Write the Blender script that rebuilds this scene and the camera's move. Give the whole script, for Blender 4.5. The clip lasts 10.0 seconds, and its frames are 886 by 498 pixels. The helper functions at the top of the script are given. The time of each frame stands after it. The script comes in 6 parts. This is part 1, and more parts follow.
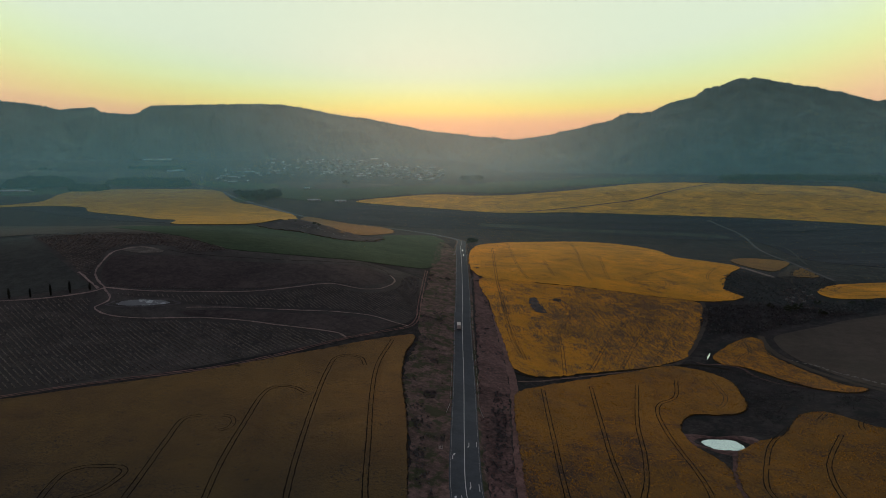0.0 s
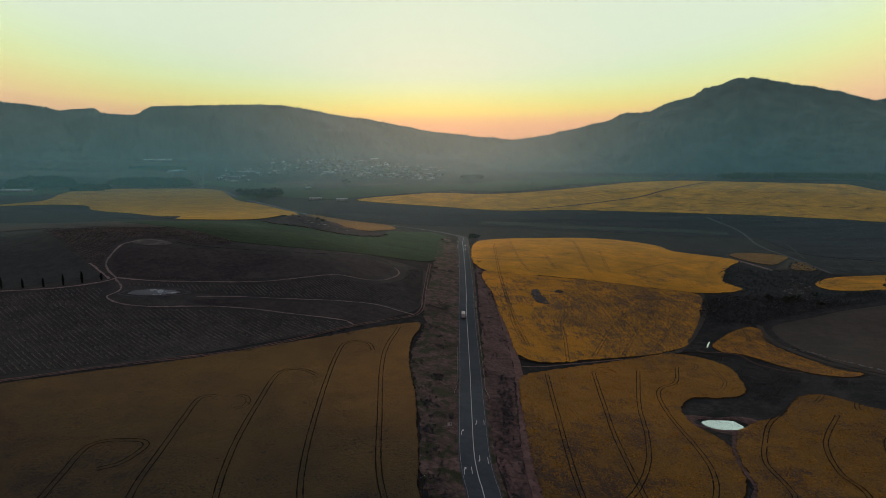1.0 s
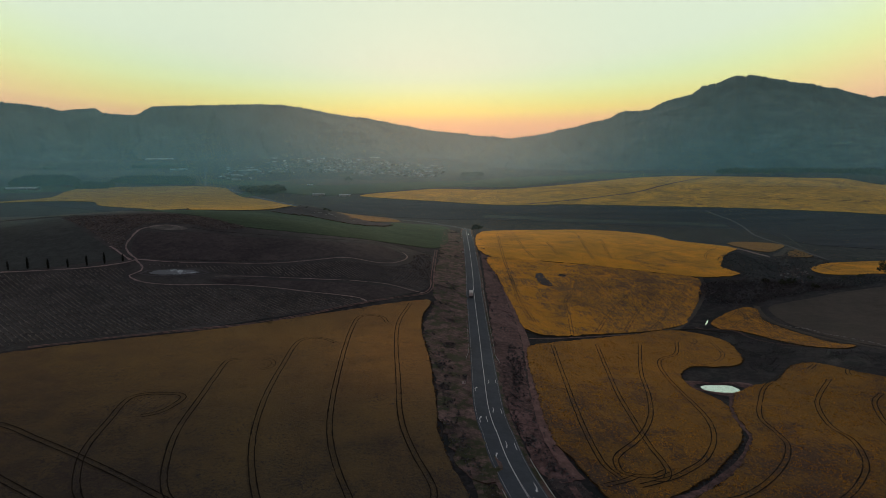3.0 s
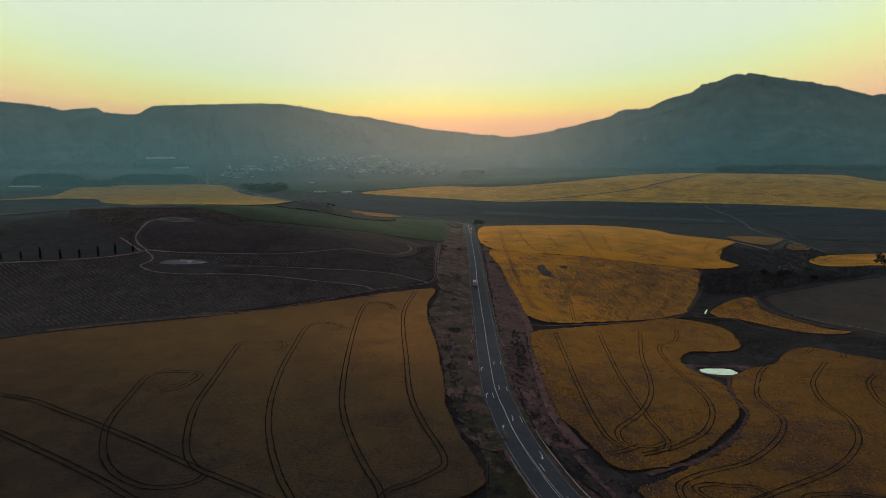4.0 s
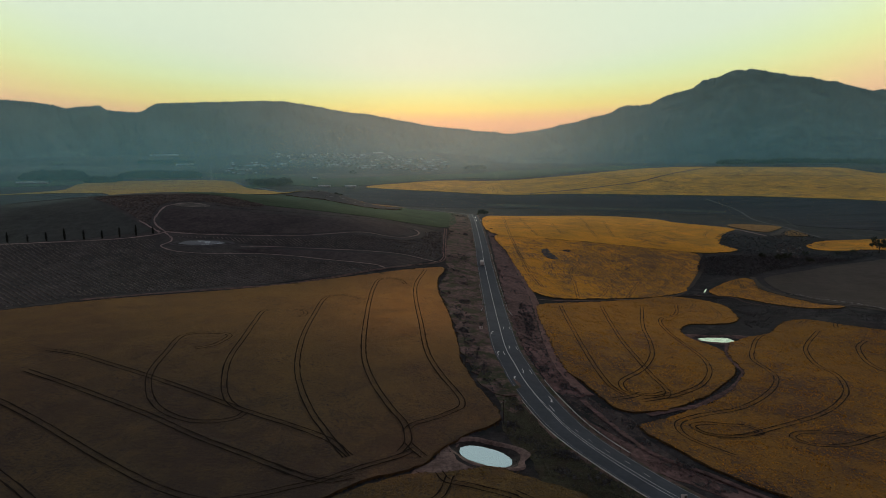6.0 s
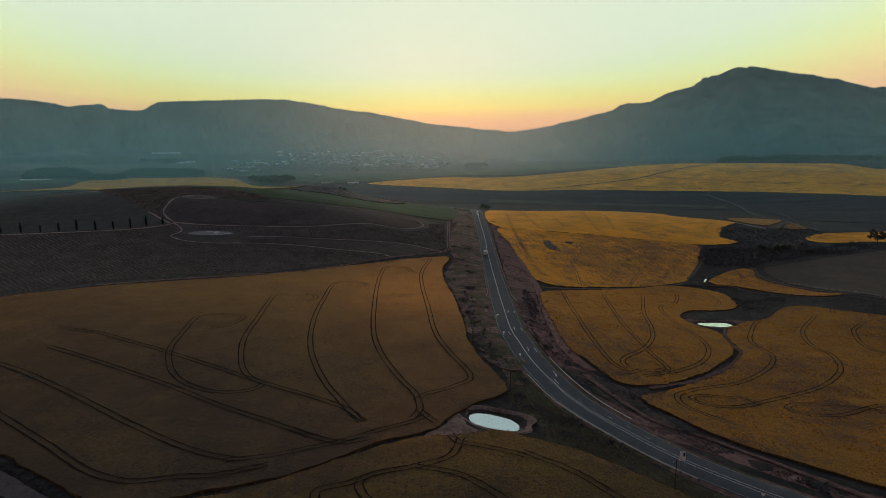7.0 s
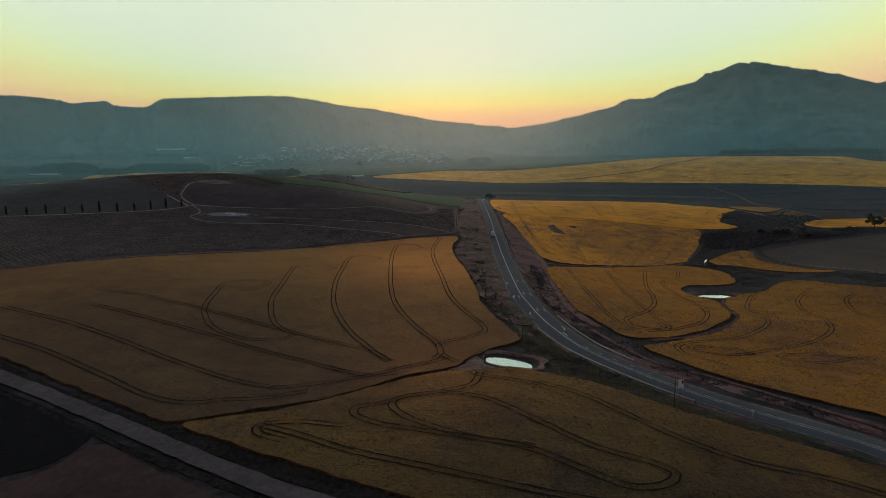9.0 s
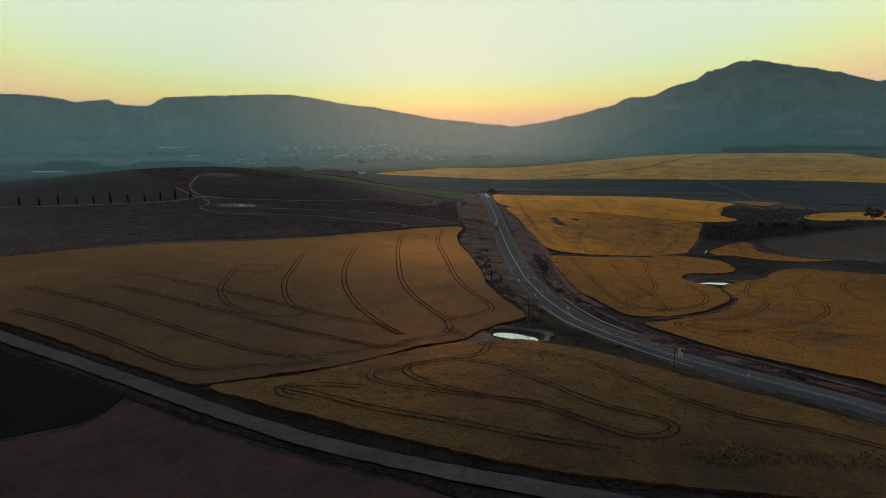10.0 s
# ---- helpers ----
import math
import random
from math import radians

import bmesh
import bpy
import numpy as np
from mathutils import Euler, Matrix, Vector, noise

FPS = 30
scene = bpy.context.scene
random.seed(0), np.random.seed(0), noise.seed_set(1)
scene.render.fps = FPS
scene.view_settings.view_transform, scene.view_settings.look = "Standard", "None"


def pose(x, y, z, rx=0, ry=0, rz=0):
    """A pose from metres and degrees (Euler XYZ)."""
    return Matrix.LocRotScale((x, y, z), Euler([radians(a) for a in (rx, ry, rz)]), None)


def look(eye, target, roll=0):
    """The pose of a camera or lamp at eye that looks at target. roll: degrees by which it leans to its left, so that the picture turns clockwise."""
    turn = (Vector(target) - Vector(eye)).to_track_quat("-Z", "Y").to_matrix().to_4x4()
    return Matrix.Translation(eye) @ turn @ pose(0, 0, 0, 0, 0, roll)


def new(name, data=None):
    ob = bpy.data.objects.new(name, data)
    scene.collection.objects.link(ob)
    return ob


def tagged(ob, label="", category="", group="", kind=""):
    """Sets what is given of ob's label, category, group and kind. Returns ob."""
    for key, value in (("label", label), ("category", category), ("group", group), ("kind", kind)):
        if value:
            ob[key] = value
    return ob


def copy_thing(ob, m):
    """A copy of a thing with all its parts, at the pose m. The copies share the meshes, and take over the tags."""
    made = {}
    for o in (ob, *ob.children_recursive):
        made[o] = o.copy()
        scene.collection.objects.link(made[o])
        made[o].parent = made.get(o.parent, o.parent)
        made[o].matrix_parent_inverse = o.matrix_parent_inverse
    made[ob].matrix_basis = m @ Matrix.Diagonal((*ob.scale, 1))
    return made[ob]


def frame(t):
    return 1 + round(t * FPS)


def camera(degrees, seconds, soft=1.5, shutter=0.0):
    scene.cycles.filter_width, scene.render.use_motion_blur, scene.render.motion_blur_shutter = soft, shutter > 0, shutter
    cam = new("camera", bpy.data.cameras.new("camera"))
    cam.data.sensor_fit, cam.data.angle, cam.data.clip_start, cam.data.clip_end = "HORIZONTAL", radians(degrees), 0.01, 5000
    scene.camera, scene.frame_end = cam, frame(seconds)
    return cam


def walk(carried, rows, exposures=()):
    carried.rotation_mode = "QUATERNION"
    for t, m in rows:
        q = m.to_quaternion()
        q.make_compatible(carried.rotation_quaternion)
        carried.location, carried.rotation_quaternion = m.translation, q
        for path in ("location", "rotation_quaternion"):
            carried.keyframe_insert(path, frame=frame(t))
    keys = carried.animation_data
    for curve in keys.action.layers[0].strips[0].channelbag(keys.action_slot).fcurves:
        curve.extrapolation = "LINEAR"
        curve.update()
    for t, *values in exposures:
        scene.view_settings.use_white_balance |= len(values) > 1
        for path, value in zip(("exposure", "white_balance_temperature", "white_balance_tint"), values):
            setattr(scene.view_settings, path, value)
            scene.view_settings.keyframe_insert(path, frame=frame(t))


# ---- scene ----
from mathutils.geometry import delaunay_2d_cdt

cam = camera(73.7, 10.0, soft=0.9)
PATH = [
    (0.00, 0.00, 0.00, 116.00, 0.000, -9.390, -0.000),
    (0.50, -1.95, -4.54, 112.97, -0.042, -9.336, -0.060),
    (1.00, -3.80, -9.09, 110.02, -0.077, -9.294, -0.119),
    (1.50, -5.55, -13.65, 107.15, -0.104, -9.263, -0.177),
    (2.00, -7.22, -18.22, 104.34, -0.124, -9.244, -0.234),
    (2.50, -8.82, -22.78, 101.59, -0.137, -9.236, -0.291),
    (3.25, -11.12, -29.63, 97.55, -0.142, -9.244, -0.373),
    (4.00, -13.33, -36.47, 93.58, -0.131, -9.273, -0.452),
    (4.50, -14.77, -41.02, 90.97, -0.115, -9.303, -0.503),
    (5.00, -16.19, -45.56, 88.37, -0.093, -9.340, -0.552),
    (5.50, -17.59, -50.09, 85.78, -0.065, -9.383, -0.598),
    (6.25, -19.69, -56.88, 81.89, -0.012, -9.458, -0.663),
    (7.00, -21.79, -63.66, 78.00, 0.051, -9.539, -0.721),
    (7.50, -23.19, -68.18, 75.39, 0.097, -9.594, -0.756),
    (8.00, -24.60, -72.70, 72.76, 0.146, -9.649, -0.787),
    (8.50, -26.02, -77.23, 70.11, 0.197, -9.701, -0.814),
    (9.00, -27.44, -81.78, 67.44, 0.249, -9.748, -0.836),
    (9.50, -28.87, -86.34, 64.75, 0.301, -9.789, -0.854),
    (10.00, -30.30, -90.93, 62.02, 0.351, -9.821, -0.866),
]


def aim(yaw, pitch):
    a, b = radians(yaw), radians(pitch)
    return Vector((-math.sin(a) * math.cos(b), math.cos(a) * math.cos(b), math.sin(b)))


walk(cam, [(t, look((x, y, z), Vector((x, y, z)) + 100 * aim(yaw, pitch), roll)) for t, x, y, z, yaw, pitch, roll in PATH])

# ---- light ----
SUN_AZ, SUN_EL = -1.0, 7.0          # degrees: east of straight ahead, above the plain
sun = new("sun", bpy.data.lights.new("sun", "SUN"))
sun.data.energy, sun.data.angle, sun.data.color = 0.35, radians(14), (1.0, 0.74, 0.46)
sun.matrix_world = look(Vector((math.sin(radians(SUN_AZ)), math.cos(radians(SUN_AZ)), math.tan(radians(SUN_EL)))) * 300, (0, 0, 0))


class Nodes:
    """Short-hand for a node tree."""

    def __init__(self, tree):
        self.tree = tree
        tree.nodes.clear()

    def __call__(self, kind, *links, **values):
        node = self.tree.nodes.new(kind)
        for key, value in values.items():
            if key in node.inputs:
                self.put(node.inputs[key], value)
            elif key.replace("_", " ") in node.inputs:
                self.put(node.inputs[key.replace("_", " ")], value)
            elif key == "operation":
                node.operation = value
            elif key == "data_type":
                node.data_type = value
            elif key == "blend_type":
                node.blend_type = value
            elif key == "sky_type":
                node.sky_type = value
            elif key == "sun_disc":
                node.sun_disc = value
            elif key == "sun_elevation":
                node.sun_elevation = value
            elif key == "sun_rotation":
                node.sun_rotation = value
            elif key == "altitude":
                node.altitude = value
            elif key == "dust_density":
                node.dust_density = value
            else:
                raise ValueError(key)
        for i, value in enumerate(links):
            if value is not None:
                self.put(node.inputs[i], value)
        return node

    def put(self, socket, value):
        if isinstance(value, bpy.types.NodeSocket):
            self.tree.links.new(value, socket)
        elif isinstance(value, (tuple, list)) and len(value) == 3 and socket.type == "RGBA":
            socket.default_value = (*value, 1)
        else:
            socket.default_value = value

    def math(self, op, a, b=0.0, c=0.0):
        return self("ShaderNodeMath", a, b, c, operation=op).outputs[0]

    def ramp(self, fac, stops, mode="LINEAR"):
        node = self("ShaderNodeValToRGB", fac)
        node.color_ramp.interpolation = mode
        els = node.color_ramp.elements
        while len(els) < len(stops):
            els.new(0.5)
        for el, (at, colour) in zip(els, stops):
            el.position = at
            el.color = (*colour, 1) if len(colour) == 3 else colour
        return node.outputs[0]

    def noise(self, scale, where=None, detail=4.0, rough=0.55, distortion=0.0):
        return self("ShaderNodeTexNoise", Vector=where, Scale=scale, Detail=detail, Roughness=rough, Distortion=distortion) if where else \
            self("ShaderNodeTexNoise", Scale=scale, Detail=detail, Roughness=rough, Distortion=distortion)

    def mix(self, fac, a, b, blend="MIX"):
        node = self("ShaderNodeMix", data_type="RGBA", blend_type=blend)
        self.put(node.inputs[0], fac), self.put(node.inputs[6], a), self.put(node.inputs[7], b)
        return node.outputs[2]


def make_world():
    """Dusk: the sun is down behind the range; a warm band low in front of us, pale above it, darker blue overhead and behind."""
    world = bpy.data.worlds.new("dusk")
    scene.world, world.use_nodes = world, True
    n = Nodes(world.node_tree)
    way = n("ShaderNodeTexCoord").outputs["Generated"]
    x, y, z = n("ShaderNodeSeparateXYZ", way).outputs[:3]
    flat = n.math("SQRT", n.math("ADD", n.math("MULTIPLY", x, x), n.math("ADD", n.math("MULTIPLY", y, y), 1e-5)))
    ahead = n.math("DIVIDE", n.math("SUBTRACT", y, n.math("MULTIPLY", x, 0.03)), flat)   # cosine of the bearing from the glow
    side = n.math("MAXIMUM", n.math("SUBTRACT", 1.0, n.math("MULTIPLY", n.math("SUBTRACT", 1.0, ahead), 1.6)), 0.16)
    rise = n.math("MULTIPLY", z, side)
    up = n.math("MULTIPLY", rise, 2.0)
    glow = n.mix(n.math("MULTIPLY", n.math("SUBTRACT", 1.0, ahead), 5.0), n.ramp(up, SKY_STOPS), n.ramp(up, PALE_STOPS))
    # overhead and behind, the dome falls off
    dim = n.ramp(z, [(0.0, (1, 1, 1)), (0.27, (1, 1, 1)), (0.44, (0.69, 0.67, 0.92)), (1.0, (0.30, 0.284, 0.425))])
    back = n.ramp(n.math("MULTIPLY_ADD", ahead, 0.5, 0.5), [(0.0, (0.22, 0.23, 0.40)), (0.55, (0.40, 0.41, 0.58)), (0.88, (1, 1, 1)), (1.0, (1, 1, 1))])
    dome = n.mix(1.0, n.mix(1.0, glow, dim, "MULTIPLY"), back, "MULTIPLY")
    sky = n("ShaderNodeTexSky", sky_type="NISHITA", sun_disc=False, sun_elevation=radians(1.0), sun_rotation=radians(SUN_AZ), altitude=200.0, dust_density=2.0)
    both = n("ShaderNodeMix", data_type="RGBA", blend_type="ADD")
    n.put(both.inputs[0], 0.02), n.put(both.inputs[6], dome), n.put(both.inputs[7], sky.outputs[0])
    n("ShaderNodeOutputWorld", n("ShaderNodeBackground", both.outputs[2], 0.985).outputs[0])


SKY_STOPS = [
    (0, (0.61, 0.305, 0.223)), (0.085, (0.855, 0.456, 0.262)), (0.108, (0.90, 0.575, 0.238)), (0.132, (0.875, 0.755, 0.209)), (0.16, (0.79, 0.845, 0.296)),
    (0.195, (0.705, 0.863, 0.445)), (0.235, (0.665, 0.84, 0.597)), (0.28, (0.695, 0.82, 0.645)), (0.484, (0.70, 0.815, 0.645)), (1.0, (0.60, 0.76, 0.70)),
]
PALE_STOPS = [
    (0, (0.70, 0.36, 0.27)), (0.085, (0.95, 0.545, 0.325)), (0.112, (0.985, 0.62, 0.34)), (0.14, (0.965, 0.725, 0.348)), (0.17, (0.905, 0.82, 0.368)),
    (0.205, (0.83, 0.89, 0.428)), (0.25, (0.775, 0.895, 0.542)), (0.3, (0.745, 0.865, 0.648)), (0.484, (0.725, 0.845, 0.67)), (1.0, (0.644, 0.776, 0.701)),
]
make_world()

# ---- materials ----


def material(name):
    m = bpy.data.materials.new(name)
    m.use_nodes = True
    return m, Nodes(m.node_tree)


def finish(n, colour, rough=0.9, height=None, bump=0.0, dist=1.0, spec=0.2, lustre=None, **more):
    """The surface; lustre: tint and amount of the broad gloss that petals, straw and dust show towards a low sky."""
    shader = n("ShaderNodeBsdfPrincipled", Base_Color=colour, Roughness=rough)
    shader.inputs["Specular IOR Level"].default_value = spec
    for key, value in more.items():
        n.put(shader.inputs[key.replace("_", " ")], value)
    if height is not None:
        n.put(shader.inputs["Normal"], n("ShaderNodeBump", Strength=bump, Distance=dist, Height=height).outputs[0])
    if lustre:
        tint, amount = lustre
        facing = n("ShaderNodeLayerWeight", 0.5).outputs["Facing"]
        gloss = n("ShaderNodeBsdfAnisotropic", Color=tint, Roughness=0.5)
        shader = n("ShaderNodeMixShader", n.math("MULTIPLY", n.math("POWER", facing, 4.0), amount), shader.outputs[0], gloss.outputs[0])
    n("ShaderNodeOutputMaterial", shader.outputs[0])


def soil(name, dark, light, fine=1.2, coarse=0.02, bump=0.5, rough=0.95, third=None, spec=0.05, stretch=1.0, dust=0.16):
    """Earth, stubble or veld: blotches tens of metres wide, smaller stains, and clods and tufts in them."""
    m, n = material(name)
    at = n("ShaderNodeNewGeometry").outputs["Position"]
    if stretch != 1.0:
        at = n("ShaderNodeMapping", at, Scale=(stretch, 1.0, 1.0)).outputs[0]
    big, mid, small = n.noise(coarse, at, 4.0).outputs[0], n.noise(coarse * 7, at, 5.0, 0.65, 0.4).outputs[0], n.noise(fine, at, 6.0, 0.75).outputs[0]
    fac = n.math("ADD", n.math("MULTIPLY", big, 0.3), n.math("ADD", n.math("MULTIPLY", mid, 0.35), n.math("MULTIPLY", small, 0.35)))
    colour = n.ramp(fac, [(0.40, dark), (0.5, tuple((a + b) / 2 for a, b in zip(dark, light))), (0.58, light)])
    if third:
        colour = n.mix(n.ramp(n.noise(coarse * 2.7, at, 6.0, 0.65).outputs[0], [(0.48, (0, 0, 0)), (0.58, (1, 1, 1))]), colour, third)
    finish(n, colour, rough, small, bump, 0.5, spec, lustre=(tuple(c ** 0.6 for c in light), dust))
    return m


def crop(name, flower, leaf, amount=0.55, patchy=0.0, heading=8.0, painted_glow=None, bloom=0.22, thin=None, soft=1.0):
    """Canola in flower: yellow heads over green-brown stalks, drilled in rows, thinner in patches."""
    m, n = material(name)
    at = n("ShaderNodeNewGeometry").outputs["Position"]
    big, mid = n.noise(0.02, at, 4.0).outputs[0], n.noise(0.09, at, 5.0, 0.6).outputs[0]
    small, grain = n.noise(0.85, at, 4.0, 0.75).outputs[0], n.noise(3.2, at, 3.0, 0.7).outputs[0]
    comb = n.noise(1.0, n("ShaderNodeMapping", at, Rotation=(0, 0, radians(heading)), Scale=(2.0, 0.05, 1.0)).outputs[0], 4.0, 0.7).outputs[0]
    cover = n.math("ADD", n.math("MULTIPLY_ADD", big, 0.42, -0.21), n.math("ADD", n.math("MULTIPLY_ADD", mid, 0.46, -0.05), n.math("ADD", n.math("MULTIPLY", small, 0.43), n.math("MULTIPLY", comb, 0.21))))
    if patchy:
        streak = n.ramp(n.noise(0.55, n("ShaderNodeMapping", at, Rotation=(0, 0, 0.5), Scale=(1.0, 0.18, 1.0)).outputs[0], 5.0, 0.8, 1.5).outputs[0], [(0.47, (0, 0, 0)), (0.6, (1, 1, 1))])
        x, y, reach = thin
        out = n.math("DIVIDE", n("ShaderNodeVectorMath", at, (x, y, 0.0), operation="DISTANCE").outputs["Value"], reach)
        where = n.ramp(n.math("ADD", out, n.noise(0.03, at, 4.0).outputs[0]), [(0.9, (1, 1, 1)), (1.5, (0.08, 0.08, 0.08))])
        cover = n.math("SUBTRACT", cover, n.math("MULTIPLY", n.math("MULTIPLY", where, streak), patchy))
    if painted_glow:
        # low glow painted into the colour: more flower tone around one spot
        x, y, reach, more = painted_glow
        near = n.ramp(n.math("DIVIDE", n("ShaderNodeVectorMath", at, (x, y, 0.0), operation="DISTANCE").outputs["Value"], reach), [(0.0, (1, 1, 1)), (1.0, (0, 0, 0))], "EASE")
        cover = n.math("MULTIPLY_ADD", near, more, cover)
    cover = n.math("ADD", cover, amount - 0.5)
    fac = n.ramp(cover, [(0.4875 - 0.0575 * soft, (0, 0, 0)), (0.4875 + 0.0575 * soft, (1, 1, 1))])
    tone = n.mix(grain, tuple(min(1.0, c * 1.25) for c in flower), tuple(c * 0.4 for c in flower))
    # away from the glow's spot the flower colour is painted duller and bluer
    if painted_glow:
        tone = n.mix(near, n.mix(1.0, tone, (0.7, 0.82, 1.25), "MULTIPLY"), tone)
    colour = n.mix(fac, leaf, tone)
    # broad swathes of richer and poorer growth
    swathe = n.ramp(n.noise(0.022, at, 6.0, 0.62, 0.5).outputs[0], [(0.34, (0.66, 0.72, 0.92)), (0.5, (1, 1, 1)), (0.64, (1.34, 1.24, 1.0))])
    colour = n.mix(1.0, colour, swathe, "MULTIPLY")
    # holes between plants, denser where the stand is poor
    poor = n.ramp(n.noise(0.05, at, 4.0, 0.6).outputs[0], [(0.38, (0.25, 0.25, 0.25)), (0.62, (1, 1, 1))])
    holes = n.ramp(n.noise(1.25, at, 3.0, 0.72).outputs[0], [(0.40, (1, 1, 1)), (0.47, (0, 0, 0))])
    gaps = n.ramp(n.noise(0.42, at, 3.0, 0.65).outputs[0], [(0.30, (1, 1, 1)), (0.36, (0, 0, 0))])
    bare = n.math("MULTIPLY", n.math("MAXIMUM", n.math("MULTIPLY", holes, poor), gaps), 0.85)
    colour = n.mix(bare, colour, (0.017, 0.0205, 0.033))
    shine = n.math("MULTIPLY_ADD", bare, -0.7 * bloom, bloom)
    # gloss is raised at the same spot to carry the painted glow
    if painted_glow:
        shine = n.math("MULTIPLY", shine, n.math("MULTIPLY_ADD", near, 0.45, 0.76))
    finish(n, colour, 0.8, n.math("ADD", small, n.math("MULTIPLY", grain, 0.5)), 1.0, 0.9, 0.06, Sheen_Weight=0.25, Sheen_Roughness=0.4, Sheen_Tint=tuple(c ** 0.64 for c in flower), lustre=((1.0, 0.46, 0.11), shine))
    return m


MAT = {
    "veld": soil("veld", (0.0085, 0.009, 0.0105), (0.058, 0.052, 0.053), 0.55, 0.03, 1.0, third=(0.019, 0.022, 0.022)),
    "canola": crop("canola", (0.29, 0.138, 0.022), (0.028, 0.030, 0.042), 0.515, painted_glow=(95, 330, 130, 0.08), bloom=0.33, soft=0.8),
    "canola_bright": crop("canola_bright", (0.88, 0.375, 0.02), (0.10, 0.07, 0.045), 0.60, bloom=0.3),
    "canola_plain": crop("canola_plain", (0.74, 0.42, 0.03), (0.15, 0.105, 0.03), 0.475, heading=96.0, painted_glow=(-330, 850, 700, 0.16), bloom=0.22, soft=1.5),
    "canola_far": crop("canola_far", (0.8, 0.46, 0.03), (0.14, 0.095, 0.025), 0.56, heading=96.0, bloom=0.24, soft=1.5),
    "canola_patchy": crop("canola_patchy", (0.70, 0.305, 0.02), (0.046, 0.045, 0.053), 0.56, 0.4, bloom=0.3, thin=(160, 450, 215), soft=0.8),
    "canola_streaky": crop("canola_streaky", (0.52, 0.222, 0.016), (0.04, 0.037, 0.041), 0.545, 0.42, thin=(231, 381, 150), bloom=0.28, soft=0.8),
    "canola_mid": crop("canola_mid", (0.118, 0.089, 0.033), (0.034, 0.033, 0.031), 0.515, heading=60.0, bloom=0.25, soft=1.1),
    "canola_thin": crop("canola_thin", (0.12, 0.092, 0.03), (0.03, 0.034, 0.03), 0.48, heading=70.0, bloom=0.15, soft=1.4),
    "canola_dull": crop("canola_dull", (0.121, 0.087, 0.035), (0.032, 0.031, 0.032), 0.42, painted_glow=(-27, 324, 270, 0.42), bloom=0.265, soft=1.3),
    "brown": soil("bare_brown", (0.05, 0.042, 0.036), (0.092, 0.075, 0.063), 0.8, 0.02),
    "plough": soil("ploughed", (0.014, 0.0145, 0.02), (0.049, 0.046, 0.057), 0.35, 0.03, stretch=0.16, dust=0.08),
    "black": soil("black_soil", (0.006, 0.007, 0.0085), (0.012, 0.0125, 0.0155), 0.6, 0.05, dust=0.03),
    "paddock": soil("paddock", (0.043, 0.028, 0.026), (0.082, 0.053, 0.048), 0.7, 0.03),
    "green": soil("green_crop", (0.02, 0.037, 0.021), (0.054, 0.084, 0.045), 0.8, 0.02),
    "vine_soil": soil("vineyard_soil", (0.033, 0.031, 0.031), (0.088, 0.078, 0.072), 0.6, 0.012, third=(0.05, 0.047, 0.045)),
    "vine": soil("vine_rows", (0.045, 0.04, 0.036), (0.2, 0.175, 0.15), 1.5, 0.1),
    "slope": soil("dark_slope", (0.03, 0.025, 0.026), (0.085, 0.067, 0.064), 0.5, 0.03),
    "dirt": soil("dirt_track", (0.17, 0.13, 0.115), (0.36, 0.265, 0.235), 0.6, 0.05),
    "red_dirt": soil("red_dirt", (0.10, 0.058, 0.052), (0.22, 0.13, 0.116), 0.5, 0.05),
    "gravel": soil("gravel", (0.06, 0.054, 0.058), (0.125, 0.11, 0.114), 1.0, 0.06),
    "rut": soil("wheel_rut", (0.010, 0.008, 0.007), (0.022, 0.017, 0.012), 1.5, 0.1),
    "stony": soil("stony_ground", (0.02, 0.02, 0.023), (0.16, 0.14, 0.13), 0.9, 0.12, 1.0),
    "fallow": soil("fallow", (0.028, 0.031, 0.029), (0.066, 0.07, 0.064), 0.6, 0.02),
    "rough_grass": soil("rough_grass", (0.017, 0.018, 0.012), (0.078, 0.076, 0.046), 0.8, 0.08, 1.0, third=(0.05, 0.04, 0.028)),
    "bank_soil": soil("bank_soil", (0.085, 0.06, 0.052), (0.23, 0.16, 0.138), 0.8, 0.1, 0.8),
    "crop_side": soil("crop_side", (0.035, 0.028, 0.02), (0.125, 0.085, 0.04), 1.5, 0.2),
    "dark_bank": soil("dark_bank", (0.012, 0.0115, 0.011), (0.044, 0.039, 0.034), 0.8, 0.1, 0.9, spec=0.0),
    "mud": soil("wet_mud", (0.016, 0.014, 0.013), (0.05, 0.042, 0.036), 0.9, 0.1, 0.9, 0.7, spec=0.15),
    "asphalt": soil("asphalt", (0.05, 0.058, 0.069), (0.075, 0.087, 0.10), 0.7, 0.03, 0.05, 0.85),
    "verge_soil": soil("verge_soil", (0.042, 0.032, 0.03), (0.19, 0.123, 0.108), 0.6, 0.05, 0.9, third=(0.044, 0.052, 0.026)),
    "red_soil": soil("red_soil", (0.045, 0.03, 0.03), (0.19, 0.113, 0.104), 0.6, 0.06, 0.9),
    "worn_paint": soil("worn_road_paint", (0.1, 0.1, 0.105), (0.42, 0.42, 0.42), 1.4, 0.2, 0.0, 0.6),
    "paint": soil("road_paint", (0.5, 0.5, 0.5), (0.75, 0.75, 0.74), 0.9, 0.2, 0.0, 0.6),
}


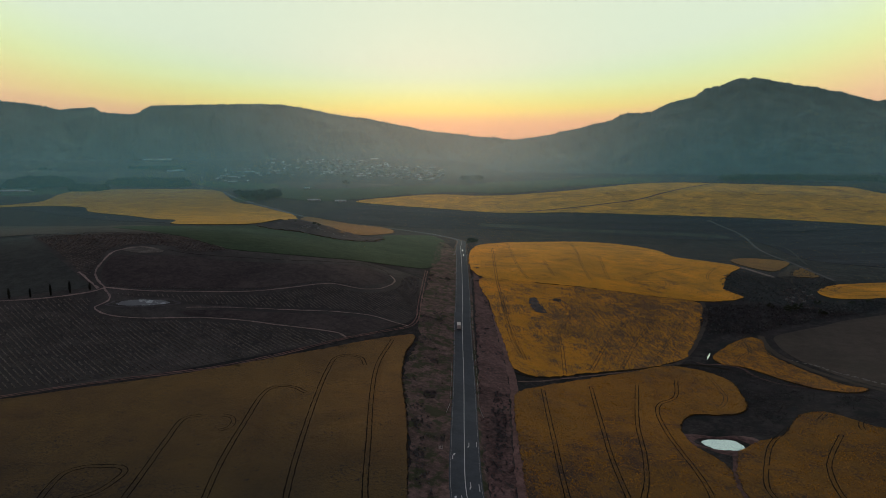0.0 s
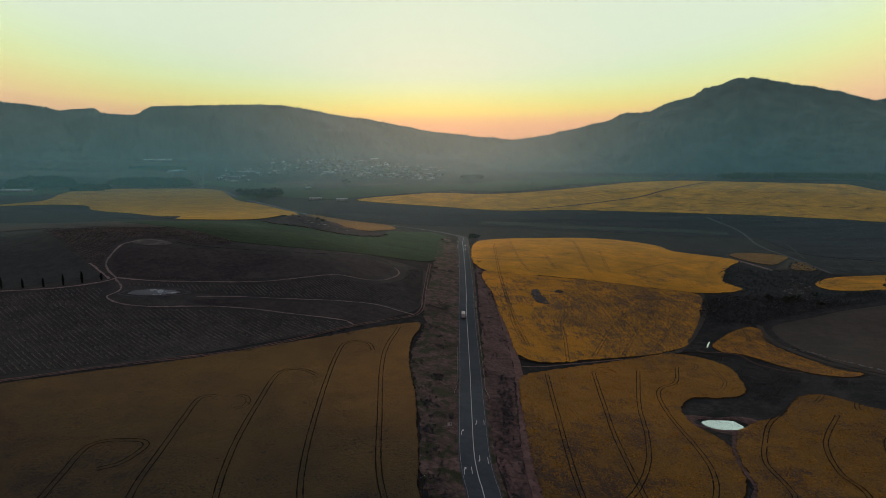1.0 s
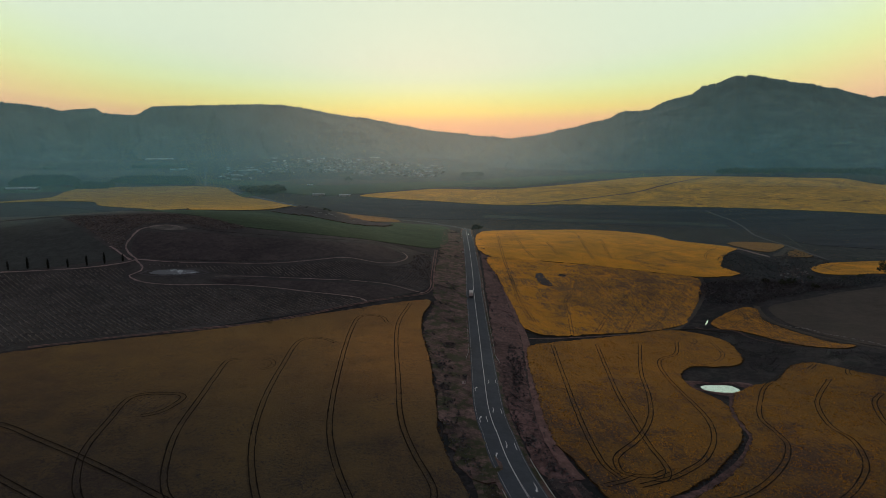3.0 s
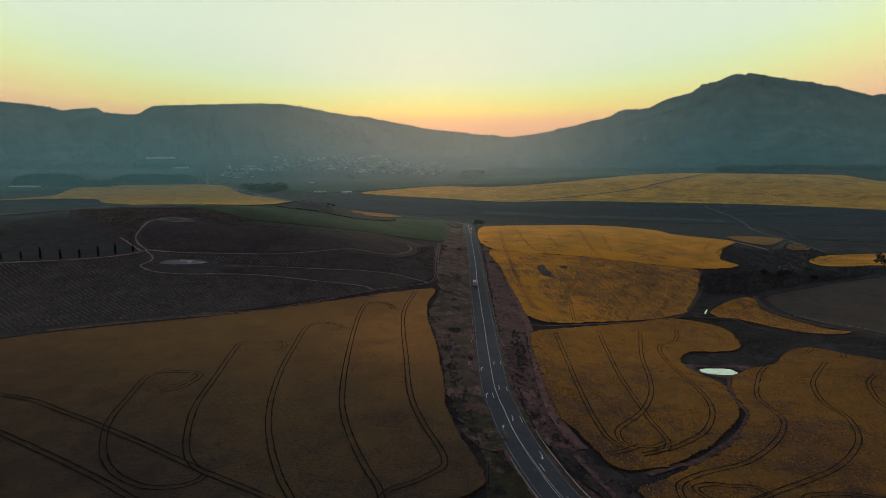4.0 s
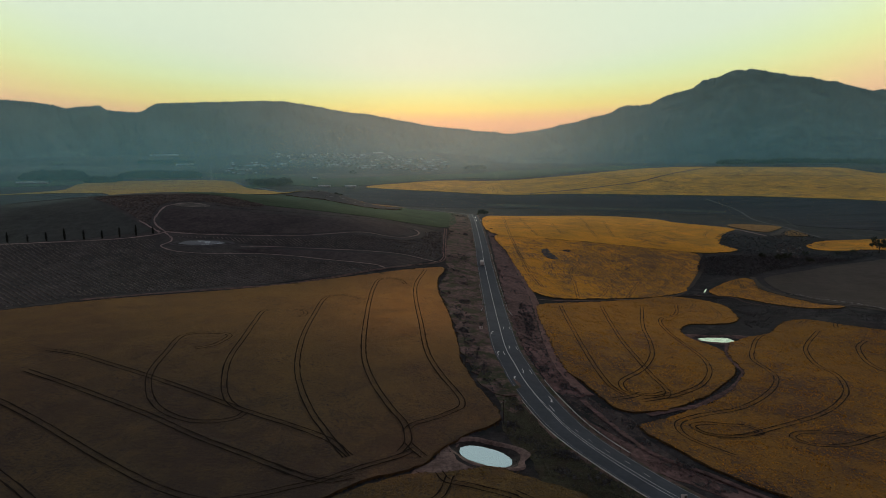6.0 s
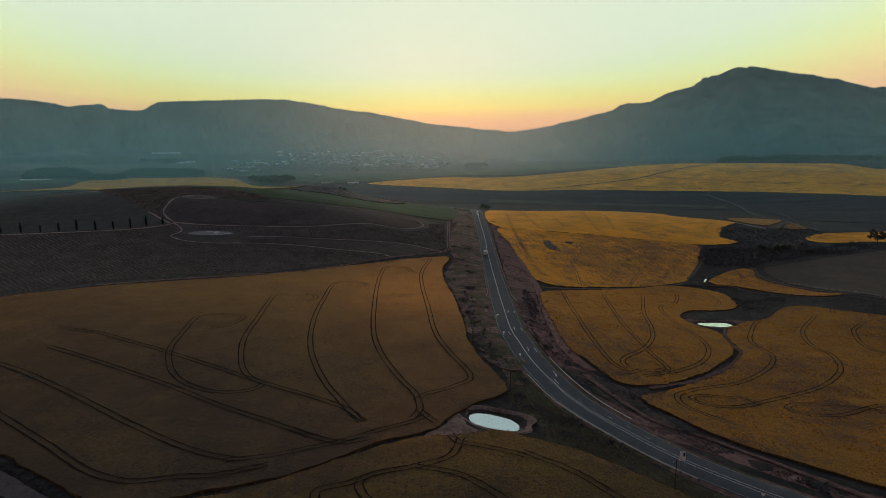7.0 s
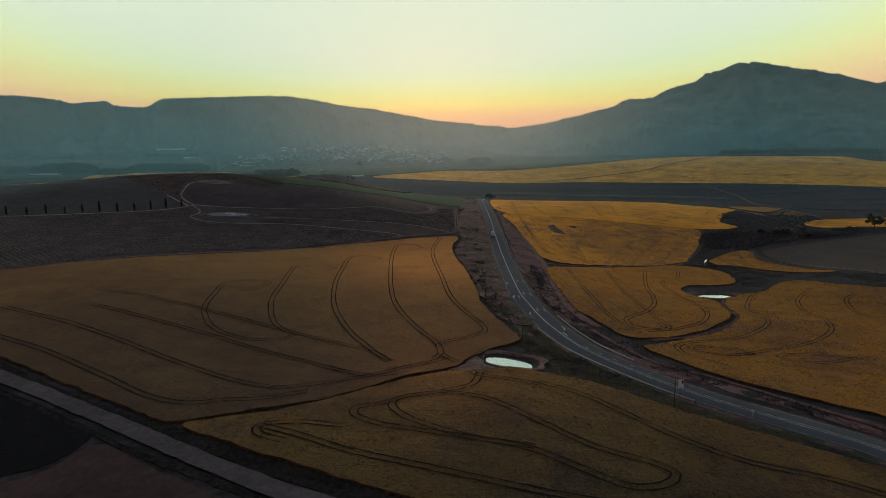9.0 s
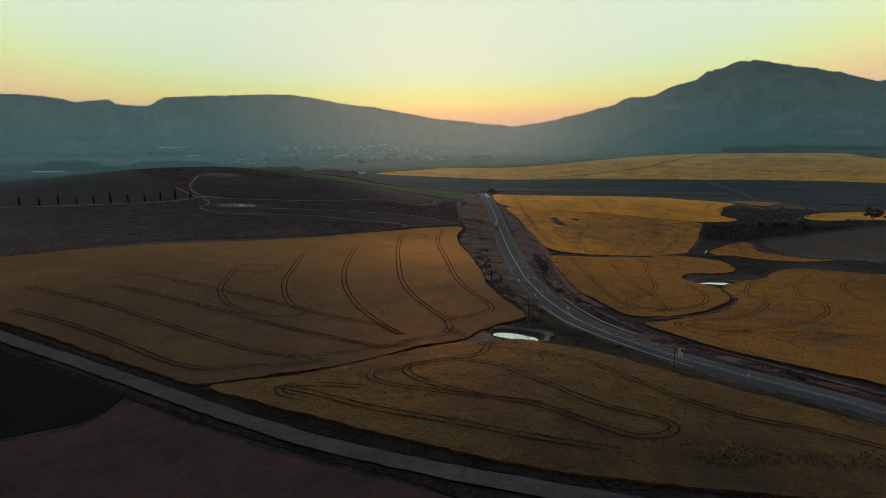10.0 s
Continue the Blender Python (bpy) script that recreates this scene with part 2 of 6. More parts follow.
def mountain_material():
    m, n = material("hazed_rock")
    at = n("ShaderNodeNewGeometry").outputs["Position"]
    big, mid = n.noise(0.0022, at, 7.0, 0.6, 0.6).outputs[0], n.noise(0.012, at, 7.0, 0.65).outputs[0]
    fac = n.math("ADD", n.math("MULTIPLY", big, 0.5), n.math("MULTIPLY", mid, 0.5))
    # the blue-green cast of distant air is painted into the rock colour
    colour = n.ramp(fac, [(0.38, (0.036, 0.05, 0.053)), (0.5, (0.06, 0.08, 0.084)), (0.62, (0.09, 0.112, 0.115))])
    finish(n, colour, 0.95, mid, 0.6, 14.0)
    return m


MAT["mountain"] = mountain_material()


def water_material():
    m, n = material("still_water")
    at = n("ShaderNodeNewGeometry").outputs["Position"]
    finish(n, (0.66, 0.76, 0.64), 0.05, n.noise(1.2, at, 3.0).outputs[0], 0.02, 0.1, 0.5, Metallic=0.8)
    return m


MAT["water"] = water_material()

# ---- the plan, in metres: x east, y ahead ----
HILLS_A = [
    (109, -60, 45, 3.9), (-107, -60, 45, -1.1), (37, -60, 45, 0.9), (1, -60, 45, 1.4), (-20, 0, 72, -0.1), (196, 0, 45, 0.9),
    (88, 0, 45, -2.6), (-200, 0, 45, -0.0), (-56, 0, 45, 3.3), (-128, 0, 45, -0.8), (-5, 60, 45, 3.6), (247, 60, 45, -2.9),
    (67, 60, 45, 3.6), (-113, 60, 45, 1.6), (-221, 60, 45, 1.2), (139, 60, 45, -2.5), (166, 120, 80, -2.2), (-34, 120, 50, -2.0),
    (86, 120, 50, -3.4), (-314, 120, 50, 2.0), (-154, 120, 50, 1.3), (-176, 190, 64, 5.9), (336, 190, 64, -4.3), (131, 190, 64, -0.5),
    (-22, 190, 64, 4.3),
]
HILLS_B = [
    (234, 190, 64, -7.6), (-380, 190, 64, 1.1), (248, 270, 80, 14.8), (-456, 270, 80, 3.6), (120, 270, 80, -9.7), (440, 270, 80, -0.0),
    (-264, 270, 80, 8.4), (312, 270, 80, -4.8), (164, 360, 98, -15.7), (-150, 360, 98, -12.2), (-307, 360, 98, -8.2), (7, 360, 98, 6.6),
    (-542, 360, 98, 3.1), (602, 470, 312, -29.8), (-166, 470, 120, 31.4), (26, 470, 120, -7.4), (314, 470, 120, -18.4), (-646, 470, 120, 7.7),
    (-358, 470, 120, 22.4), (410, 470, 120, 7.7), (-420, 600, 234, 7.3), (748, 600, 146, -2.4), (281, 600, 146, 3.6), (-536, 600, 146, 7.2),
    (-770, 600, 146, 8.3),
]
HILLS_C = [
    (-69, 600, 146, -9.2), (164, 600, 146, 7.3), (-922, 760, 178, 5.7), (644, 760, 178, 9.0), (-210, 760, 178, 28.7), (217, 760, 178, 6.3),
    (806, 960, 218, -5.6), (-589, 960, 218, 0.4), (458, 960, 218, -9.9), (-66, 960, 218, -30.0), (-240, 960, 218, 13.4), (981, 960, 218, -14.5),
    (-938, 960, 218, 3.9), (150, 1200, 266, -13.7), (1214, 1200, 266, -21.8), (575, 1200, 266, -32.8), (-489, 1200, 266, -5.2), (-60, 1500, 326, 2.2),
    (983, 1500, 326, 39.4), (461, 1500, 326, 18.5), (-1625, 1500, 522, -1.4), (894, 1850, 396, 3.4), (-690, 1850, 396, -2.2), (1844, 1850, 396, 20.4),
    (-176, 716, 36, 11.0),
]
CANOLA_RISE = [
    (44.5, 779.1), (70.6, 848.6), (100.7, 897.3), (157.8, 927.5), (223.4, 939.2), (262.7, 917.4), (289.4, 863.8), (295.2, 799.4),
    (288.8, 723.5), (312.8, 705.8), (338.8, 688.1), (345.1, 676.4), (311.3, 630.5), (289, 593.4), (277.8, 568), (283, 559),
    (286.9, 550.1), (277, 541), (254.7, 533.1), (237.7, 530.2), (192.6, 536.2), (142.4, 546.5), (89.8, 553.1), (39, 555.3),
]
CANOLA_PATCHY = [
    (39.4, 553.6), (89.3, 551.7), (141.8, 545.6), (191.9, 535.5), (233.6, 526.7), (222.7, 492.4), (203.8, 454.3), (185.1, 424.1),
    (170.6, 400.6), (158, 391.5), (139.1, 379.3), (116.5, 367.8), (90.6, 352.7), (66, 335.4), (51.6, 329.6),
    (43.8, 333.3), (41.1, 345.4), (41.2, 380.2), (39.3, 413.8), (38.2, 462.1),
]
CANOLA_POND = [
    (36.6, 284.9), (39.8, 298.7), (47.1, 307.7), (85.4, 340.3), (120.3, 365.4), (156.5, 385.2), (174.7, 378.1), (183.3, 360.8),
    (178.4, 334.6), (171.4, 314), (164.3, 306.1), (152.5, 303.3), (136.8, 303.3), (126.7, 293.7), (120.8, 280.8), (118.7, 264.2),
    (123.6, 247.9), (124.5, 237.3), (119.8, 221.9), (116.2, 208.2), (110.5, 195.5), (100.2, 181.8), (89.4, 168.7), (77.4, 156.4),
    (64.6, 145.2), (54.2, 138.1), (45.7, 135.3), (40.7, 137.1), (38, 144.5), (35.8, 155.3), (32.8, 164.7), (30.6, 169.5),
    (30, 179.8), (30.1, 196.5), (32.2, 227.1), (34, 258.6),
]
CANOLA_BEND = [
    (43, 122), (55.2, 131.9), (72.3, 146.1), (92.7, 164.5), (108.1, 185.7), (116.7, 198.8), (120.3, 216.9), (128.6, 239),
    (143.8, 262.4), (169.2, 274.6), (193.7, 299.3), (205.3, 299.9), (216.4, 276.6), (233.2, 257), (262.6, 239.3), (276.9, 220.5),
    (132, 38), (108, 53), (95, 62), (84, 69), (69, 79.5), (57.5, 90), (50.5, 103), (45.5, 114), (43.2, 118.5),
]
CANOLA_SPIT = [
    (194, 406.3), (206, 420.7), (225.5, 439.4), (244.2, 450.1), (249.1, 446.8), (239.2, 416.2), (241.2, 391.1), (244, 364.7),
    (246.7, 342.1), (253.7, 335), (247.2, 328.4), (237.5, 328.6), (226.7, 337.6), (217.9, 357.5), (212.5, 374), (204.7, 388.5),
    (194.6, 391.8),
]
BROWN_FIELD = [
    (263.6, 452.8), (284.1, 464.9), (315.8, 478.7), (349.5, 493.8), (392.6, 507.3), (483.3, 536), (592.1, 565.2), (312.4, 288.2),
    (283.9, 306), (264.9, 335.1), (258.3, 358.9), (255.3, 388.5), (253.3, 411.7), (255.6, 430.4),
]
CANOLA_EDGE = [
    (372.4, 571.8), (392.9, 593.5), (411.6, 604.3), (441, 612.4), (476.8, 621.8), (537.2, 634.5), (553.8, 617.6), (470.5, 552.9),
    (429.2, 557.3), (399.7, 552.7), (374.3, 555.5),
]
CANOLA_GUSSET = [
    (355.3, 718), (394.2, 757.2), (423.2, 756.1), (437.7, 740.3), (399.1, 681.7), (373.5, 659.3), (358.3, 673.8),
]
CANOLA_SLIVER = [
    (403.5, 666.5), (433.1, 693.7), (423.2, 658.4), (416.1, 639.8), (388, 634.8),
]
CANOLA_HILL = [
    (-209.0, 1419.2), (-175.4, 1480.8), (-121.8, 1517.7), (-50.8, 1566.7), (9.0, 1566.6), (81.8, 1528.6), (169.0, 1525.9), (245.3, 1549.3),
    (324.8, 1577.4), (427.3, 1625.2), (571.2, 1686.3), (654.5, 1653.9), (718.7, 1586.9), (804.1, 1519.6), (915.1, 1465.2), (989.1, 1450.6),
    (1006.1, 1405.4), (1022.3, 1366.6), (1214.1, 1388.7), (1331.3, 1371.9), (974.5, 993.5), (919.9, 1041.5), (830.7, 1100.6), (780.0, 1132.5),
    (603.6, 1218.0), (444.0, 1264.1), (266.8, 1288.1), (142.4, 1279.9), (69.6, 1296.7), (-30.6, 1332.0), (-109.1, 1356.6),
]
CANOLA_PLAIN = [
    (-972.0, 1202.1), (-959.6, 1278.6), (-951.2, 1393.2), (-1064.8, 1656.9), (-1072.0, 1775.3), (-929.0, 1826.8), (-762.5, 1845.2), (-677.4, 1782.7),
    (-573.5, 1573.2), (-488.8, 1404.1), (-426.3, 1333.5), (-342.2, 1214.2), (-287.4, 1134.0), (-204.8, 700.7), (-248.9, 673.5), (-299.6, 661.2),
    (-358.7, 787.5), (-547.3, 1047.9), (-690.1, 1153.4), (-782.0, 1268.0), (-880.5, 1270.2), (-927.2, 1234.9),
]
CANOLA_TONGUE = [
    (-256.1, 1115.7), (-165.1, 1046.3), (-103.7, 1035.4), (-80.7, 961.8), (-88, 800.3), (-119.5, 711.7), (-138.7, 705.9), (-154.9, 718.7),
]
FALLOW_STRIP = [
    (-933.1, 1242.7), (-770, 1248.3), (-679.7, 1135.6), (-536.3, 1026.6), (-428.3, 920.9), (-349.8, 761.3), (-338.3, 712), (-522.3, 930.4),
    (-622.1, 1021.5), (-803.5, 1157.5),
]
GREEN_FIELD = [
    (-323.4, 575.1), (-277.2, 607.5), (-215.6, 670.8), (-178.3, 651.2), (-143.1, 662.1), (-112.5, 669.1), (-80, 695.6), (-77.4, 809.7),
    (-22.3, 962.4), (0.8, 847.4), (-2, 688.3), (-5.9, 605.1), (-18.6, 562.3), (-45, 550), (-75.1, 536.6), (-111, 510.4),
    (-149.8, 491.8), (-180.5, 485.2), (-222.8, 508.2), (-253.2, 520.9),
]
GREEN_FAR = [
    (-493.9, 1380.5), (-445, 1532.6), (-307.2, 1434.4), (-204.5, 1486.3), (-96.4, 1578.5), (25, 1638.8), (173.7, 1569.9), (352.8, 1715.4),
    (424.1, 2064.7), (219.4, 1987.8), (30.2, 1979.7), (-156.5, 1956.4), (-327.8, 1869.5), (-539, 1860.4), (-551.3, 1631.6),
]
PLOUGHED_FIELD = [
    (-241.5, 1122.4), (-186.3, 1351.4), (-30.2, 1313.5), (68.8, 1280.6), (140.8, 1264.7), (263.9, 1273.4), (439.7, 1251.3), (598.5, 1207),
    (820.2, 1086.1), (943.4, 1011.9), (629.7, 667.5), (546.3, 715.4), (484.3, 759.4), (523.4, 991.4), (407.3, 1013.2), (223.7, 1073.8),
    (80.8, 1103.2), (-25.2, 1090.4), (-149, 1075.9),
]
CANOLA_NORTH = [
    (-18.9, 363.9), (-22.1, 328.7), (-22, 296.4), (-17.1, 255.1), (-13.3, 203.1), (-11.4, 169.3), (-7.1, 147.8), (-2.9, 134.6),
    (-1.3, 122.9), (-3.8, 116.4), (-9.4, 112.2), (-15.8, 106.2), (-21.9, 96.5), (-24.8, 90.8), (-31, 86.2), (-41, 81),
    (-51.5, 71.3), (-64, 63), (-75, 59.5), (-85.4, 55.5), (-92.8, 52.4), (-96, 53.2), (-109.8, 61), (-133.2, 74.9),
    (-176.1, 100.1), (-227.7, 126.9), (-277, 155.6), (-317.5, 197.2), (-289.3, 196.9), (-253.2, 204.6), (-209.6, 229), (-161.1, 263.8),
    (-100.8, 306.6), (-64.8, 331.1), (-32.7, 355.6),
]
GRAVEL_SOUTH = [
    (-170, 85.3), (-140.4, 66.8), (-116.8, 52.9), (-96, 39.4), (-79.2, 30), (-56.4, 16.5), (-40.2, 9.1), (-25, 2.9),
    (-20.5, -0.6), (-25.3, -0.6), (-40.1, 6.9), (-55.8, 13.9), (-78, 26.8), (-94.7, 36.7), (-115.1, 49.8), (-138.4, 63.6),
    (-166.6, 80.6),
]
CANOLA_SOUTH = [
    (-90.9, 51.1), (-80.8, 54.8), (-65.8, 60.3), (-53.3, 69.2), (-42.5, 76.7), (-29, 85), (-21.5, 85.5), (-14.5, 87),
    (-6, 89), (3, 82.5), (13, 76), (22, 67), (30, 58.5), (38, 52.2), (46, 46.6), (61, 37),
    (74, 28.5), (88, 18), (72.3, 2.1), (58.1, 2.7), (45.5, 3.2), (33.8, 3), (19.4, 3.9), (5.1, 5.4),
    (-9.4, 7.8), (-24.5, 13), (-41.2, 20.8), (-59.6, 31.3), (-76.5, 41.1),
]
BLACK_FIELD = [
    (-209.2, 106.3), (-168.4, 83.1), (-135.8, 64.5), (-116.3, 51.9), (-112.7, 49.1), (-110.9, 47.4), (-110.7, 45.4), (-110.9, 39.7),
    (-115, 33.4), (-121.7, 30.1), (-127.8, 28.1), (-140.2, 25.3),
]
BROWN_PADDOCK = [
    (-108.2, 42.8), (-90.3, 32.7), (-69.6, 19.6), (-50.8, 9.9), (-33.9, 2.7), (-20.8, -3), (-4.3, -10), (-37.4, -25),
    (-71.6, -13.6), (-125.5, 10.7), (-136.3, 23.6), (-120.2, 27.8), (-112, 32.7),
]
ROAD_FAR = [
    (24.3, 899.3), (21.9, 729.9), (19.4, 603.5), (17.5, 524.8), (14.8, 433.7),
]
ROAD_MID = [
    (14.3, 426.6), (12.8, 370.9), (11.1, 298.5), (9.1, 237), (8.1, 193.6), (9.1, 177.9),
]
ROAD_NEAR = [
    (9.3, 176.9), (11.2, 156.6), (15.1, 134.3), (19.9, 113.3), (27.8, 92.8), (37.2, 74.8), (47.9, 62.8), (58.5, 54.3),
    (68.4, 47.1), (73.8, 41.4), (82.7, 31.1), (135, -29.4), (239.6, -150.5),
]
ROAD_BEYOND = [
    (24.4, 936.7), (-3.8, 974.5), (-38.1, 1011.8), (-83.6, 1032.8), (-164.7, 1043.5), (-262.6, 1120.6), (-369.2, 1267.7), (-464.6, 1412.3),
    (-563.7, 1578.3), (-648.9, 1749.1),
]
GRAVEL_ROAD = [
    (-460.6, 267.4), (-358.3, 204.7), (-290.1, 162.9), (-221.6, 120.9), (-174.4, 91.2), (-138.1, 70.7), (-107.8, 52.5), (-81, 34.9),
    (-57.1, 19.9), (-40.5, 12), (-26.8, 6.8), (-14.2, 3.1), (-5, 0.8), (7.2, -2.4), (23.5, -6.3), (101.3, -24.9),
    (237.5, -57.5),
]
SIDE_TRACK = [
    (40.8, 658.8), (40.3, 570.6), (40.4, 496), (40.1, 438.6), (40, 392.3), (39.9, 346.2), (39, 311.5), (33.9, 252.2),
    (29.4, 202.3), (28.7, 176.6), (30.8, 155.8), (33.3, 147.2),
]
BEND_TRACK = [
    (29.6, 142.5), (35.5, 117.9), (40.2, 102.1), (52.1, 89.8), (68.4, 71.1), (84.3, 55.5),
]
FARM_TRACK_D1 = [
    (-204.2, 239), (-194.2, 245), (-178, 258.1), (-149.2, 278.1), (-114.9, 298.8), (-90.3, 318.5), (-59.9, 346.3), (-37.6, 364.5),
    (-22.2, 379.6), (-18, 396.4), (-17.7, 429.3), (-16.9, 479.8), (-15.6, 551.6),
]
FARM_TRACK_D2 = [
    (-59.5, 348.2), (-64.6, 353.6), (-79.3, 357), (-101, 359.1), (-126.7, 362), (-154.6, 360.6), (-186.3, 353), (-203.5, 352.8),
    (-216, 357.9), (-220.2, 363), (-216.9, 371.3), (-218.6, 377.9), (-229.3, 390.1),
]
FARM_TRACK_D3 = [
    (-23.3, 379.1), (-31.8, 382.3), (-47.7, 389.5), (-70.7, 389.3), (-107.3, 383.3), (-143.2, 378.5), (-166.9, 373.1),
]
FARM_TRACK_D4 = [
    (-229.1, 391.1), (-204.7, 391), (-169.1, 397.3), (-133.6, 407.9), (-109.6, 423.8), (-95.6, 436.2), (-84.2, 443.6), (-62.5, 443.3),
    (-50.4, 451.1), (-41.2, 473.5), (-41.2, 489.6), (-46, 500),
]
LOOP_TRACK = [
    (-228, 465), (-242, 467.9), (-255.8, 455.7), (-254.6, 437.3), (-249.3, 416.5), (-241.1, 403.1), (-229.1, 391.1),
]
LOOP_EDGE = [
    (-46, 500), (-52.1, 513.8), (-73.5, 524.5), (-91, 508.5), (-132.1, 478.7), (-173.3, 464.7), (-203.3, 461.7), (-220.3, 466),
]
BARE_BROW = [
    (-252.5, 459.3), (-251.8, 466.9), (-241.2, 470.3), (-227, 467.1), (-221.5, 461), (-230.8, 456), (-243.7, 455),
]
FARM_TRACK_D5 = [
    (-228.9, 391.5), (-231.8, 386.2), (-239.3, 380.2), (-251.6, 373), (-264.9, 368), (-285.6, 363), (-303, 360), (-319.6, 357.5), (-345, 355.5), (-375, 354),
]
FARM_TRACK_D6 = [
    (-232.6, 389), (-241.1, 396.2), (-253.8, 408.2), (-260, 413),
]
FIELD_TRACK = [
    (40, 329), (51.4, 328.1), (74.1, 341.4), (103.4, 360.1), (138, 376.1), (161.6, 387.7), (178, 389.7), (194.2, 382.7),
]
VALLEY_TRACK = [
    (542, 1203), (545, 1150), (546, 1095), (530, 1022), (481, 892), (451, 798), (440, 744), (429, 690), (423, 649), (421, 621),
]
VALLEY_TRACK2 = [
    (347.1, 677.6), (353.6, 652.1), (360.7, 630.2),
]
TK14 = [
    (-91.2, 224.8), (-88.5, 227), (-87.6, 231), (-90.4, 237.8), (-95, 239.4),
]
TK15 = [
    (-29.6, 103.3), (-27.7, 99.4), (-24.6, 94.2),
]
TK23 = [
    (118.8, 343.7), (98.8, 281.5), (88.3, 239.7), (77.9, 209), (65, 184.6), (51.8, 167.4), (49.6, 163), (49.4, 154.8),
    (58.3, 153.8), (66.1, 159.4),
]
TK34 = [
    (75.3, 130.7), (70.9, 131), (65.6, 129.4), (62.2, 126.7), (63.7, 121.2), (74.1, 121.1), (80.8, 124), (85.2, 127.1),
    (83.4, 131.2), (75.3, 130.7),
]
TK35 = [
    (41, 144.7), (48.1, 148.8), (54.6, 153.8),
]
TK1 = [
    (-31.2, 350.2), (-36, 307.4), (-29.6, 218.3), (-25.3, 176.9), (-19.6, 155.1), (-15.3, 143), (-13, 134.2), (-13.6, 128.7),
    (-16.8, 125.1), (-21.9, 120.2), (-28.6, 115.5), (-30.3, 111.8),
]
TK2 = [
    (-42.6, 308.2), (-46.2, 317.9), (-53.1, 320.3), (-59.2, 316.4), (-61, 296.8), (-56.4, 220.8), (-50.6, 170.3), (-45, 149.2),
    (-36.9, 128.4), (-31.9, 117.5), (-30.2, 110.8), (-29.6, 103.3), (-31.5, 97.1),
]
TK3 = [
    (-65.4, 267.6), (-73.3, 274), (-80.3, 274.4), (-84.2, 269.1), (-83.2, 229.5), (-79.3, 185.2), (-73.2, 154), (-63.3, 127.3),
    (-53.1, 107.7), (-45.8, 94.5),
]
TK4 = [
    (-103.1, 238.3), (-108.7, 235.3), (-107.5, 214.4), (-104.9, 192.2), (-101.6, 162.1), (-94.9, 139.1), (-90.6, 130.3), (-87.3, 126.3),
    (-82, 122.2),
]
TK5 = [
    (-119.1, 173.8), (-114.2, 177.4), (-111.7, 184), (-111.2, 191.3), (-114, 193.7), (-119, 193.7), (-125.2, 192.7), (-129.9, 188.5),
    (-127.9, 168.2), (-125.8, 153.4), (-123.7, 145.6), (-116.7, 131.2), (-110.5, 123.2), (-105.3, 118.9), (-95.8, 114.5), (-86.4, 115.5),
    (-82.8, 118.7), (-82, 122.2),
]
TK6 = [
    (-168.5, 147), (-140.8, 133.2), (-109.2, 116.6), (-92, 106), (-71.5, 94.3), (-58.3, 85.6),
]
TK7 = [
    (-188, 116.1), (-157.8, 100.5), (-129, 82), (-104.6, 65.7), (-94.2, 62.8), (-85.8, 64.6), (-76.8, 65.2), (-65.5, 70),
]
TK8 = [
    (-172.8, 166), (-158.8, 162.2), (-144.3, 155.2), (-124.1, 145.5), (-105.3, 135.7), (-81.4, 122.2), (-64.7, 113.3), (-51.9, 104.4),
    (-44.9, 95),
]
TK9 = [
    (-17.7, 83.6), (-20.9, 72.9), (-29.2, 67.9), (-38.6, 64.5), (-44.5, 60.2), (-50.3, 57.9), (-50.6, 54.5), (-45, 48.8),
    (-29.5, 42.5), (-10.3, 35.4), (0.4, 26.8), (7.3, 21.8), (14.7, 23.1), (17.9, 26.9), (15.9, 29.7), (4.1, 36.6),
    (-6.7, 49.5), (-18.4, 63.3), (-29.2, 67.9),
]
TK10 = [
    (-29.2, 67.9), (-40.1, 63.6), (-41.7, 60), (-38.1, 52.3), (-22.8, 40.6), (-8.9, 36),
]
TK11 = [
    (-2.5, 75.4), (8.3, 65.1), (17.8, 50.9), (26.3, 40), (35.9, 32.6), (49.5, 28.1), (59.8, 22.4),
]
TK12 = [
    (-71.9, 48.9), (-62.3, 43.8), (-48.9, 35.3), (-29.7, 26.9), (-12.6, 20.3), (3.2, 15.7),
]
TK13 = [
    (-51.8, 47.4), (-63.7, 50.2), (-71.9, 48.9), (-71.6, 45.3), (-64.3, 40.6),
]
TK20 = [
    (55.3, 309.8), (50.4, 257), (46.2, 213.1), (44.3, 186.9), (43.9, 168.8), (44.6, 157.5), (47.4, 150.9),
]
TK21 = [
    (86.6, 327.8), (79, 277.4), (72.1, 233.9), (68.6, 199.8), (67, 178.4), (67.2, 164.9), (66.6, 159.5), (62.5, 152.5),
    (57.3, 152.1),
]
TK22 = [
    (148.7, 357.8), (135.6, 327.5), (123.3, 316.3), (117.4, 305.1), (111.6, 276.4), (109.1, 251.9), (107.7, 233.4), (104.6, 212.2),
    (97.8, 192.7), (85.2, 172.4), (74.4, 161.6), (66.5, 155), (52.8, 146.7),
]
TK30 = [
    (174.5, 280.7), (157.7, 264.5), (145.7, 246.6), (131.4, 219.8), (129.1, 204.5), (126.8, 192.4), (119, 179), (109, 167.1),
    (98.3, 156.5), (87.7, 147.9), (67.8, 136.6), (57.6, 127.3), (55.9, 118), (60.2, 109.9), (65.5, 104.3),
]
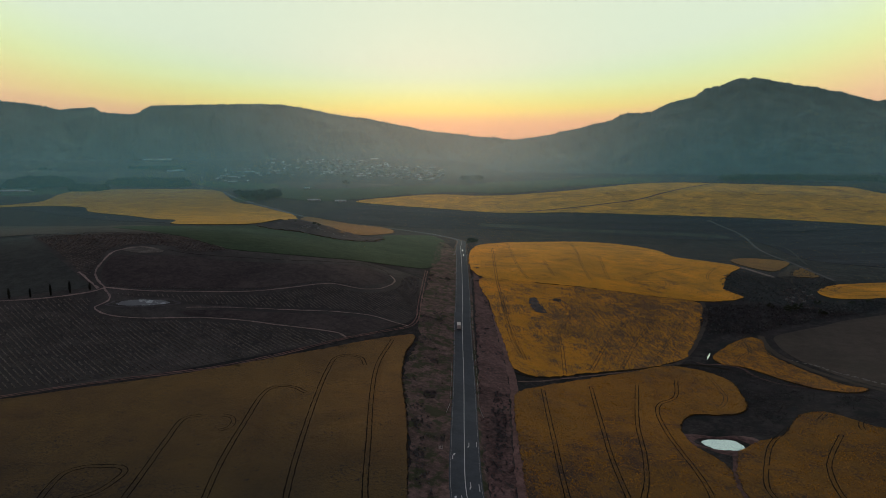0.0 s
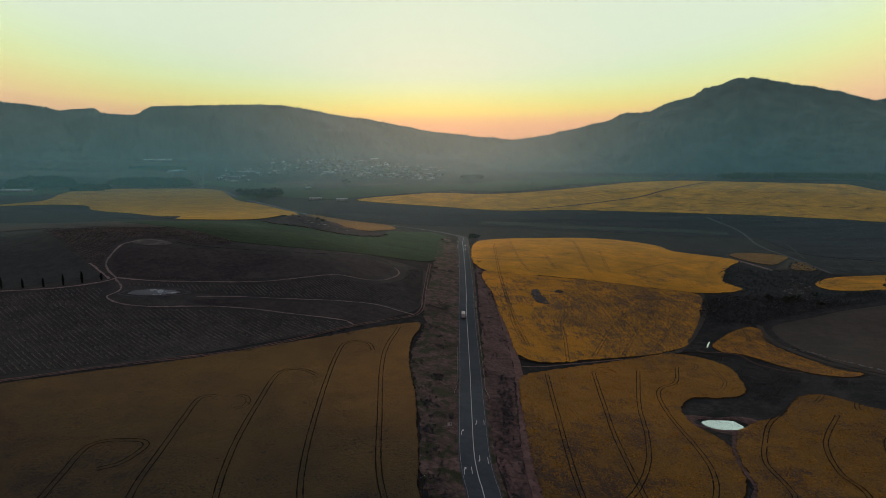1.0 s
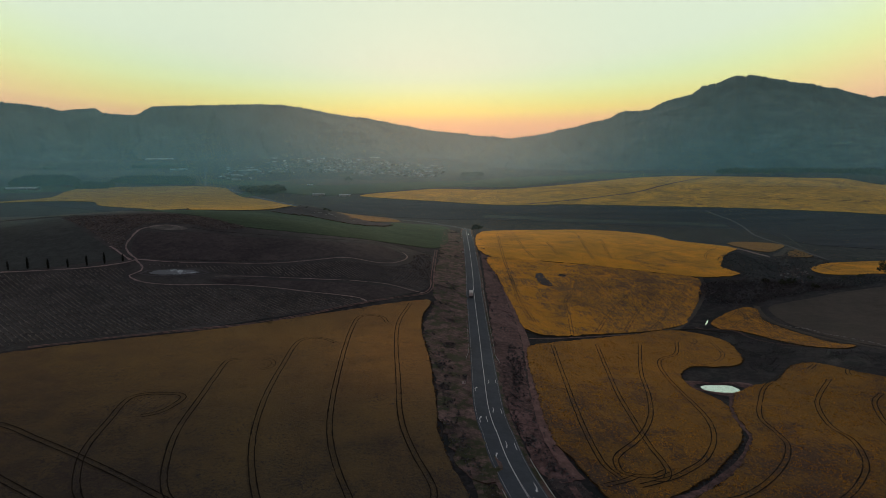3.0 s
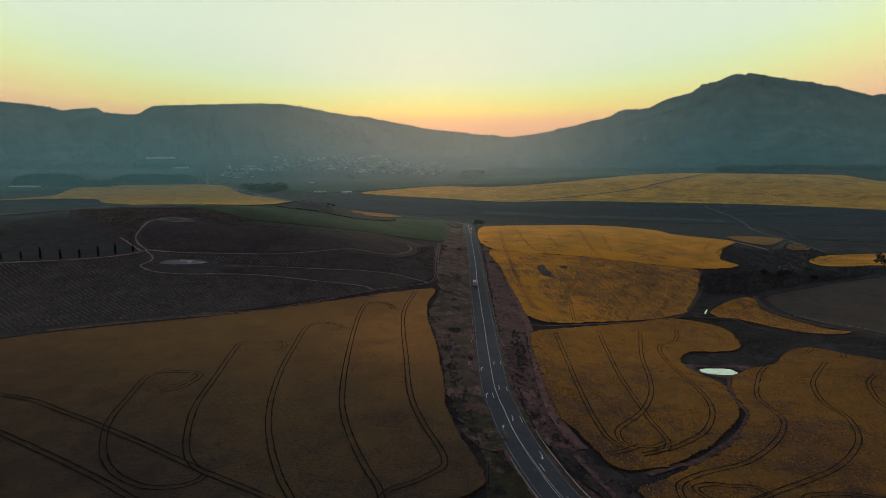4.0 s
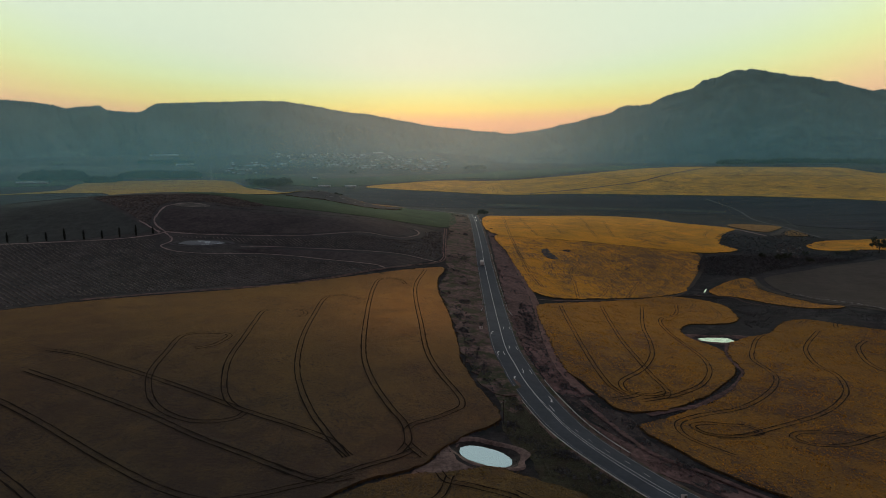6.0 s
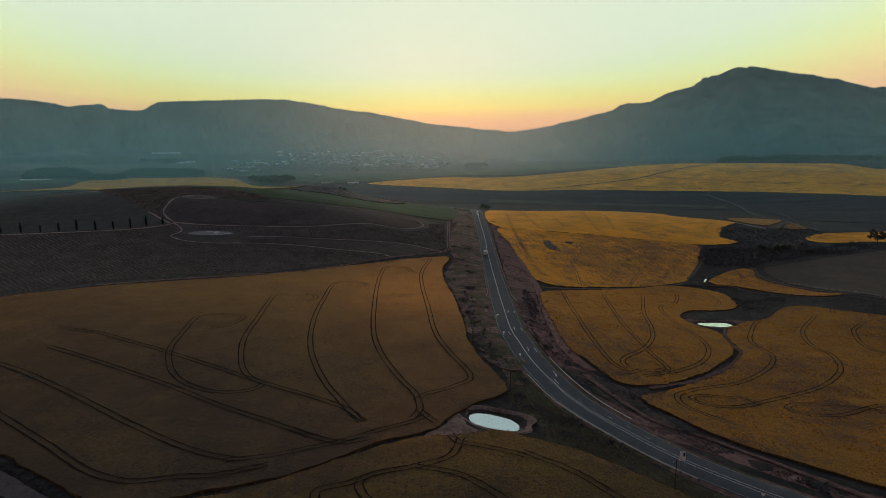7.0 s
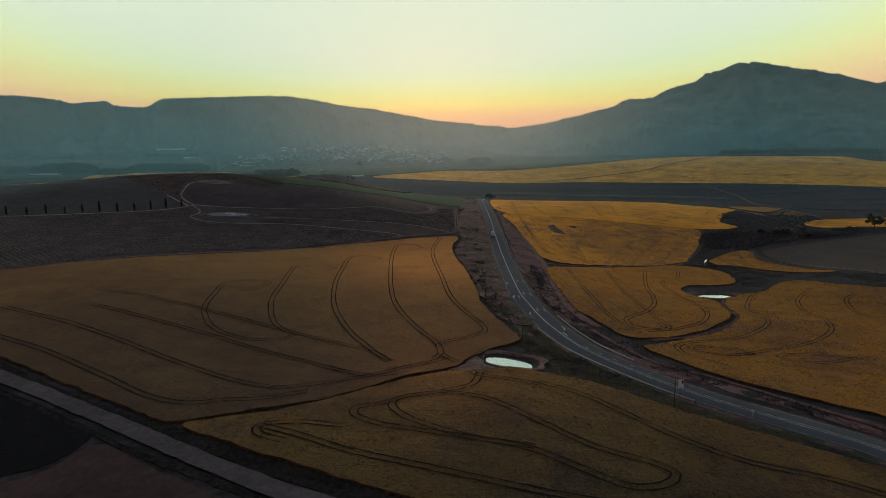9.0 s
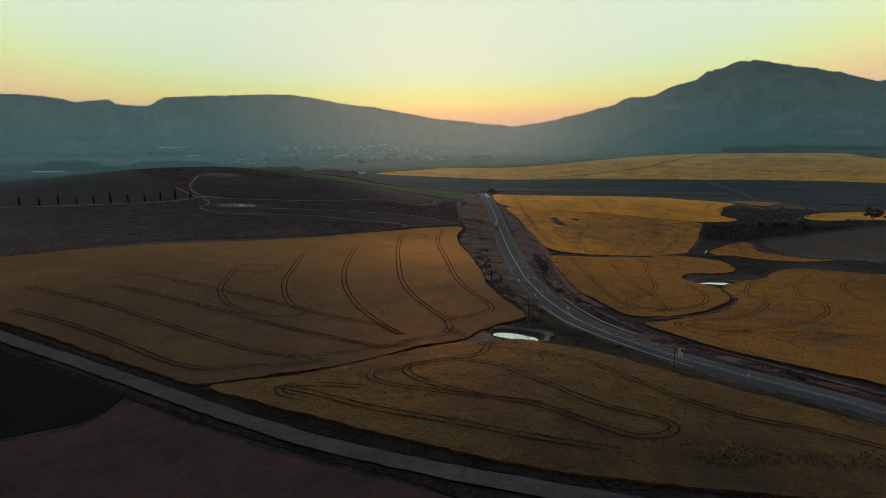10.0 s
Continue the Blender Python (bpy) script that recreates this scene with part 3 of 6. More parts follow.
TK31 = [
    (194.2, 269.5), (175.3, 248.1), (167.4, 236.8), (157.2, 211.5), (156.9, 198.7), (153.9, 189.6), (146.3, 175.3), (138.4, 165.7),
    (127.5, 155.1), (117.4, 147.2), (94.1, 133), (74.1, 121.1), (66.4, 119.5),
]
TK32 = [
    (205.1, 246.8), (196.4, 239.4), (192, 233.2), (183.6, 215.7), (181.5, 204.8), (182.8, 198.5),
]
TK33 = [
    (131.7, 132.5), (124.6, 129), (107.8, 120.5), (95.8, 120.3), (94.1, 124.8), (97.7, 128.4), (100.5, 129.6), (112.4, 131.1),
    (121.8, 128.8), (128.7, 126.3),
]
TK40 = [
    (268.8, 647.7), (201.4, 596.1), (181.6, 578.7), (199.6, 573.2), (237.9, 584.8),
]
TK41 = [
    (96, 893.7), (79.6, 624.4), (83.3, 564.4),
]
TK42 = [
    (51.1, 543.8), (48.4, 441.3), (47, 391.1), (49.1, 361.2),
]
TK43 = [
    (74.3, 342.4), (81.8, 388.9), (86.6, 423.8), (104.4, 467.6),
]
TK45 = [
    (51.6, 353.1), (49.7, 404), (49.8, 487.5), (51.1, 543.8), (63, 755.8),
]
TK46 = [
    (117.2, 370), (143.7, 423.2), (178.7, 481),
]
TK47 = [
    (140.6, 383.6), (173.5, 435), (208.5, 489.7),
]
TK48 = [
    (93.2, 355.8), (120.5, 416), (151.3, 469.3),
]
TK49 = [
    (196.7, 899.5), (151.9, 634.5), (145.6, 570.4),
]
TK50 = [
    (185.9, 693.5), (170.6, 611.8), (165.5, 575.7),
]
TK51 = [
    (272.9, 592.5), (280.8, 614.5), (302.5, 649.3), (321.7, 672.9),
]
TK52 = [
    (257, 1239), (397.8, 1313.5), (560.8, 1254),
]
TK53 = [
    (496.9, 1420.8), (649.6, 1315), (791.4, 1239.8), (898.5, 1194.6),
]
TK54 = [
    (456.5, 1514.4), (302.6, 1466.7), (158.8, 1431.4),
]
TK55 = [
    (694.5, 1410.1), (826, 1360.3), (937.3, 1333.5),
]
TK56 = [
    (234.2, 447.9), (231.8, 430.1), (223.5, 409.7), (226.6, 400.2),
]
TK44 = [
    (113.2, 661.6), (111.1, 580.4),
]
VINES_SOUTH = [
    (-305.7, 199.4), (-277.9, 200.3), (-257.4, 203.6), (-199.2, 251.8), (-181.1, 263), (-152, 283.5), (-117.1, 304.7), (-91.8, 324),
    (-62.9, 343.9), (-65.6, 349.7), (-81.9, 352.9), (-107, 355.4), (-135.6, 356.9), (-169.1, 353.4), (-194.1, 348.1), (-215.2, 352.1),
    (-222.7, 359.2), (-229, 373.5), (-249.1, 370.5), (-276.5, 358.3), (-371.4, 358.9), (-399, 350), (-430.5, 337.5),
]
BROWN_STRIP = [
    (-679.7, 836.2), (-572.5, 821.2), (-392.6, 675.1), (-293.9, 605.8), (-267.2, 561.4), (-263.6, 523.6), (-291.3, 517.1), (-332.6, 519.2),
    (-368.4, 521.5), (-393.7, 520), (-429.4, 526.5),
]
VINES_MIDDLE = [
    (-59.3, 353.8), (-38.3, 371.4), (-27.9, 381.6), (-47.1, 384.3), (-69.8, 384.4), (-106.1, 378.9), (-141.7, 374.4), (-165.3, 369.2),
    (-168.3, 366.1), (-162.7, 363.1), (-127.8, 365.2), (-94.4, 361.3),
]
VINES_NORTH = [
    (-219.9, 383.7), (-184.8, 389.1), (-149.5, 396.7), (-121.6, 407.6), (-101.3, 423.7), (-82.9, 436.1), (-61.5, 435.3), (-45.7, 447.9),
    (-35.3, 474.6), (-35.3, 501.7), (-23.3, 517.9), (-20, 442.8), (-21.1, 394.9), (-26.4, 386.7), (-48.2, 393.8), (-71.3, 393.4),
    (-108.2, 386.8), (-137.4, 383.4), (-162.4, 380.2), (-171.8, 380.6), (-179.3, 385), (-204.2, 382.3),
]
VINES_SLOPE = [
    (-229.2, 395.6), (-203.2, 395.8), (-153.2, 407.1), (-117.6, 422.9), (-93.2, 445.5), (-63.7, 451.7), (-46.4, 478.9), (-50.8, 500.4),
    (-71.8, 512.4), (-106, 486.3), (-142.2, 465.6), (-170.7, 457.2), (-205.2, 455.6), (-237.3, 449.4), (-251.3, 447.2), (-245.6, 417),
    (-238.2, 403.5),
]
VINES_WEST = [
    (-358.4, 514.3), (-327.9, 511.8), (-287.9, 510.9), (-240.1, 513.9), (-178.6, 479.8), (-204.9, 465.5), (-222.9, 475.6), (-249, 472.9),
    (-261.4, 462.1), (-257.4, 434.7), (-251.3, 414.3), (-246.7, 403.3), (-260.7, 415.3), (-290.7, 444.3),
]
GREY_SLOPE = [
    (-477.8, 511.9), (-421, 503.7), (-383.6, 506.4), (-358.6, 503.1), (-292.7, 440.6), (-255.3, 406), (-240.9, 391.1), (-256.2, 382),
    (-284.3, 369), (-308.3, 362.8), (-338.3, 356.4),
]
CYP = [
    (-357, 359.8), (-342.2, 360.7), (-328, 361.3), (-314.5, 362.5), (-302.5, 364.6), (-290.8, 367), (-278, 368.6), (-266.5, 371.6),
    (-255.7, 375.4), (-246.2, 380.4), (-236.6, 386.5),
]
DRIVEWAY = [
    (24, 489.1), (24.9, 519.1), (26.5, 541.9), (30.3, 553.2), (37.5, 556.7),
]
CREEK = [
    (233.8, 511.3), (267.8, 527.3), (319, 525.7), (352.9, 538.4), (383.3, 544.3), (424.1, 550.3), (403.5, 522.2), (346.8, 504.6),
    (292, 478.7), (249.8, 461), (216.1, 455.5), (214.4, 475.1),
]
CREEK_ROCKS = [
    (339.7, 576.6), (361.6, 584.8), (358.5, 551.9), (337.7, 522.2), (321.7, 525.9), (326.2, 549.5),
]
VERGE_WEST = [
    (-1.3, 798.2), (13.9, 711.8), (10.8, 525.7), (8.2, 393.9), (4.1, 258.6), (1.7, 219.2), (3, 177.4), (8.9, 144.1),
    (-1.6, 143), (-8.4, 167.6), (-11.1, 179.4), (-12.3, 209.4), (-16.4, 260.4), (-21, 313), (-14.5, 367.8), (-16.8, 386.9),
    (-13.6, 504),
]
VERGE_EAST = [
    (32.3, 689.9), (29.5, 567.1), (24.6, 437.2), (19.2, 294), (16.3, 217.3), (18.8, 172.1), (23.3, 146.1), (33, 147.8),
    (27.4, 164.2), (26.6, 197.2), (29.9, 244.7), (37.5, 325), (37.6, 398.6), (37.4, 506.3), (37.5, 664.6),
]
VERGE_POND = [
    (2.1, 136.4), (5.6, 141.4), (8.9, 135.9), (15.9, 119.1), (22.6, 103.3), (28.7, 85.6), (35.7, 73), (25, 72),
    (11.2, 79.4), (6.7, 86.8), (7.7, 93.4), (6.2, 102.5), (1.8, 108.9), (-1.2, 113.5), (0.5, 125.5),
]
VERGE_TAIL = [
    (-0.6, 118.8), (4.1, 116.1), (17.9, 90.2), (28.1, 72.6), (38.9, 59.8), (54.6, 47.5), (51, 41.4), (34.3, 49.2),
    (21.3, 61.5), (10, 72), (5.1, 80), (4.8, 92.2), (0.4, 105),
]
VERGE_BEND = [
    (18.3, 146.1), (25.6, 128.2), (36.6, 108.5), (52.5, 90.7), (69.1, 72.4), (85.4, 58.6), (80.1, 51.4), (64.5, 64.5),
    (47.9, 80.2), (32.1, 94.8), (23.5, 111.5),
]
GRAVEL_VERGE = [
    (-232.8, 134), (-183.1, 103), (-142.9, 78.5), (-111.2, 59.2), (-91.6, 50.2), (-76.3, 40.3), (-59.5, 30.8), (-41.2, 20.5),
    (-24.5, 12.9), (-9.4, 7.8), (5.2, 5.5), (4.7, 4.1), (-9.9, 5.3), (-24.7, 9.2), (-40.7, 15.1), (-58, 23.8),
    (-82.5, 38.9), (-109.5, 55.7), (-140.2, 74.1), (-178.2, 96.4), (-225.2, 125.1),
]
BUSH_LINE = [
    (29.4, 299.5), (28.4, 244), (23.3, 219.8), (19.4, 197.7), (20, 180.9), (22, 166.9), (27.7, 155.2), (33, 147.8),
    (29.7, 147.2), (23.8, 154.5), (19.5, 170.3), (17.3, 184.8), (17.4, 199.8), (21.6, 226), (23.5, 267.4),
]
BUSH_WEST = [
    (-9.3, 262.6), (-5.3, 246.7), (-6.3, 217), (-3.1, 180.6), (0.1, 159.5), (3.7, 143.5), (-1.5, 144.5), (-5.5, 162.4),
    (-9.3, 175.4), (-10.5, 204), (-12, 244.6),
]
VALLEY = [
    (309.9, 630.1), (370.8, 632.7), (417.9, 686.3), (420.3, 628.8), (405, 593.4), (369.4, 567.4), (358.5, 546), (426.5, 546.3),
    (323.1, 495.4), (301, 507.8), (279.1, 532), (286, 550.4), (276.2, 563.6),
]
CREEK_LOW = [
    (187.1, 379.8), (212.1, 366.2), (229.5, 339.3), (250.3, 331.4), (250.3, 306.8), (256.7, 286.9), (242.2, 269), (232.9, 283.6),
    (225.6, 296.3), (207.8, 309.2), (190.2, 301.9), (166.7, 285.2), (170.3, 306.7), (178.4, 325.1), (181.3, 357.6),
]
VALLEY_PATH_A = [
    (533.7, 960.8), (536.6, 935), (528.5, 898), (498.1, 824.9), (468.8, 762), (448.8, 716.5),
]
VALLEY_PATH_B = [
    (340.6, 667.3), (347.2, 657.9), (349.3, 646.2), (353.2, 633.7), (357.7, 623),
]
VALLEY_PATH_C = [
    (373.4, 621.4), (361.2, 593.8), (348.6, 565.8), (337.7, 541.3),
]
VALLEY_BARE = [
    (366.4, 631.8), (397.7, 673), (428.3, 711.4), (434.9, 705.3), (411.5, 676.5), (388.6, 638.6), (372, 621.2),
]
BANK_TRACK = [
    (240, 532.4), (232.1, 506), (224.4, 487.4), (211, 463.3), (195.1, 437.1), (178.1, 411.3), (162.2, 390.8), (149.5, 383.8),
]
SPIT_TRACK = [
    (253.9, 454.9), (249, 441.3), (245.7, 426.5), (244.4, 411.2), (246.1, 391.9), (250.3, 367.1), (255.2, 344.7), (261.1, 326.7),
    (265.3, 305.5),
]
STONE_LINE = [
    (247.7, 400.4), (255.7, 391.2), (259.8, 376.9), (265.5, 359.5), (270, 346.7), (270.7, 331.9), (269.6, 310.8),
]
SPIT_EDGE = [
    (177.5, 395.4), (182.5, 391.6), (192.8, 392.1), (203.3, 386.3), (204.7, 367.1), (212.3, 350.1), (221.9, 341.2),
]
TK57 = [
    (241.6, 452.4), (232.8, 440.5), (228.9, 428.9), (227.7, 414.4), (230, 405.4),
]
TK58 = [
    (201, 413.5), (210.9, 419.6), (222.4, 428.6), (230.9, 440.4),
]
TK59 = [
    (242.7, 429.3), (238.3, 414.4), (236.7, 398.9), (239.2, 385.8),
]
TK60 = [
    (162.2, 367.9), (163.2, 363.7), (161.3, 357.5), (157.1, 353.1),
]
TK61 = [
    (173.9, 368.6), (170.4, 347.3), (166.4, 329.3), (159.4, 317.6), (154.6, 313.1),
]
TK62 = [
    (447, 580.6), (422.2, 579.3), (394.3, 573.1), (389.9, 577.5), (401.5, 588.1), (419, 592.5),
]
TK63 = [
    (203.3, 295.7), (199.2, 292.2), (195.8, 288.8),
]
TK64 = [
    (219.4, 286.6), (214.3, 283.7), (209.1, 277), (207.9, 273.5),
]
TK65 = [
    (-203.1, 145.1), (-182.7, 134.7), (-164.5, 125.7), (-137.6, 109.6), (-111, 92.2), (-89.3, 78.8), (-80.3, 74.7), (-73.8, 72.8),
    (-71.8, 73.1),
]
TK66 = [
    (-76.5, 72.2), (-65.7, 74.9), (-57.7, 78.4), (-49.3, 82.5), (-40.7, 88.8), (-31.4, 94.8), (-27.3, 99.2),
]
HL1 = [
    (272.1, 1380.1), (383.6, 1455.1), (460.3, 1479.3), (555.9, 1510.6),
]
HL2 = [
    (483.4, 1306.5), (600.3, 1317.1), (673.8, 1288.3), (739.2, 1251.9),
]
HL3 = [
    (245, 1457), (368.4, 1508), (491, 1532.7),
]
HOOKS_SOUTH = [
    (3.8, 215.7), (3.8, 185), (7.6, 157.6), (14.5, 131.2),
]
BARS_SOUTH = [
    (6.6, 185.8), (10.1, 158.3), (17.1, 132.2),
]
HOOKS_NORTH = [
    (10.7, 226.7), (10, 194.7), (12.2, 166.4), (18.4, 140.3),
]
BARS_NORTH = [
    (13.9, 228.3), (13, 194.2), (15.1, 165.9),
]
ROAD_DASHES = [
    (18.9, 122.2), (21.5, 115.1), (24.1, 108), (27.1, 101.3), (30.7, 94.6), (33.5, 87.3),
]
VERGE_SWEEP = [
    (19.3, 264.1), (17.9, 184.5), (22.5, 148.2), (29.4, 123.2), (36.7, 105.3), (43.7, 90.2), (50.1, 78.4), (53.7, 82.8),
    (49.2, 89.6), (46.7, 98.4), (42.6, 115.6), (43, 130.4), (35.1, 140.9), (30.6, 160.5), (31, 194.9), (39, 277.3),
]
TRENCH = [
    (133.8, 251.3), (120.3, 220.7), (118.1, 208), (116.2, 198.6), (103.8, 180.2), (88.8, 163.2), (73.2, 148.6), (61.3, 141),
    (50.4, 134.2),
]
VERGE_LINK = [
    (-20.6, 299.1), (9.3, 376.7), (3.1, 265.2), (0.4, 192), (2.5, 164.2), (8.5, 138.5), (2.8, 126.4), (0.2, 127.5),
    (-0.4, 137.7), (-7.3, 165), (-10.5, 182.4), (-14.8, 249), (-20, 278),
]
WOOD_F = [
    (772.8, 1605.9), (920.5, 1571.5), (1178.2, 1579.4), (1340.7, 1608.1), (1473.5, 1769.5), (1346.7, 1807.2), (1176.4, 2010.2), (997.9, 2035.4),
]
TK67 = [
    (-65.2, 90.6), (-59.4, 86.8), (-53.1, 83), (-48.2, 81.7), (-42.2, 83.9),
]
WEEDS = [
    (15.8, 19.8), (24.6, 21.7), (31.4, 19.1), (43.1, 17.8), (58.9, 21.2), (53.8, 14.4), (34.9, 13.4), (18, 11.8),
]
TREES_NEARFAR = [
    (-489.6, 1489.4), (-467.3, 1472.5), (-461.3, 1504), (-448.6, 1519.6), (-434.1, 1535.3), (-526.9, 1558.6), (-437, 1455.8), (-305, 1424),
    (-343.1, 1284), (-386.8, 1356.4), (-179.4, 718), (-213.4, 1027.2), (-210, 1035),
]
VILLAGE = [
    (-750.3, 2362.4), (-659.2, 2342.2), (-558.5, 2392.0), (-417.5, 2368.2), (-210.9, 2333.9), (-51.8, 2193.7), (-5.4, 2353.8), (-10.1, 2662.7),
    (-167.9, 2760.4), (-397.7, 2910.3), (-634.9, 2987.1), (-774.1, 2869.6), (-811.0, 2644.8),
]
HAMLET = [
    (-857.1, 2232.1), (-703.1, 2087.6), (-738.3, 2326.7), (-867.4, 2582.8), (-935.3, 2501.5),
]
WOOD_A = [
    (-1317.6, 1786.7), (-1255.4, 1820.1), (-1186.0, 1875.4), (-1264.9, 2017.8), (-1343.6, 2066.0), (-1425.9, 2015.4), (-1403.4, 1917.6),
]
WOOD_B = [
    (-1071.5, 1717.9), (-1006.1, 1746.9), (-1061.2, 1859.7), (-1143.5, 1864.1),
]
WOOD_C = [
    (-1105.6, 1955.2), (-837.7, 1937.5), (-881.5, 2063.4), (-948.1, 2148.9), (-1125.3, 2098.3),
]
WOOD_D = [
    (-1613.5, 2165.7), (-1456.3, 2273.6), (-1455.5, 2274.2), (-1612.9, 2166.2),
]
WOOD_E = [
    (-1260.8, 2387.1), (-1059.7, 2457.1), (-1068.7, 2478.8), (-1238.7, 2398.7),
]
SHEDS = [
    (-1234.9, 1690.3), (-1196.3, 1695.5), (-1379.4, 2831.9), (-1328.9, 2856.0), (-1080.8, 2383.0), (-1058.1, 2398.8), (-811.0, 2411.0), (-785.9, 2433.8),
    (-245.2, 1416.4), (-313.9, 1439.8), (-425.6, 1858.2), (1947.6, 2785.7), (-803.0, 2272.4), (-748.0, 2116.9), (-357.8, 3129.6), (-58.5, 2209.2),
    (-328.9, 2382.6), (-218.5, 2424.1), (-860.4, 3030.2), (-846.3, 2290.3),
]
PLAIN_1 = [
    (-1270, 1576.3), (-1103.3, 1596.3), (-1073.4, 1656.8), (-1077, 1754), (-1254, 1818.2), (-1391.5, 1729.8),
]
PLAIN_2 = [
    (-1345.0, 2233.4), (-1028.8, 2386.3), (-955.1, 2264.1), (-1254.9, 2115.5),
]
PLAIN_3 = [
    (-1659.5, 2118.7), (-1376.6, 2250.4), (-1324.6, 2164.6), (-1545.6, 1972.5),
]
PLAIN_4 = [
    (-879.2, 2130.1), (-625.2, 2092.5), (-411.8, 1930.1), (-557.2, 1862.2), (-731.4, 1924.5),
]
PLAIN_5 = [
    (-578.9, 2143.2), (-335.8, 2152.4), (-161.1, 2014.6), (-328, 1871.1), (-546.2, 1885.8),
]
PLAIN_6 = [
    (129.1, 2055.3), (454.6, 2214.2), (788, 2266.6), (593.5, 1752.6), (353.1, 1717), (119.5, 1648.8),
]
PLAIN_7 = [
    (812.4, 2337.7), (1574.1, 2115.7), (1624.3, 1975.9), (1351.2, 1639.8), (1175.9, 1576.4), (813.3, 1537.3), (620, 1781.3),
]
AVENUE = [
    (-749.4, 1837.0), (-890.3, 2198.7), (-990.0, 2464.1), (-999.1, 2507.6),
]
HILL_TRACK = [
    (180.8, 1290.9), (274.9, 1328.4), (376, 1373.9), (467.4, 1413.4), (560.3, 1483.5), (654, 1539.7), (714.8, 1571.5),
]
BARE_A = [
    (74.5, 495.6), (79.7, 503.9), (82.3, 498.6), (81.8, 486.3), (84.1, 477.1), (83.6, 465.8), (75.9, 463.7), (73.6, 472.6),
]
BARE_B = [
    (95.7, 501.8), (100.3, 507.8), (103.9, 505.8), (101.1, 499.1),
]
RIDGE_WEST = [
    (-47.81, 2.76), (-43.9, 3.26), (-40.99, 3.57), (-36.12, 3.69), (-34, 3.53), (-32.35, 3.2), (-31.58, 3.28), (-29.99, 3.47),
    (-29.42, 3.08), (-27.06, 2.96), (-25.68, 3.75), (-22.47, 3.89), (-17.77, 4.1), (-15.07, 4.11), (-12.82, 3.8), (-9.75, 3.22),
    (-7.14, 2.93), (-4.5, 2.43), (-1.29, 1.8), (1.67, 1.49), (4.09, 1.17), (5.43, 0.64), (6.78, 0), (8.39, -0.9),
]
RIDGE_EAST = [
    (0.87, -1.28), (3.03, -0.64), (4.64, 0.11), (5.7, 0.69), (6.49, 1.06), (7.39, 1.16), (8.86, 1.31), (10.37, 1.57),
    (10.99, 1.82), (12.17, 1.97), (13.63, 2.37), (15.33, 2.7), (16.3, 3.19), (16.92, 3.48), (17.56, 3.37), (18.95, 3.44),
    (19.6, 3.82), (20.79, 4.32), (21.57, 4.44), (22.47, 4.7), (23.46, 5.37), (24.64, 5.55), (25.22, 5.85), (26.06, 6.08),
    (26.67, 5.91), (27.08, 6.07), (28.01, 5.84), (29.91, 5.34), (31.5, 5.04), (33.5, 4.5), (35.41, 3.81), (36.12, 3.61),
    (40.55, 2.53), (45.01, 1.24),
]
RIDGE_SADDLE = [
    (0.32, 0.96), (2.47, 1.38), (4.62, 1.32), (6.22, 1.11), (8.34, 1.05), (10.45, 0.84),
]
RIDGE_BACK = [
    (32.97, 3.44), (35.13, 3.78), (36.17, 3.9), (38.81, 4.08), (43.36, 3.66), (46.12, 2.85),
]

POND_APRON = [
    (-18.9, 105.5), (-13, 109), (-15.5, 104), (-16.5, 97), (-13, 90.5), (-9.3, 88), (-14, 86.6), (-21, 85.2), (-28.5, 85), (-27.8, 87), (-22, 94),
]
KNOLL_TOP = [
    (-208, 663), (-199, 684), (-190, 696), (-184, 735), (-152, 750), (-128, 730), (-97, 732), (-76, 740), (-91, 687), (-119, 657), (-144, 656), (-163, 657), (-187, 652),
]
FIELD_PATH = [
    (42, 316), (48, 319), (58, 325), (76, 338.5), (100, 355), (120, 367), (140, 378),
]
POND_TURN = [
    (-20.6, 85.8), (-18.4, 81), (-14.4, 79.4), (-9.8, 77.1), (-5.6, 75), (-2.1, 72.9),
]
STUBBLE_BAND = [
    (72, 1150), (180, 1125), (229, 1102), (333, 1091), (432, 1074), (510, 1043),
]

# ---- the lie of the land ----
# dug farm ponds: centre, half length, half width, heading, depth
PITS = [(-7.6, 98.6, 9.6, 5.4, 127, 2.7), (135.3, 266.3, 11.0, 6.1, 94, 2.8)]
HILLS = np.array(HILLS_A + HILLS_B + HILLS_C, float)


def land(x, y):
    """Height of the ground at arrays x, y."""
    x, y = np.asarray(x, float), np.asarray(y, float)
    z = np.zeros(np.broadcast(x, y).shape)
    for cx, cy, s, a in HILLS:
        z = z + a * np.exp(-((x - cx) ** 2 + (y - cy) ** 2) / (2 * s * s))
    for cx, cy, long, wide, heading, deep in PITS:
        a = radians(heading)
        u = ((x - cx) * math.sin(a) + (y - cy) * math.cos(a)) / long
        v = ((x - cx) * math.cos(a) - (y - cy) * math.sin(a)) / wide
        z = z - deep * np.exp(-(u * u + v * v) ** 2)
    s = np.clip((np.hypot(x, y) - 1850) / 1200, 0, 1)
    # the village stands on an apron that rises to the range
    b = np.clip((np.hypot(x, y) - 2250) / 900, 0, 1) * np.clip((550 - x) / 700, 0, 1)
    return z + 30 * s * s * (3 - 2 * s) + 44 * b * b * (3 - 2 * b)


def ground_at(x, y):
    return float(land(x, y))


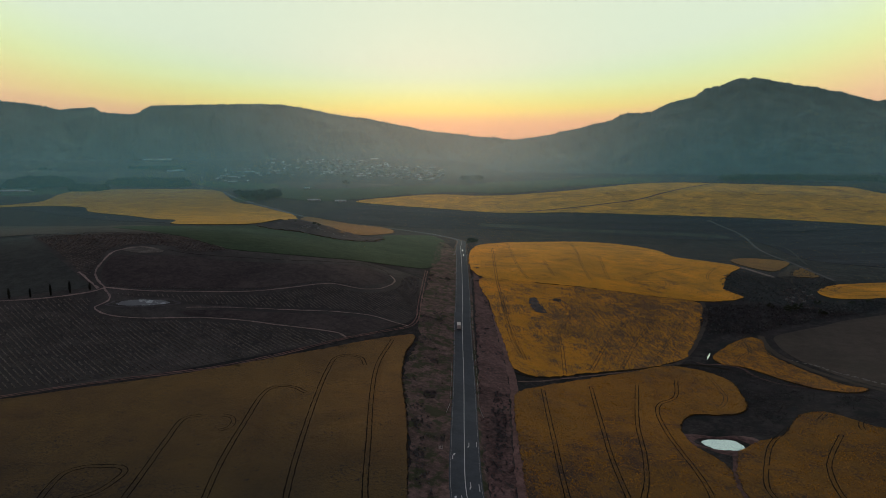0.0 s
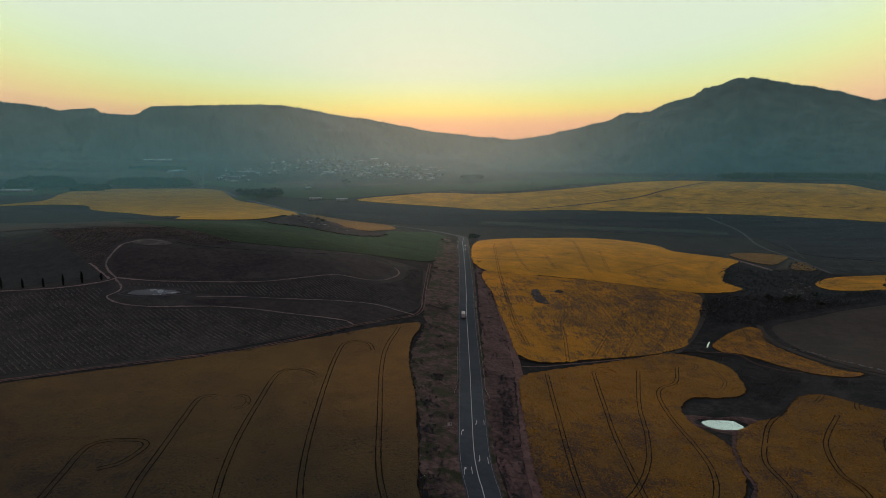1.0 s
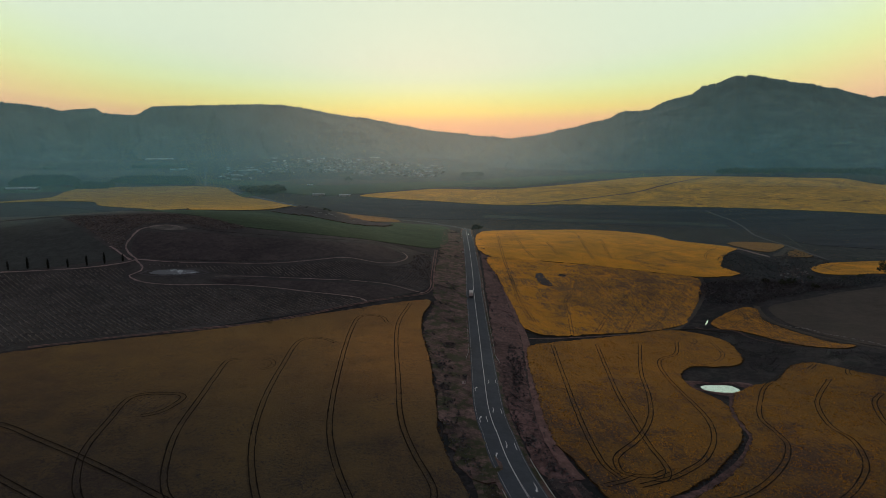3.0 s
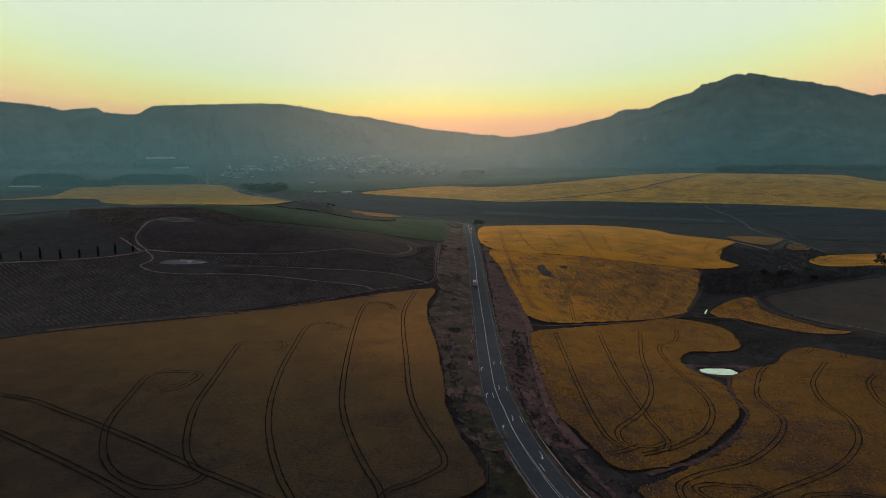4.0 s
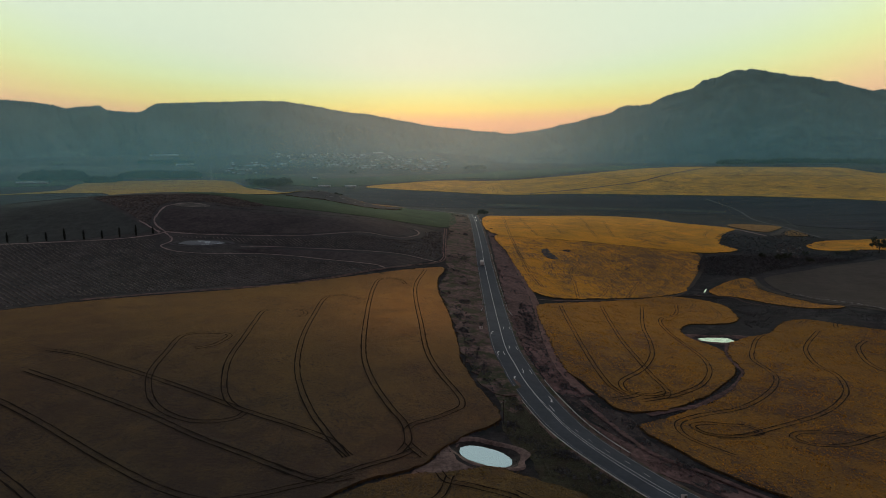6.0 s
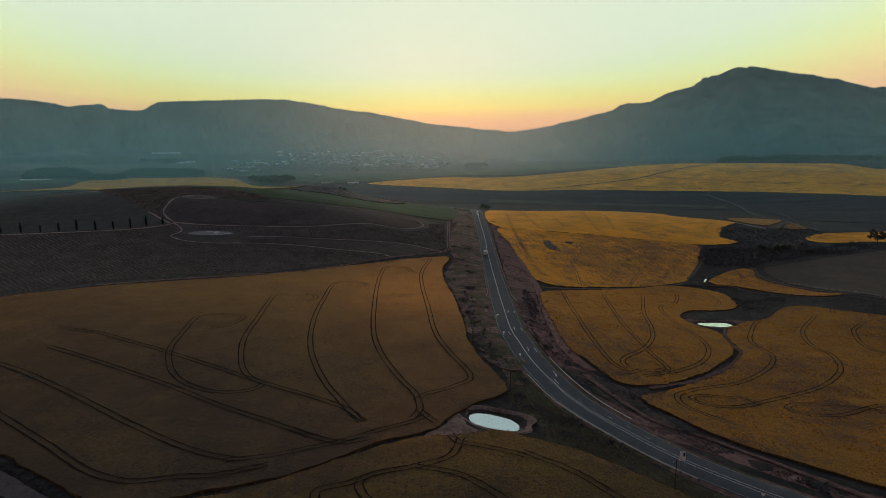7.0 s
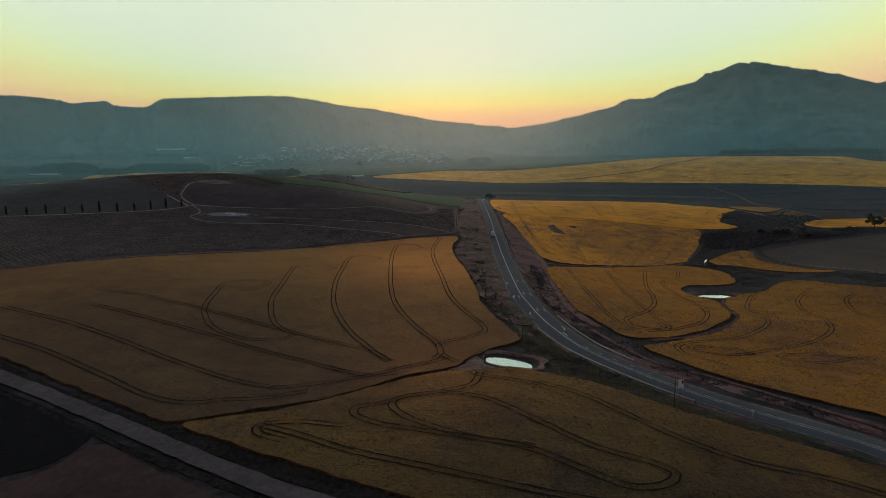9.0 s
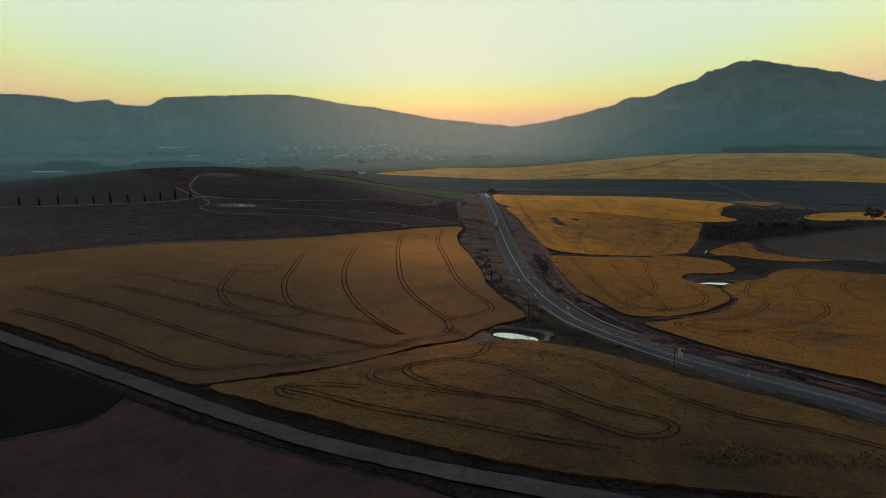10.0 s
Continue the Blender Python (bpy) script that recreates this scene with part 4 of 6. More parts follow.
def mesh_object(name, verts, faces, mat, parent=None, smooth=True):
    me = bpy.data.meshes.new(name)
    me.from_pydata([tuple(map(float, v)) for v in verts], [], [tuple(int(i) for i in f) for f in faces])
    me.materials.append(mat)
    if smooth:
        me.shade_smooth()
    ob = new(name, me)
    ob.parent = parent
    return ob


def grid_faces(rows, cols, closed=False):
    """Quads of a grid of vertices, row after row."""
    return [(r * cols + c, r * cols + (c + 1) % cols, (r + 1) * cols + (c + 1) % cols, (r + 1) * cols + c)
            for r in range(rows - 1) for c in range(cols if closed else cols - 1)]


def spline(points, step, closed=False):
    """Catmull-Rom through plan points, cut at about even steps."""
    p = np.array(points, float)
    k = len(p)
    out = []
    for i in range(k if closed else k - 1):
        if closed:
            a, b, c, d = p[(i - 1) % k], p[i], p[(i + 1) % k], p[(i + 2) % k]
        else:
            a, b, c, d = p[max(i - 1, 0)], p[i], p[i + 1], p[min(i + 2, k - 1)]
        cuts = max(1, int(np.hypot(*(c - b)) / step + 0.5))
        la, lb, lc = (max(np.hypot(*v), 1e-3) ** 0.5 for v in (b - a, c - b, d - c))
        m1 = (c - b) + (lb * ((b - a) / la - (c - a) / (la + lb)) if la > 0.05 else 0)
        m2 = (c - b) + (lb * ((d - c) / lc - (d - b) / (lb + lc)) if lc > 0.05 else 0)
        for j in range(cuts):
            t = j / cuts
            out.append((2 * t ** 3 - 3 * t * t + 1) * b + (t ** 3 - 2 * t * t + t) * m1 + (3 * t * t - 2 * t ** 3) * c + (t ** 3 - t * t) * m2)
    if not closed:
        out.append(p[-1])
    return np.array(out)


def inside(pts, ring):
    """Which plan points lie within the closed ring."""
    x, y = pts[:, 0], pts[:, 1]
    flag = np.zeros(len(pts), bool)
    j = len(ring) - 1
    for i in range(len(ring)):
        (xi, yi), (xj, yj) = ring[i], ring[j]
        if yi != yj:
            flag ^= ((yi > y) != (yj > y)) & (x < (xj - xi) * (y - yi) / (yj - yi) + xi)
        j = i
    return flag


rng = np.random.default_rng(7)


def drape(name, outline, lift, step, mat, rough=0.0, edge=None):
    """A field: a sheet over the land inside an outline, lift metres high, with a side all round."""
    ring = spline(outline, edge or step, True)
    ring = ring + rng.normal(0, min(rough, 0.3) * 3.5, ring.shape) * (1 + step / 15)
    lo, hi = ring.min(0), ring.max(0)
    gx, gy = np.meshgrid(np.arange(lo[0], hi[0], step), np.arange(lo[1], hi[1], step))
    gx = gx + (np.arange(gx.shape[0]) % 2)[:, None] * step / 2
    pts = np.stack([gx.ravel(), gy.ravel()], 1) + rng.uniform(-0.2, 0.2, (gx.size, 2)) * step
    pts = pts[inside(pts, ring)]
    every = [Vector(p) for p in ring] + [Vector(p) for p in pts]
    n = len(ring)
    vs, _, fs, *_ = delaunay_2d_cdt(every, [(i, (i + 1) % n) for i in range(n)], [list(range(n))], 1, 1e-4)
    xy = np.array([(v.x, v.y) for v in vs])
    z = land(xy[:, 0], xy[:, 1]) + lift + rng.normal(0, 1, len(xy)) * rough
    verts = [(*p, h) for p, h in zip(xy, z)]
    faces = [tuple(f) for f in fs]
    count = {}
    for f in faces:
        for a, b in zip(f, f[1:] + f[:1]):
            count[(min(a, b), max(a, b))] = (a, b) if (min(a, b), max(a, b)) not in count else None
    low, tops = {}, len(faces)
    for pair in count.values():
        if pair:
            a, b = pair
            for v in (a, b):
                if v not in low:
                    low[v] = len(verts)
                    verts += [verts[v], (verts[v][0], verts[v][1], verts[v][2] - lift - 0.4)]
            faces.append((low[b], low[a], low[a] + 1, low[b] + 1))
    ob = mesh_object(name, verts, faces, mat)
    if lift > 0.5:
        ob.data.materials.append(MAT["crop_side"])
        for p in ob.data.polygons[tops:]:
            p.material_index = 1
    return ob


def strip(points, offsets, step, heights=None):
    """Verts and faces of a band along a plan line: offsets from the line (left to right), heights above the land."""
    line = spline(points, step)
    way = np.gradient(line, axis=0)
    way /= np.maximum(np.hypot(way[:, 0], way[:, 1])[:, None], 1e-6)
    side = np.stack([way[:, 1], -way[:, 0]], 1)
    if heights is None:
        heights = [0.06] * len(offsets)
    rows = [line + side * o for o in offsets]
    cols = [np.column_stack([r, land(r[:, 0], r[:, 1]) + h]) for r, h in zip(rows, heights)]
    verts = np.stack(cols, 1).reshape(-1, 3)
    return verts, grid_faces(len(line), len(offsets)), line, side


def ribbon(name, points, width, mat, step=4.0, lift=0.06, parent=None, wobble=0.0):
    half = width / 2
    verts, faces, line, _ = strip(points, [-half, -half * 0.35, half * 0.35, half], step, [lift - 0.03, lift, lift, lift - 0.03])
    if wobble:
        v = verts.reshape(len(line), 4, 3)
        v[:, 0, :2] += rng.normal(0, wobble, (len(line), 2))
        v[:, 3, :2] += rng.normal(0, wobble, (len(line), 2))
        v[:, :, 2] = land(v[:, :, 0], v[:, :, 1]) + lift
        verts = v.reshape(-1, 3)
    return mesh_object(name, verts, faces, mat, parent)


def make_ground():
    """One sheet: fine ahead, coarse behind, out to the horizon."""
    bearings = np.concatenate([np.radians(np.arange(-60, 60.01, 0.7)), np.radians(np.arange(66, 300, 6))])
    radii = [4.0]
    while radii[-1] < 4650:
        radii.append(radii[-1] + max(3.0, radii[-1] * 0.02) if radii[-1] < 2600 else radii[-1] * 1.06)
    r, a = np.meshgrid(radii, bearings, indexing="ij")
    x, y = r * np.sin(a), r * np.cos(a) - 60
    z = land(x, y)
    verts = np.stack([x, y, z], -1).reshape(-1, 3)
    cols = len(bearings)
    faces = grid_faces(len(radii), cols, True) + [tuple(range(cols))[::-1]]
    faces = [f[::-1] for f in faces]
    return tagged(mesh_object("ground", verts, faces, MAT["veld"]), "dark dusk-lit veld and farmland rolling to the range", "ground", kind="structure")


def make_mountain(name, ridge, near, crest, far, label, foot=25.0, seed=0.0, rugged=1.0, lift=0.0):
    """A range: slopes rise from the plain to a crest whose outline is given as bearing and elevation, and fall behind it."""
    az, el = np.array(ridge).T
    fine = np.arange(az[0], az[-1], 0.05)
    e = np.interp(fine, az, el)
    top = EYE_HEIGHT + crest * np.tan(np.radians(e))
    jag = np.array([noise.fractal(Vector((f * 1.1, seed, 3.0)), 0.8, 2.1, 5) for f in fine])
    steps = np.array([noise.fractal(Vector((f * 4.5, seed + 2, 1.0)), 0.7, 2.2, 4) for f in fine])
    base = top + lift + np.array([noise.fractal(Vector((f * 0.8, seed, 3.0)), 0.8, 2.1, 2) for f in fine]) * 4.0 * rugged
    crags = np.array([abs(noise.fractal(Vector((f * 8.0, seed + 8, 5.0)), 0.6, 2.3, 3)) for f in fine])
    top = top + (jag * 6.0 + steps * 8.0 + crags * 8.0 - 1.0) * rugged + lift
    levels = np.concatenate([np.linspace(0, 1, 44), np.linspace(1.08, 2, 8)])
    verts = []
    for v in levels:
        for f, low, high in zip(fine, base, top):
            # the crags stand on the crest alone
            t = low + (high - low) * min(1.0, max(0.0, (v - 0.86) / 0.14)) ** 2
            if v <= 1:
                d = near + (crest - near) * v
                x, y = d * math.sin(radians(f)), d * math.cos(radians(f))
                g = noise.hetero_terrain(Vector((x * 0.0021, y * 0.0021, seed)), 0.9, 2.1, 6, 0.6)
                ribs = noise.fractal(Vector((f * 0.33 + 0.3 * g, v * 1.2, seed + 5)), 0.9, 2.0, 5)
                p = v ** 1.35
                z = foot + (t - foot) * p + (g * 26 - 20 + ribs * 45) * math.sin(math.pi * v) * min(1.0, max(t - foot, 0) / 150)
                if v > 0.8:
                    z = min(z, t - (1 - v) * 40)
                z -= (1 - v) ** 6 * 12
            else:
                d = crest + (far - crest) * (v - 1)
                x, y = d * math.sin(radians(f)), d * math.cos(radians(f))
                z = t + (foot - t) * (v - 1) ** 0.8
            verts.append((x, y, z))
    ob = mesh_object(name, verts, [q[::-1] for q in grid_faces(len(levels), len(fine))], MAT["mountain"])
    return tagged(ob, label, "mountain", kind="structure")


EYE_HEIGHT = 116.0
make_ground()
make_mountain("mountain_west", RIDGE_WEST, 3150, 4050, 4500, "long hazy blue-grey mountain range with a flat top", 60, 1.0, 0.7, 7.0)
make_mountain("mountain_east", RIDGE_EAST, 2500, 3850, 4400, "high rocky blue-grey mountain with a stepped ridge", 18, 9.0, 0.9)
make_mountain("mountain_saddle", RIDGE_SADDLE, 4050, 4500, 4600, "low far ridge behind the mountain gap", 24, 4.0)
make_mountain("mountain_back", RIDGE_BACK, 4000, 4450, 4560, "far ridge behind the rocky mountain", 24, 6.0)


CROP = 0.65          # height of the standing crop


def field(name, outline, mat, lift, step, label, category="crop field", rough=0.08, edge=None):
    return tagged(drape(name, outline, lift, step, MAT[mat], rough, edge), label, category, kind="stuff")


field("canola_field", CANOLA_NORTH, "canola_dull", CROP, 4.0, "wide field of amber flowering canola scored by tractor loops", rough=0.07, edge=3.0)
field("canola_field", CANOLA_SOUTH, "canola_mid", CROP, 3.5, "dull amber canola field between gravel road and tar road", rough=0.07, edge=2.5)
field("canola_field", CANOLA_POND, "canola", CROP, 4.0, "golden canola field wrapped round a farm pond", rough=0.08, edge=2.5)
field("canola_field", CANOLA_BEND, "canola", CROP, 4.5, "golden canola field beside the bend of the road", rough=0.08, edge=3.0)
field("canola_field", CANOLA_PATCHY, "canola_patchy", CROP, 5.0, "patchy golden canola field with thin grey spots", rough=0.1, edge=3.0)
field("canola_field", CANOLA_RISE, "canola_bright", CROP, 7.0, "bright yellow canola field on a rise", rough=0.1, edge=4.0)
field("canola_field", CANOLA_SPIT, "canola_streaky", CROP, 4.0, "narrow golden canola field along the dark creek", edge=3.0)
field("canola_field", CANOLA_EDGE, "canola_bright", CROP, 7.0, "small yellow canola field past the creek", edge=5.0)
field("canola_field", CANOLA_GUSSET, "canola_mid", CROP, 6.0, "small canola patch in the valley", edge=4.0)
field("canola_field", CANOLA_SLIVER, "canola_mid", CROP, 6.0, "sliver of canola beside the valley track", edge=4.0)
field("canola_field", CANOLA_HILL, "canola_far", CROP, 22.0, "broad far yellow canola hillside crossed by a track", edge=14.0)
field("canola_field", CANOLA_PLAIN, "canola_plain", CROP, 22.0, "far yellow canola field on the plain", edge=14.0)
field("canola_field", CANOLA_TONGUE, "canola_thin", CROP, 12.0, "tongue of yellow canola beyond the knoll", edge=8.0)
field("bare_field", BROWN_FIELD, "brown", 0.12, 8.0, "smooth bare brown field past the creek", "field", 0.02, 5.0)
field("fallow_strip", FALLOW_STRIP, "plough", 0.2, 16.0, "dark fallow strip beside yellow canola", "field", 0.03)
field("green_field", GREEN_FIELD, "green", 0.3, 9.0, "dark green young grain field on the hill", "field", 0.04)
field("green_field", GREEN_FAR, "green", 0.4, 26.0, "far green pasture below the village", "field", 0.05)
field("ploughed_field", PLOUGHED_FIELD, "plough", 0.25, 20.0, "wide dark ploughed field in the hollow", "field", 0.05)
field("black_field", BLACK_FIELD, "black", 0.12, 4.0, "freshly burnt black field beside the gravel road", "field", 0.04)
field("paddock", BROWN_PADDOCK, "paddock", 0.08, 4.0, "bare red-brown paddock below the gravel road", "field", 0.03)
field("bare_field", BROWN_STRIP, "brown", 0.15, 10.0, "pale brown stubble strip above the vineyard", "field", 0.03, 6.0)


def hull(points):
    """The convex outline round plan points."""
    pts = sorted(map(tuple, points))
    out = []
    for some in (pts, pts[::-1]):
        side = []
        for p in some:
            while len(side) > 1 and (side[-1][0] - side[-2][0]) * (p[1] - side[-2][1]) <= (side[-1][1] - side[-2][1]) * (p[0] - side[-2][0]):
                side.pop()
            side.append(p)
        out += side[:-1]
    return out


field("vineyard_ground", hull(VINES_SOUTH + VINES_MIDDLE + VINES_NORTH + VINES_SLOPE + VINES_WEST), "vine_soil", 0.05, 3.0, "grey-brown earth under the vineyard hill", "field", 0.0, 6.0)
for outline, mat, label in ((VINES_SOUTH, "vine_soil", "grey-brown vineyard soil"), (VINES_MIDDLE, "slope", "dark bare soil between tracks"),
                            (VINES_NORTH, "vine_soil", "grey-brown vineyard soil on the hillside"), (VINES_SLOPE, "slope", "dark steep bare slope inside a loop track"),
                            (VINES_WEST, "vine_soil", "grey vineyard soil on the hilltop"), (GREY_SLOPE, "fallow", "smooth dark grey fallow slope")):
    field("vineyard_ground", outline, mat, 0.1, 6.0, label, "field", 0.02, 4.0)

# ---- roads and tracks ----

ROAD = ROAD_NEAR[::-1] + ROAD_MID[::-1] + ROAD_FAR[::-1] + ROAD_BEYOND[1:]


def make_road():
    verts, faces, *_ = strip(ROAD, [-9.5, -5.95, -5.7, 0, 6.05, 6.3, 10.0], 3.0, [-0.2, 0.22, 0.32, 0.42, 0.32, 0.22, -0.2])
    tar = [f for i, f in enumerate(faces) if i % 6 not in (0, 5)]
    road = tagged(mesh_object("road", verts, tar, MAT["asphalt"]), "grey tar road with white line markings", "road", kind="structure")
    for k in (0, 5):
        ob = mesh_object("shoulder", verts, [f for i, f in enumerate(faces) if i % 6 == k], MAT["verge_soil"], road)
        ob["label"] = "brown gravel shoulder"
    line = spline(ROAD, 3.0)
    way = np.gradient(line, axis=0)
    way /= np.hypot(way[:, 0], way[:, 1])[:, None]
    side = np.stack([way[:, 1], -way[:, 0]], 1)
    part_way = np.clip((150 - line[:, 1]) / 60, 0, 1) * (line[:, 1] < 150)      # the double line opens towards the bend
    for name, at, width in (("centre_line", -0.07 - 0.34 * part_way, 0.14), ("centre_line", 0.07 + 0.84 * part_way, 0.14),
                            ("edge_line", -5.35 + 0 * part_way, 0.14), ("edge_line", 5.75 + 0 * part_way, 0.14)):
        rows = []
        for o in (at - width / 2, at + width / 2):
            q = line + side * o[:, None]
            rows.append(np.column_stack([q, land(q[:, 0], q[:, 1]) + 0.445 - 0.012 * np.abs(o)]))
        mesh_object(name, np.stack(rows, 1).reshape(-1, 3), grid_faces(len(line), 2), MAT["worn_paint" if name == "edge_line" else "paint"], road)
    return road


the_road = make_road()


def beside(points, offset):
    """The same plan line, so many metres to its right."""
    line = spline(points, 4.0)
    way = np.gradient(line, axis=0)
    way /= np.hypot(way[:, 0], way[:, 1])[:, None]
    return [tuple(p) for p in line + np.stack([way[:, 1], -way[:, 0]], 1) * offset]


for name, line, width, mat, label in (
        ("gravel_road", GRAVEL_ROAD, 4.8, "gravel", "pale grey gravel road between the fields"),
        ("dirt_track", SIDE_TRACK, 4.6, "red_dirt", "reddish dirt track along the tar road"),
        ("dirt_track", BEND_TRACK, 2.2, "red_soil", "reddish path along the road cutting"),
        ("dirt_track", TRENCH, 2.4, "red_soil", "reddish dry ditch between two canola fields"),
        ("dirt_track", beside(FARM_TRACK_D1, -0.95), 0.8, "red_dirt", "reddish wheel path of a farm track"),
        ("dirt_track", beside(FARM_TRACK_D1, 0.95), 0.8, "red_dirt", "reddish wheel path of a farm track"),
        ("dirt_track", FIELD_PATH, 1.3, "bank_soil", "reddish path between two canola fields"),
        ("dirt_track", FARM_TRACK_D2, 1.25, "dirt", "winding dirt track on the vineyard hill"),
        ("dirt_track", FARM_TRACK_D3, 1.0, "dirt", "narrow dirt track between vineyard blocks"),
        ("dirt_track", FARM_TRACK_D4, 1.3, "dirt", "looping dirt track round a dark slope"),
        ("dirt_track", LOOP_TRACK, 1.4, "dirt", "pale dirt track curling round the slope"),
        ("dirt_track", LOOP_EDGE, 0.9, "rut", "dark furrow along the top of the slope"),
        ("dirt_track", FARM_TRACK_D5, 1.8, "dirt", "dirt track lined with cypresses"),
        ("dirt_track", FARM_TRACK_D6, 1.5, "dirt", "faint dirt track up the hill"),
        ("dirt_track", FIELD_TRACK, 2.6, "rut", "dark track between two canola fields"),
        ("dirt_track", VALLEY_TRACK, 4.5, "gravel", "pale dirt track in the valley"),
        ("dirt_track", STUBBLE_BAND, 34.0, "fallow", "pale stubble strip across the ploughed hollow"),
        ("dirt_track", DRIVEWAY, 1.6, "gravel", "pale farm access beside the tar road"),
        ("dirt_track", AVENUE, 8.0, "gravel", "far straight pale road on the plain"),
        ("dirt_track", VALLEY_PATH_A, 2.2, "vine_soil", "dirt track branching in the valley"),
        ("dirt_track", VALLEY_PATH_B, 1.8, "dirt", "pale dirt track past the canola tip"),
        ("dirt_track", VALLEY_PATH_C, 2.0, "brown", "faint path down to the creek"),
        ("dirt_track", BANK_TRACK, 3.6, "brown", "grey-brown track above the creek bank"),
        ("dirt_track", SPIT_TRACK, 4.6, "brown", "grey-brown track below the bare field"),
        ("dirt_track", SPIT_EDGE, 2.0, "red_soil", "reddish path along the narrow canola field"),
        ("dirt_track", VALLEY_TRACK2, 3.0, "dirt", "short dirt track beside the creek")):
    tagged(ribbon(name, line, width, MAT[mat], 4.0, 0.9 if line in (VALLEY_TRACK, VALLEY_PATH_A, VALLEY_PATH_B) else 0.4, wobble=0.12 if mat == "gravel" else 0.22), label, "track", kind="structure")

EDGE_MID = np.mean(CANOLA_EDGE, 0)
SPIT_MID = np.mean(CANOLA_SPIT, 0)
SPIT_RING = [tuple(SPIT_MID + (np.array(q) - SPIT_MID) * 0.62) for q in CANOLA_SPIT + CANOLA_SPIT[:1]]
EDGE_RING = [tuple(EDGE_MID + (np.array(q) - EDGE_MID) * 0.72) for q in CANOLA_EDGE + CANOLA_EDGE[:1]]
TRACK_LINES = (TK1, TK2, TK3, TK4, TK5, TK6, TK7, TK8, TK9, TK10, TK11, TK12, TK13, TK14, TK15, TK20, TK21, TK22, TK23, TK30, TK31, TK32, TK33, TK34, TK35, TK40, TK41, TK42, TK43, TK44, TK45, TK46, TK47, TK48, TK49, TK50, TK51, TK56, TK57, TK58, TK59, TK60, TK61, TK62, TK63, TK64, TK65, TK66, TK67, POND_TURN, EDGE_RING, SPIT_RING)
for line in TRACK_LINES:
    verts, faces, *_ = strip(line, [-1.16, -0.77, 0.77, 1.16], 2.0, [CROP + 0.2] * 4)
    verts = verts + np.column_stack([rng.normal(0, 0.07, (len(verts), 2)), np.zeros(len(verts))])
    faces = [f for i, f in enumerate(faces) if i % 3 != 1]
    far_off = np.mean(line, 0)
    tagged(mesh_object("wheel_tracks", verts, faces, MAT["crop_side" if far_off[1] > 320 and far_off[0] > 0 else "rut"]), "pair of dark tractor wheel tracks in canola", "wheel tracks", "tractor tracks in the crop", "stuff")

for line in (TK52, TK53, TK54, TK55, HL1, HL2, HL3):
    tagged(ribbon("wheel_tracks", line, 1.7, MAT["rut"], 8.0, 1.5, wobble=0.3), "long dark tramline across the far canola", "wheel tracks", "tractor tracks in the crop", "stuff")
tagged(ribbon("dirt_track", HILL_TRACK, 6.0, MAT["vine_soil"], 14.0, 1.3), "dark track across the far canola hillside", "track", kind="structure")
field("knoll_top", KNOLL_TOP, "slope", 0.95, 5.0, "bare brown rocky top of the knoll", "field", 0.3, 4.0)
for outline, mat, label in ((PLAIN_1, "green", "far green pasture on the plain"), (PLAIN_2, "brown", "far pale stubble field"), (PLAIN_3, "brown", "far grey-brown field"),
                            (PLAIN_4, "green", "far green field by the hamlet"), (PLAIN_5, "brown", "far brown field below the village"),
                            (PLAIN_6, "green", "far dark green pasture"), (PLAIN_7, "plough", "far dark field under the mountain")):
    field("far_field", outline, mat, 0.4, 40.0, label, "field", 0.05, 20.0)
for outline in (BARE_A, BARE_B):
    field("bare_patch", outline, "stony", 0.85, 2.0, "bare grey rocky patch in the canola", "bare patch", 0.12, 1.5)
field("pond_apron", POND_APRON, "bank_soil", 0.1, 2.5, "trampled reddish earth beside the farm pond", "bare patch", 0.05, 1.5)
field("bare_patch", BARE_BROW, "vine", 0.2, 4.0, "pale bare brow above the dark slope", "bare patch", 0.03, 2.5)
field("bare_patch", VALLEY_BARE, "brown", 0.2, 4.0, "bare brown earth where valley tracks meet", "bare patch", 0.05, 3.0)
field("verge", VERGE_WEST, "verge_soil", 0.25, 2.2, "brown road verge with patchy grass", "verge", 0.16, 3.0)
field("verge", VERGE_EAST, "red_soil", 0.2, 2.4, "reddish brown verge between road and field", "verge", 0.13, 3.0)
field("verge", GRAVEL_VERGE, "dark_bank", 0.13, 4.0, "dark weedy bank between gravel road and canola", "verge", 0.05, 3.0)
field("verge", GRAVEL_SOUTH, "dark_bank", 0.13, 4.0, "dark weedy strip below the gravel road", "verge", 0.05, 3.0)
field("verge", VERGE_LINK, "verge_soil", 0.03, 4.0, "brown grassy verge between canola and the road bend", "verge", 0.05, 3.0)
field("verge", VERGE_SWEEP, "slope", 0.03, 4.0, "reddish scrubby cutting along the outside of the bend", "verge", 0.05, 3.0)
field("verge", VERGE_BEND, "red_soil", 0.06, 4.0, "reddish brown cutting beside the road bend", "verge", 0.05, 3.0)
field("verge", VERGE_POND, "rough_grass", 0.05, 4.0, "dark olive rough grass below the road bend", "verge", 0.05, 3.0)
field("verge", VERGE_TAIL, "rough_grass", 0.07, 4.0, "dark olive grass slope along the tar road", "verge", 0.05, 3.0)

# ---- things ----


def part(name, bm, mat, parent, label="", smooth=False):
    me = bpy.data.meshes.new(name)
    bm.to_mesh(me)
    bm.free()
    me.materials.append(mat)
    if smooth:
        me.shade_smooth()
    ob = new(name, me)
    ob.parent = parent
    if label:
        ob["label"] = label
    return ob


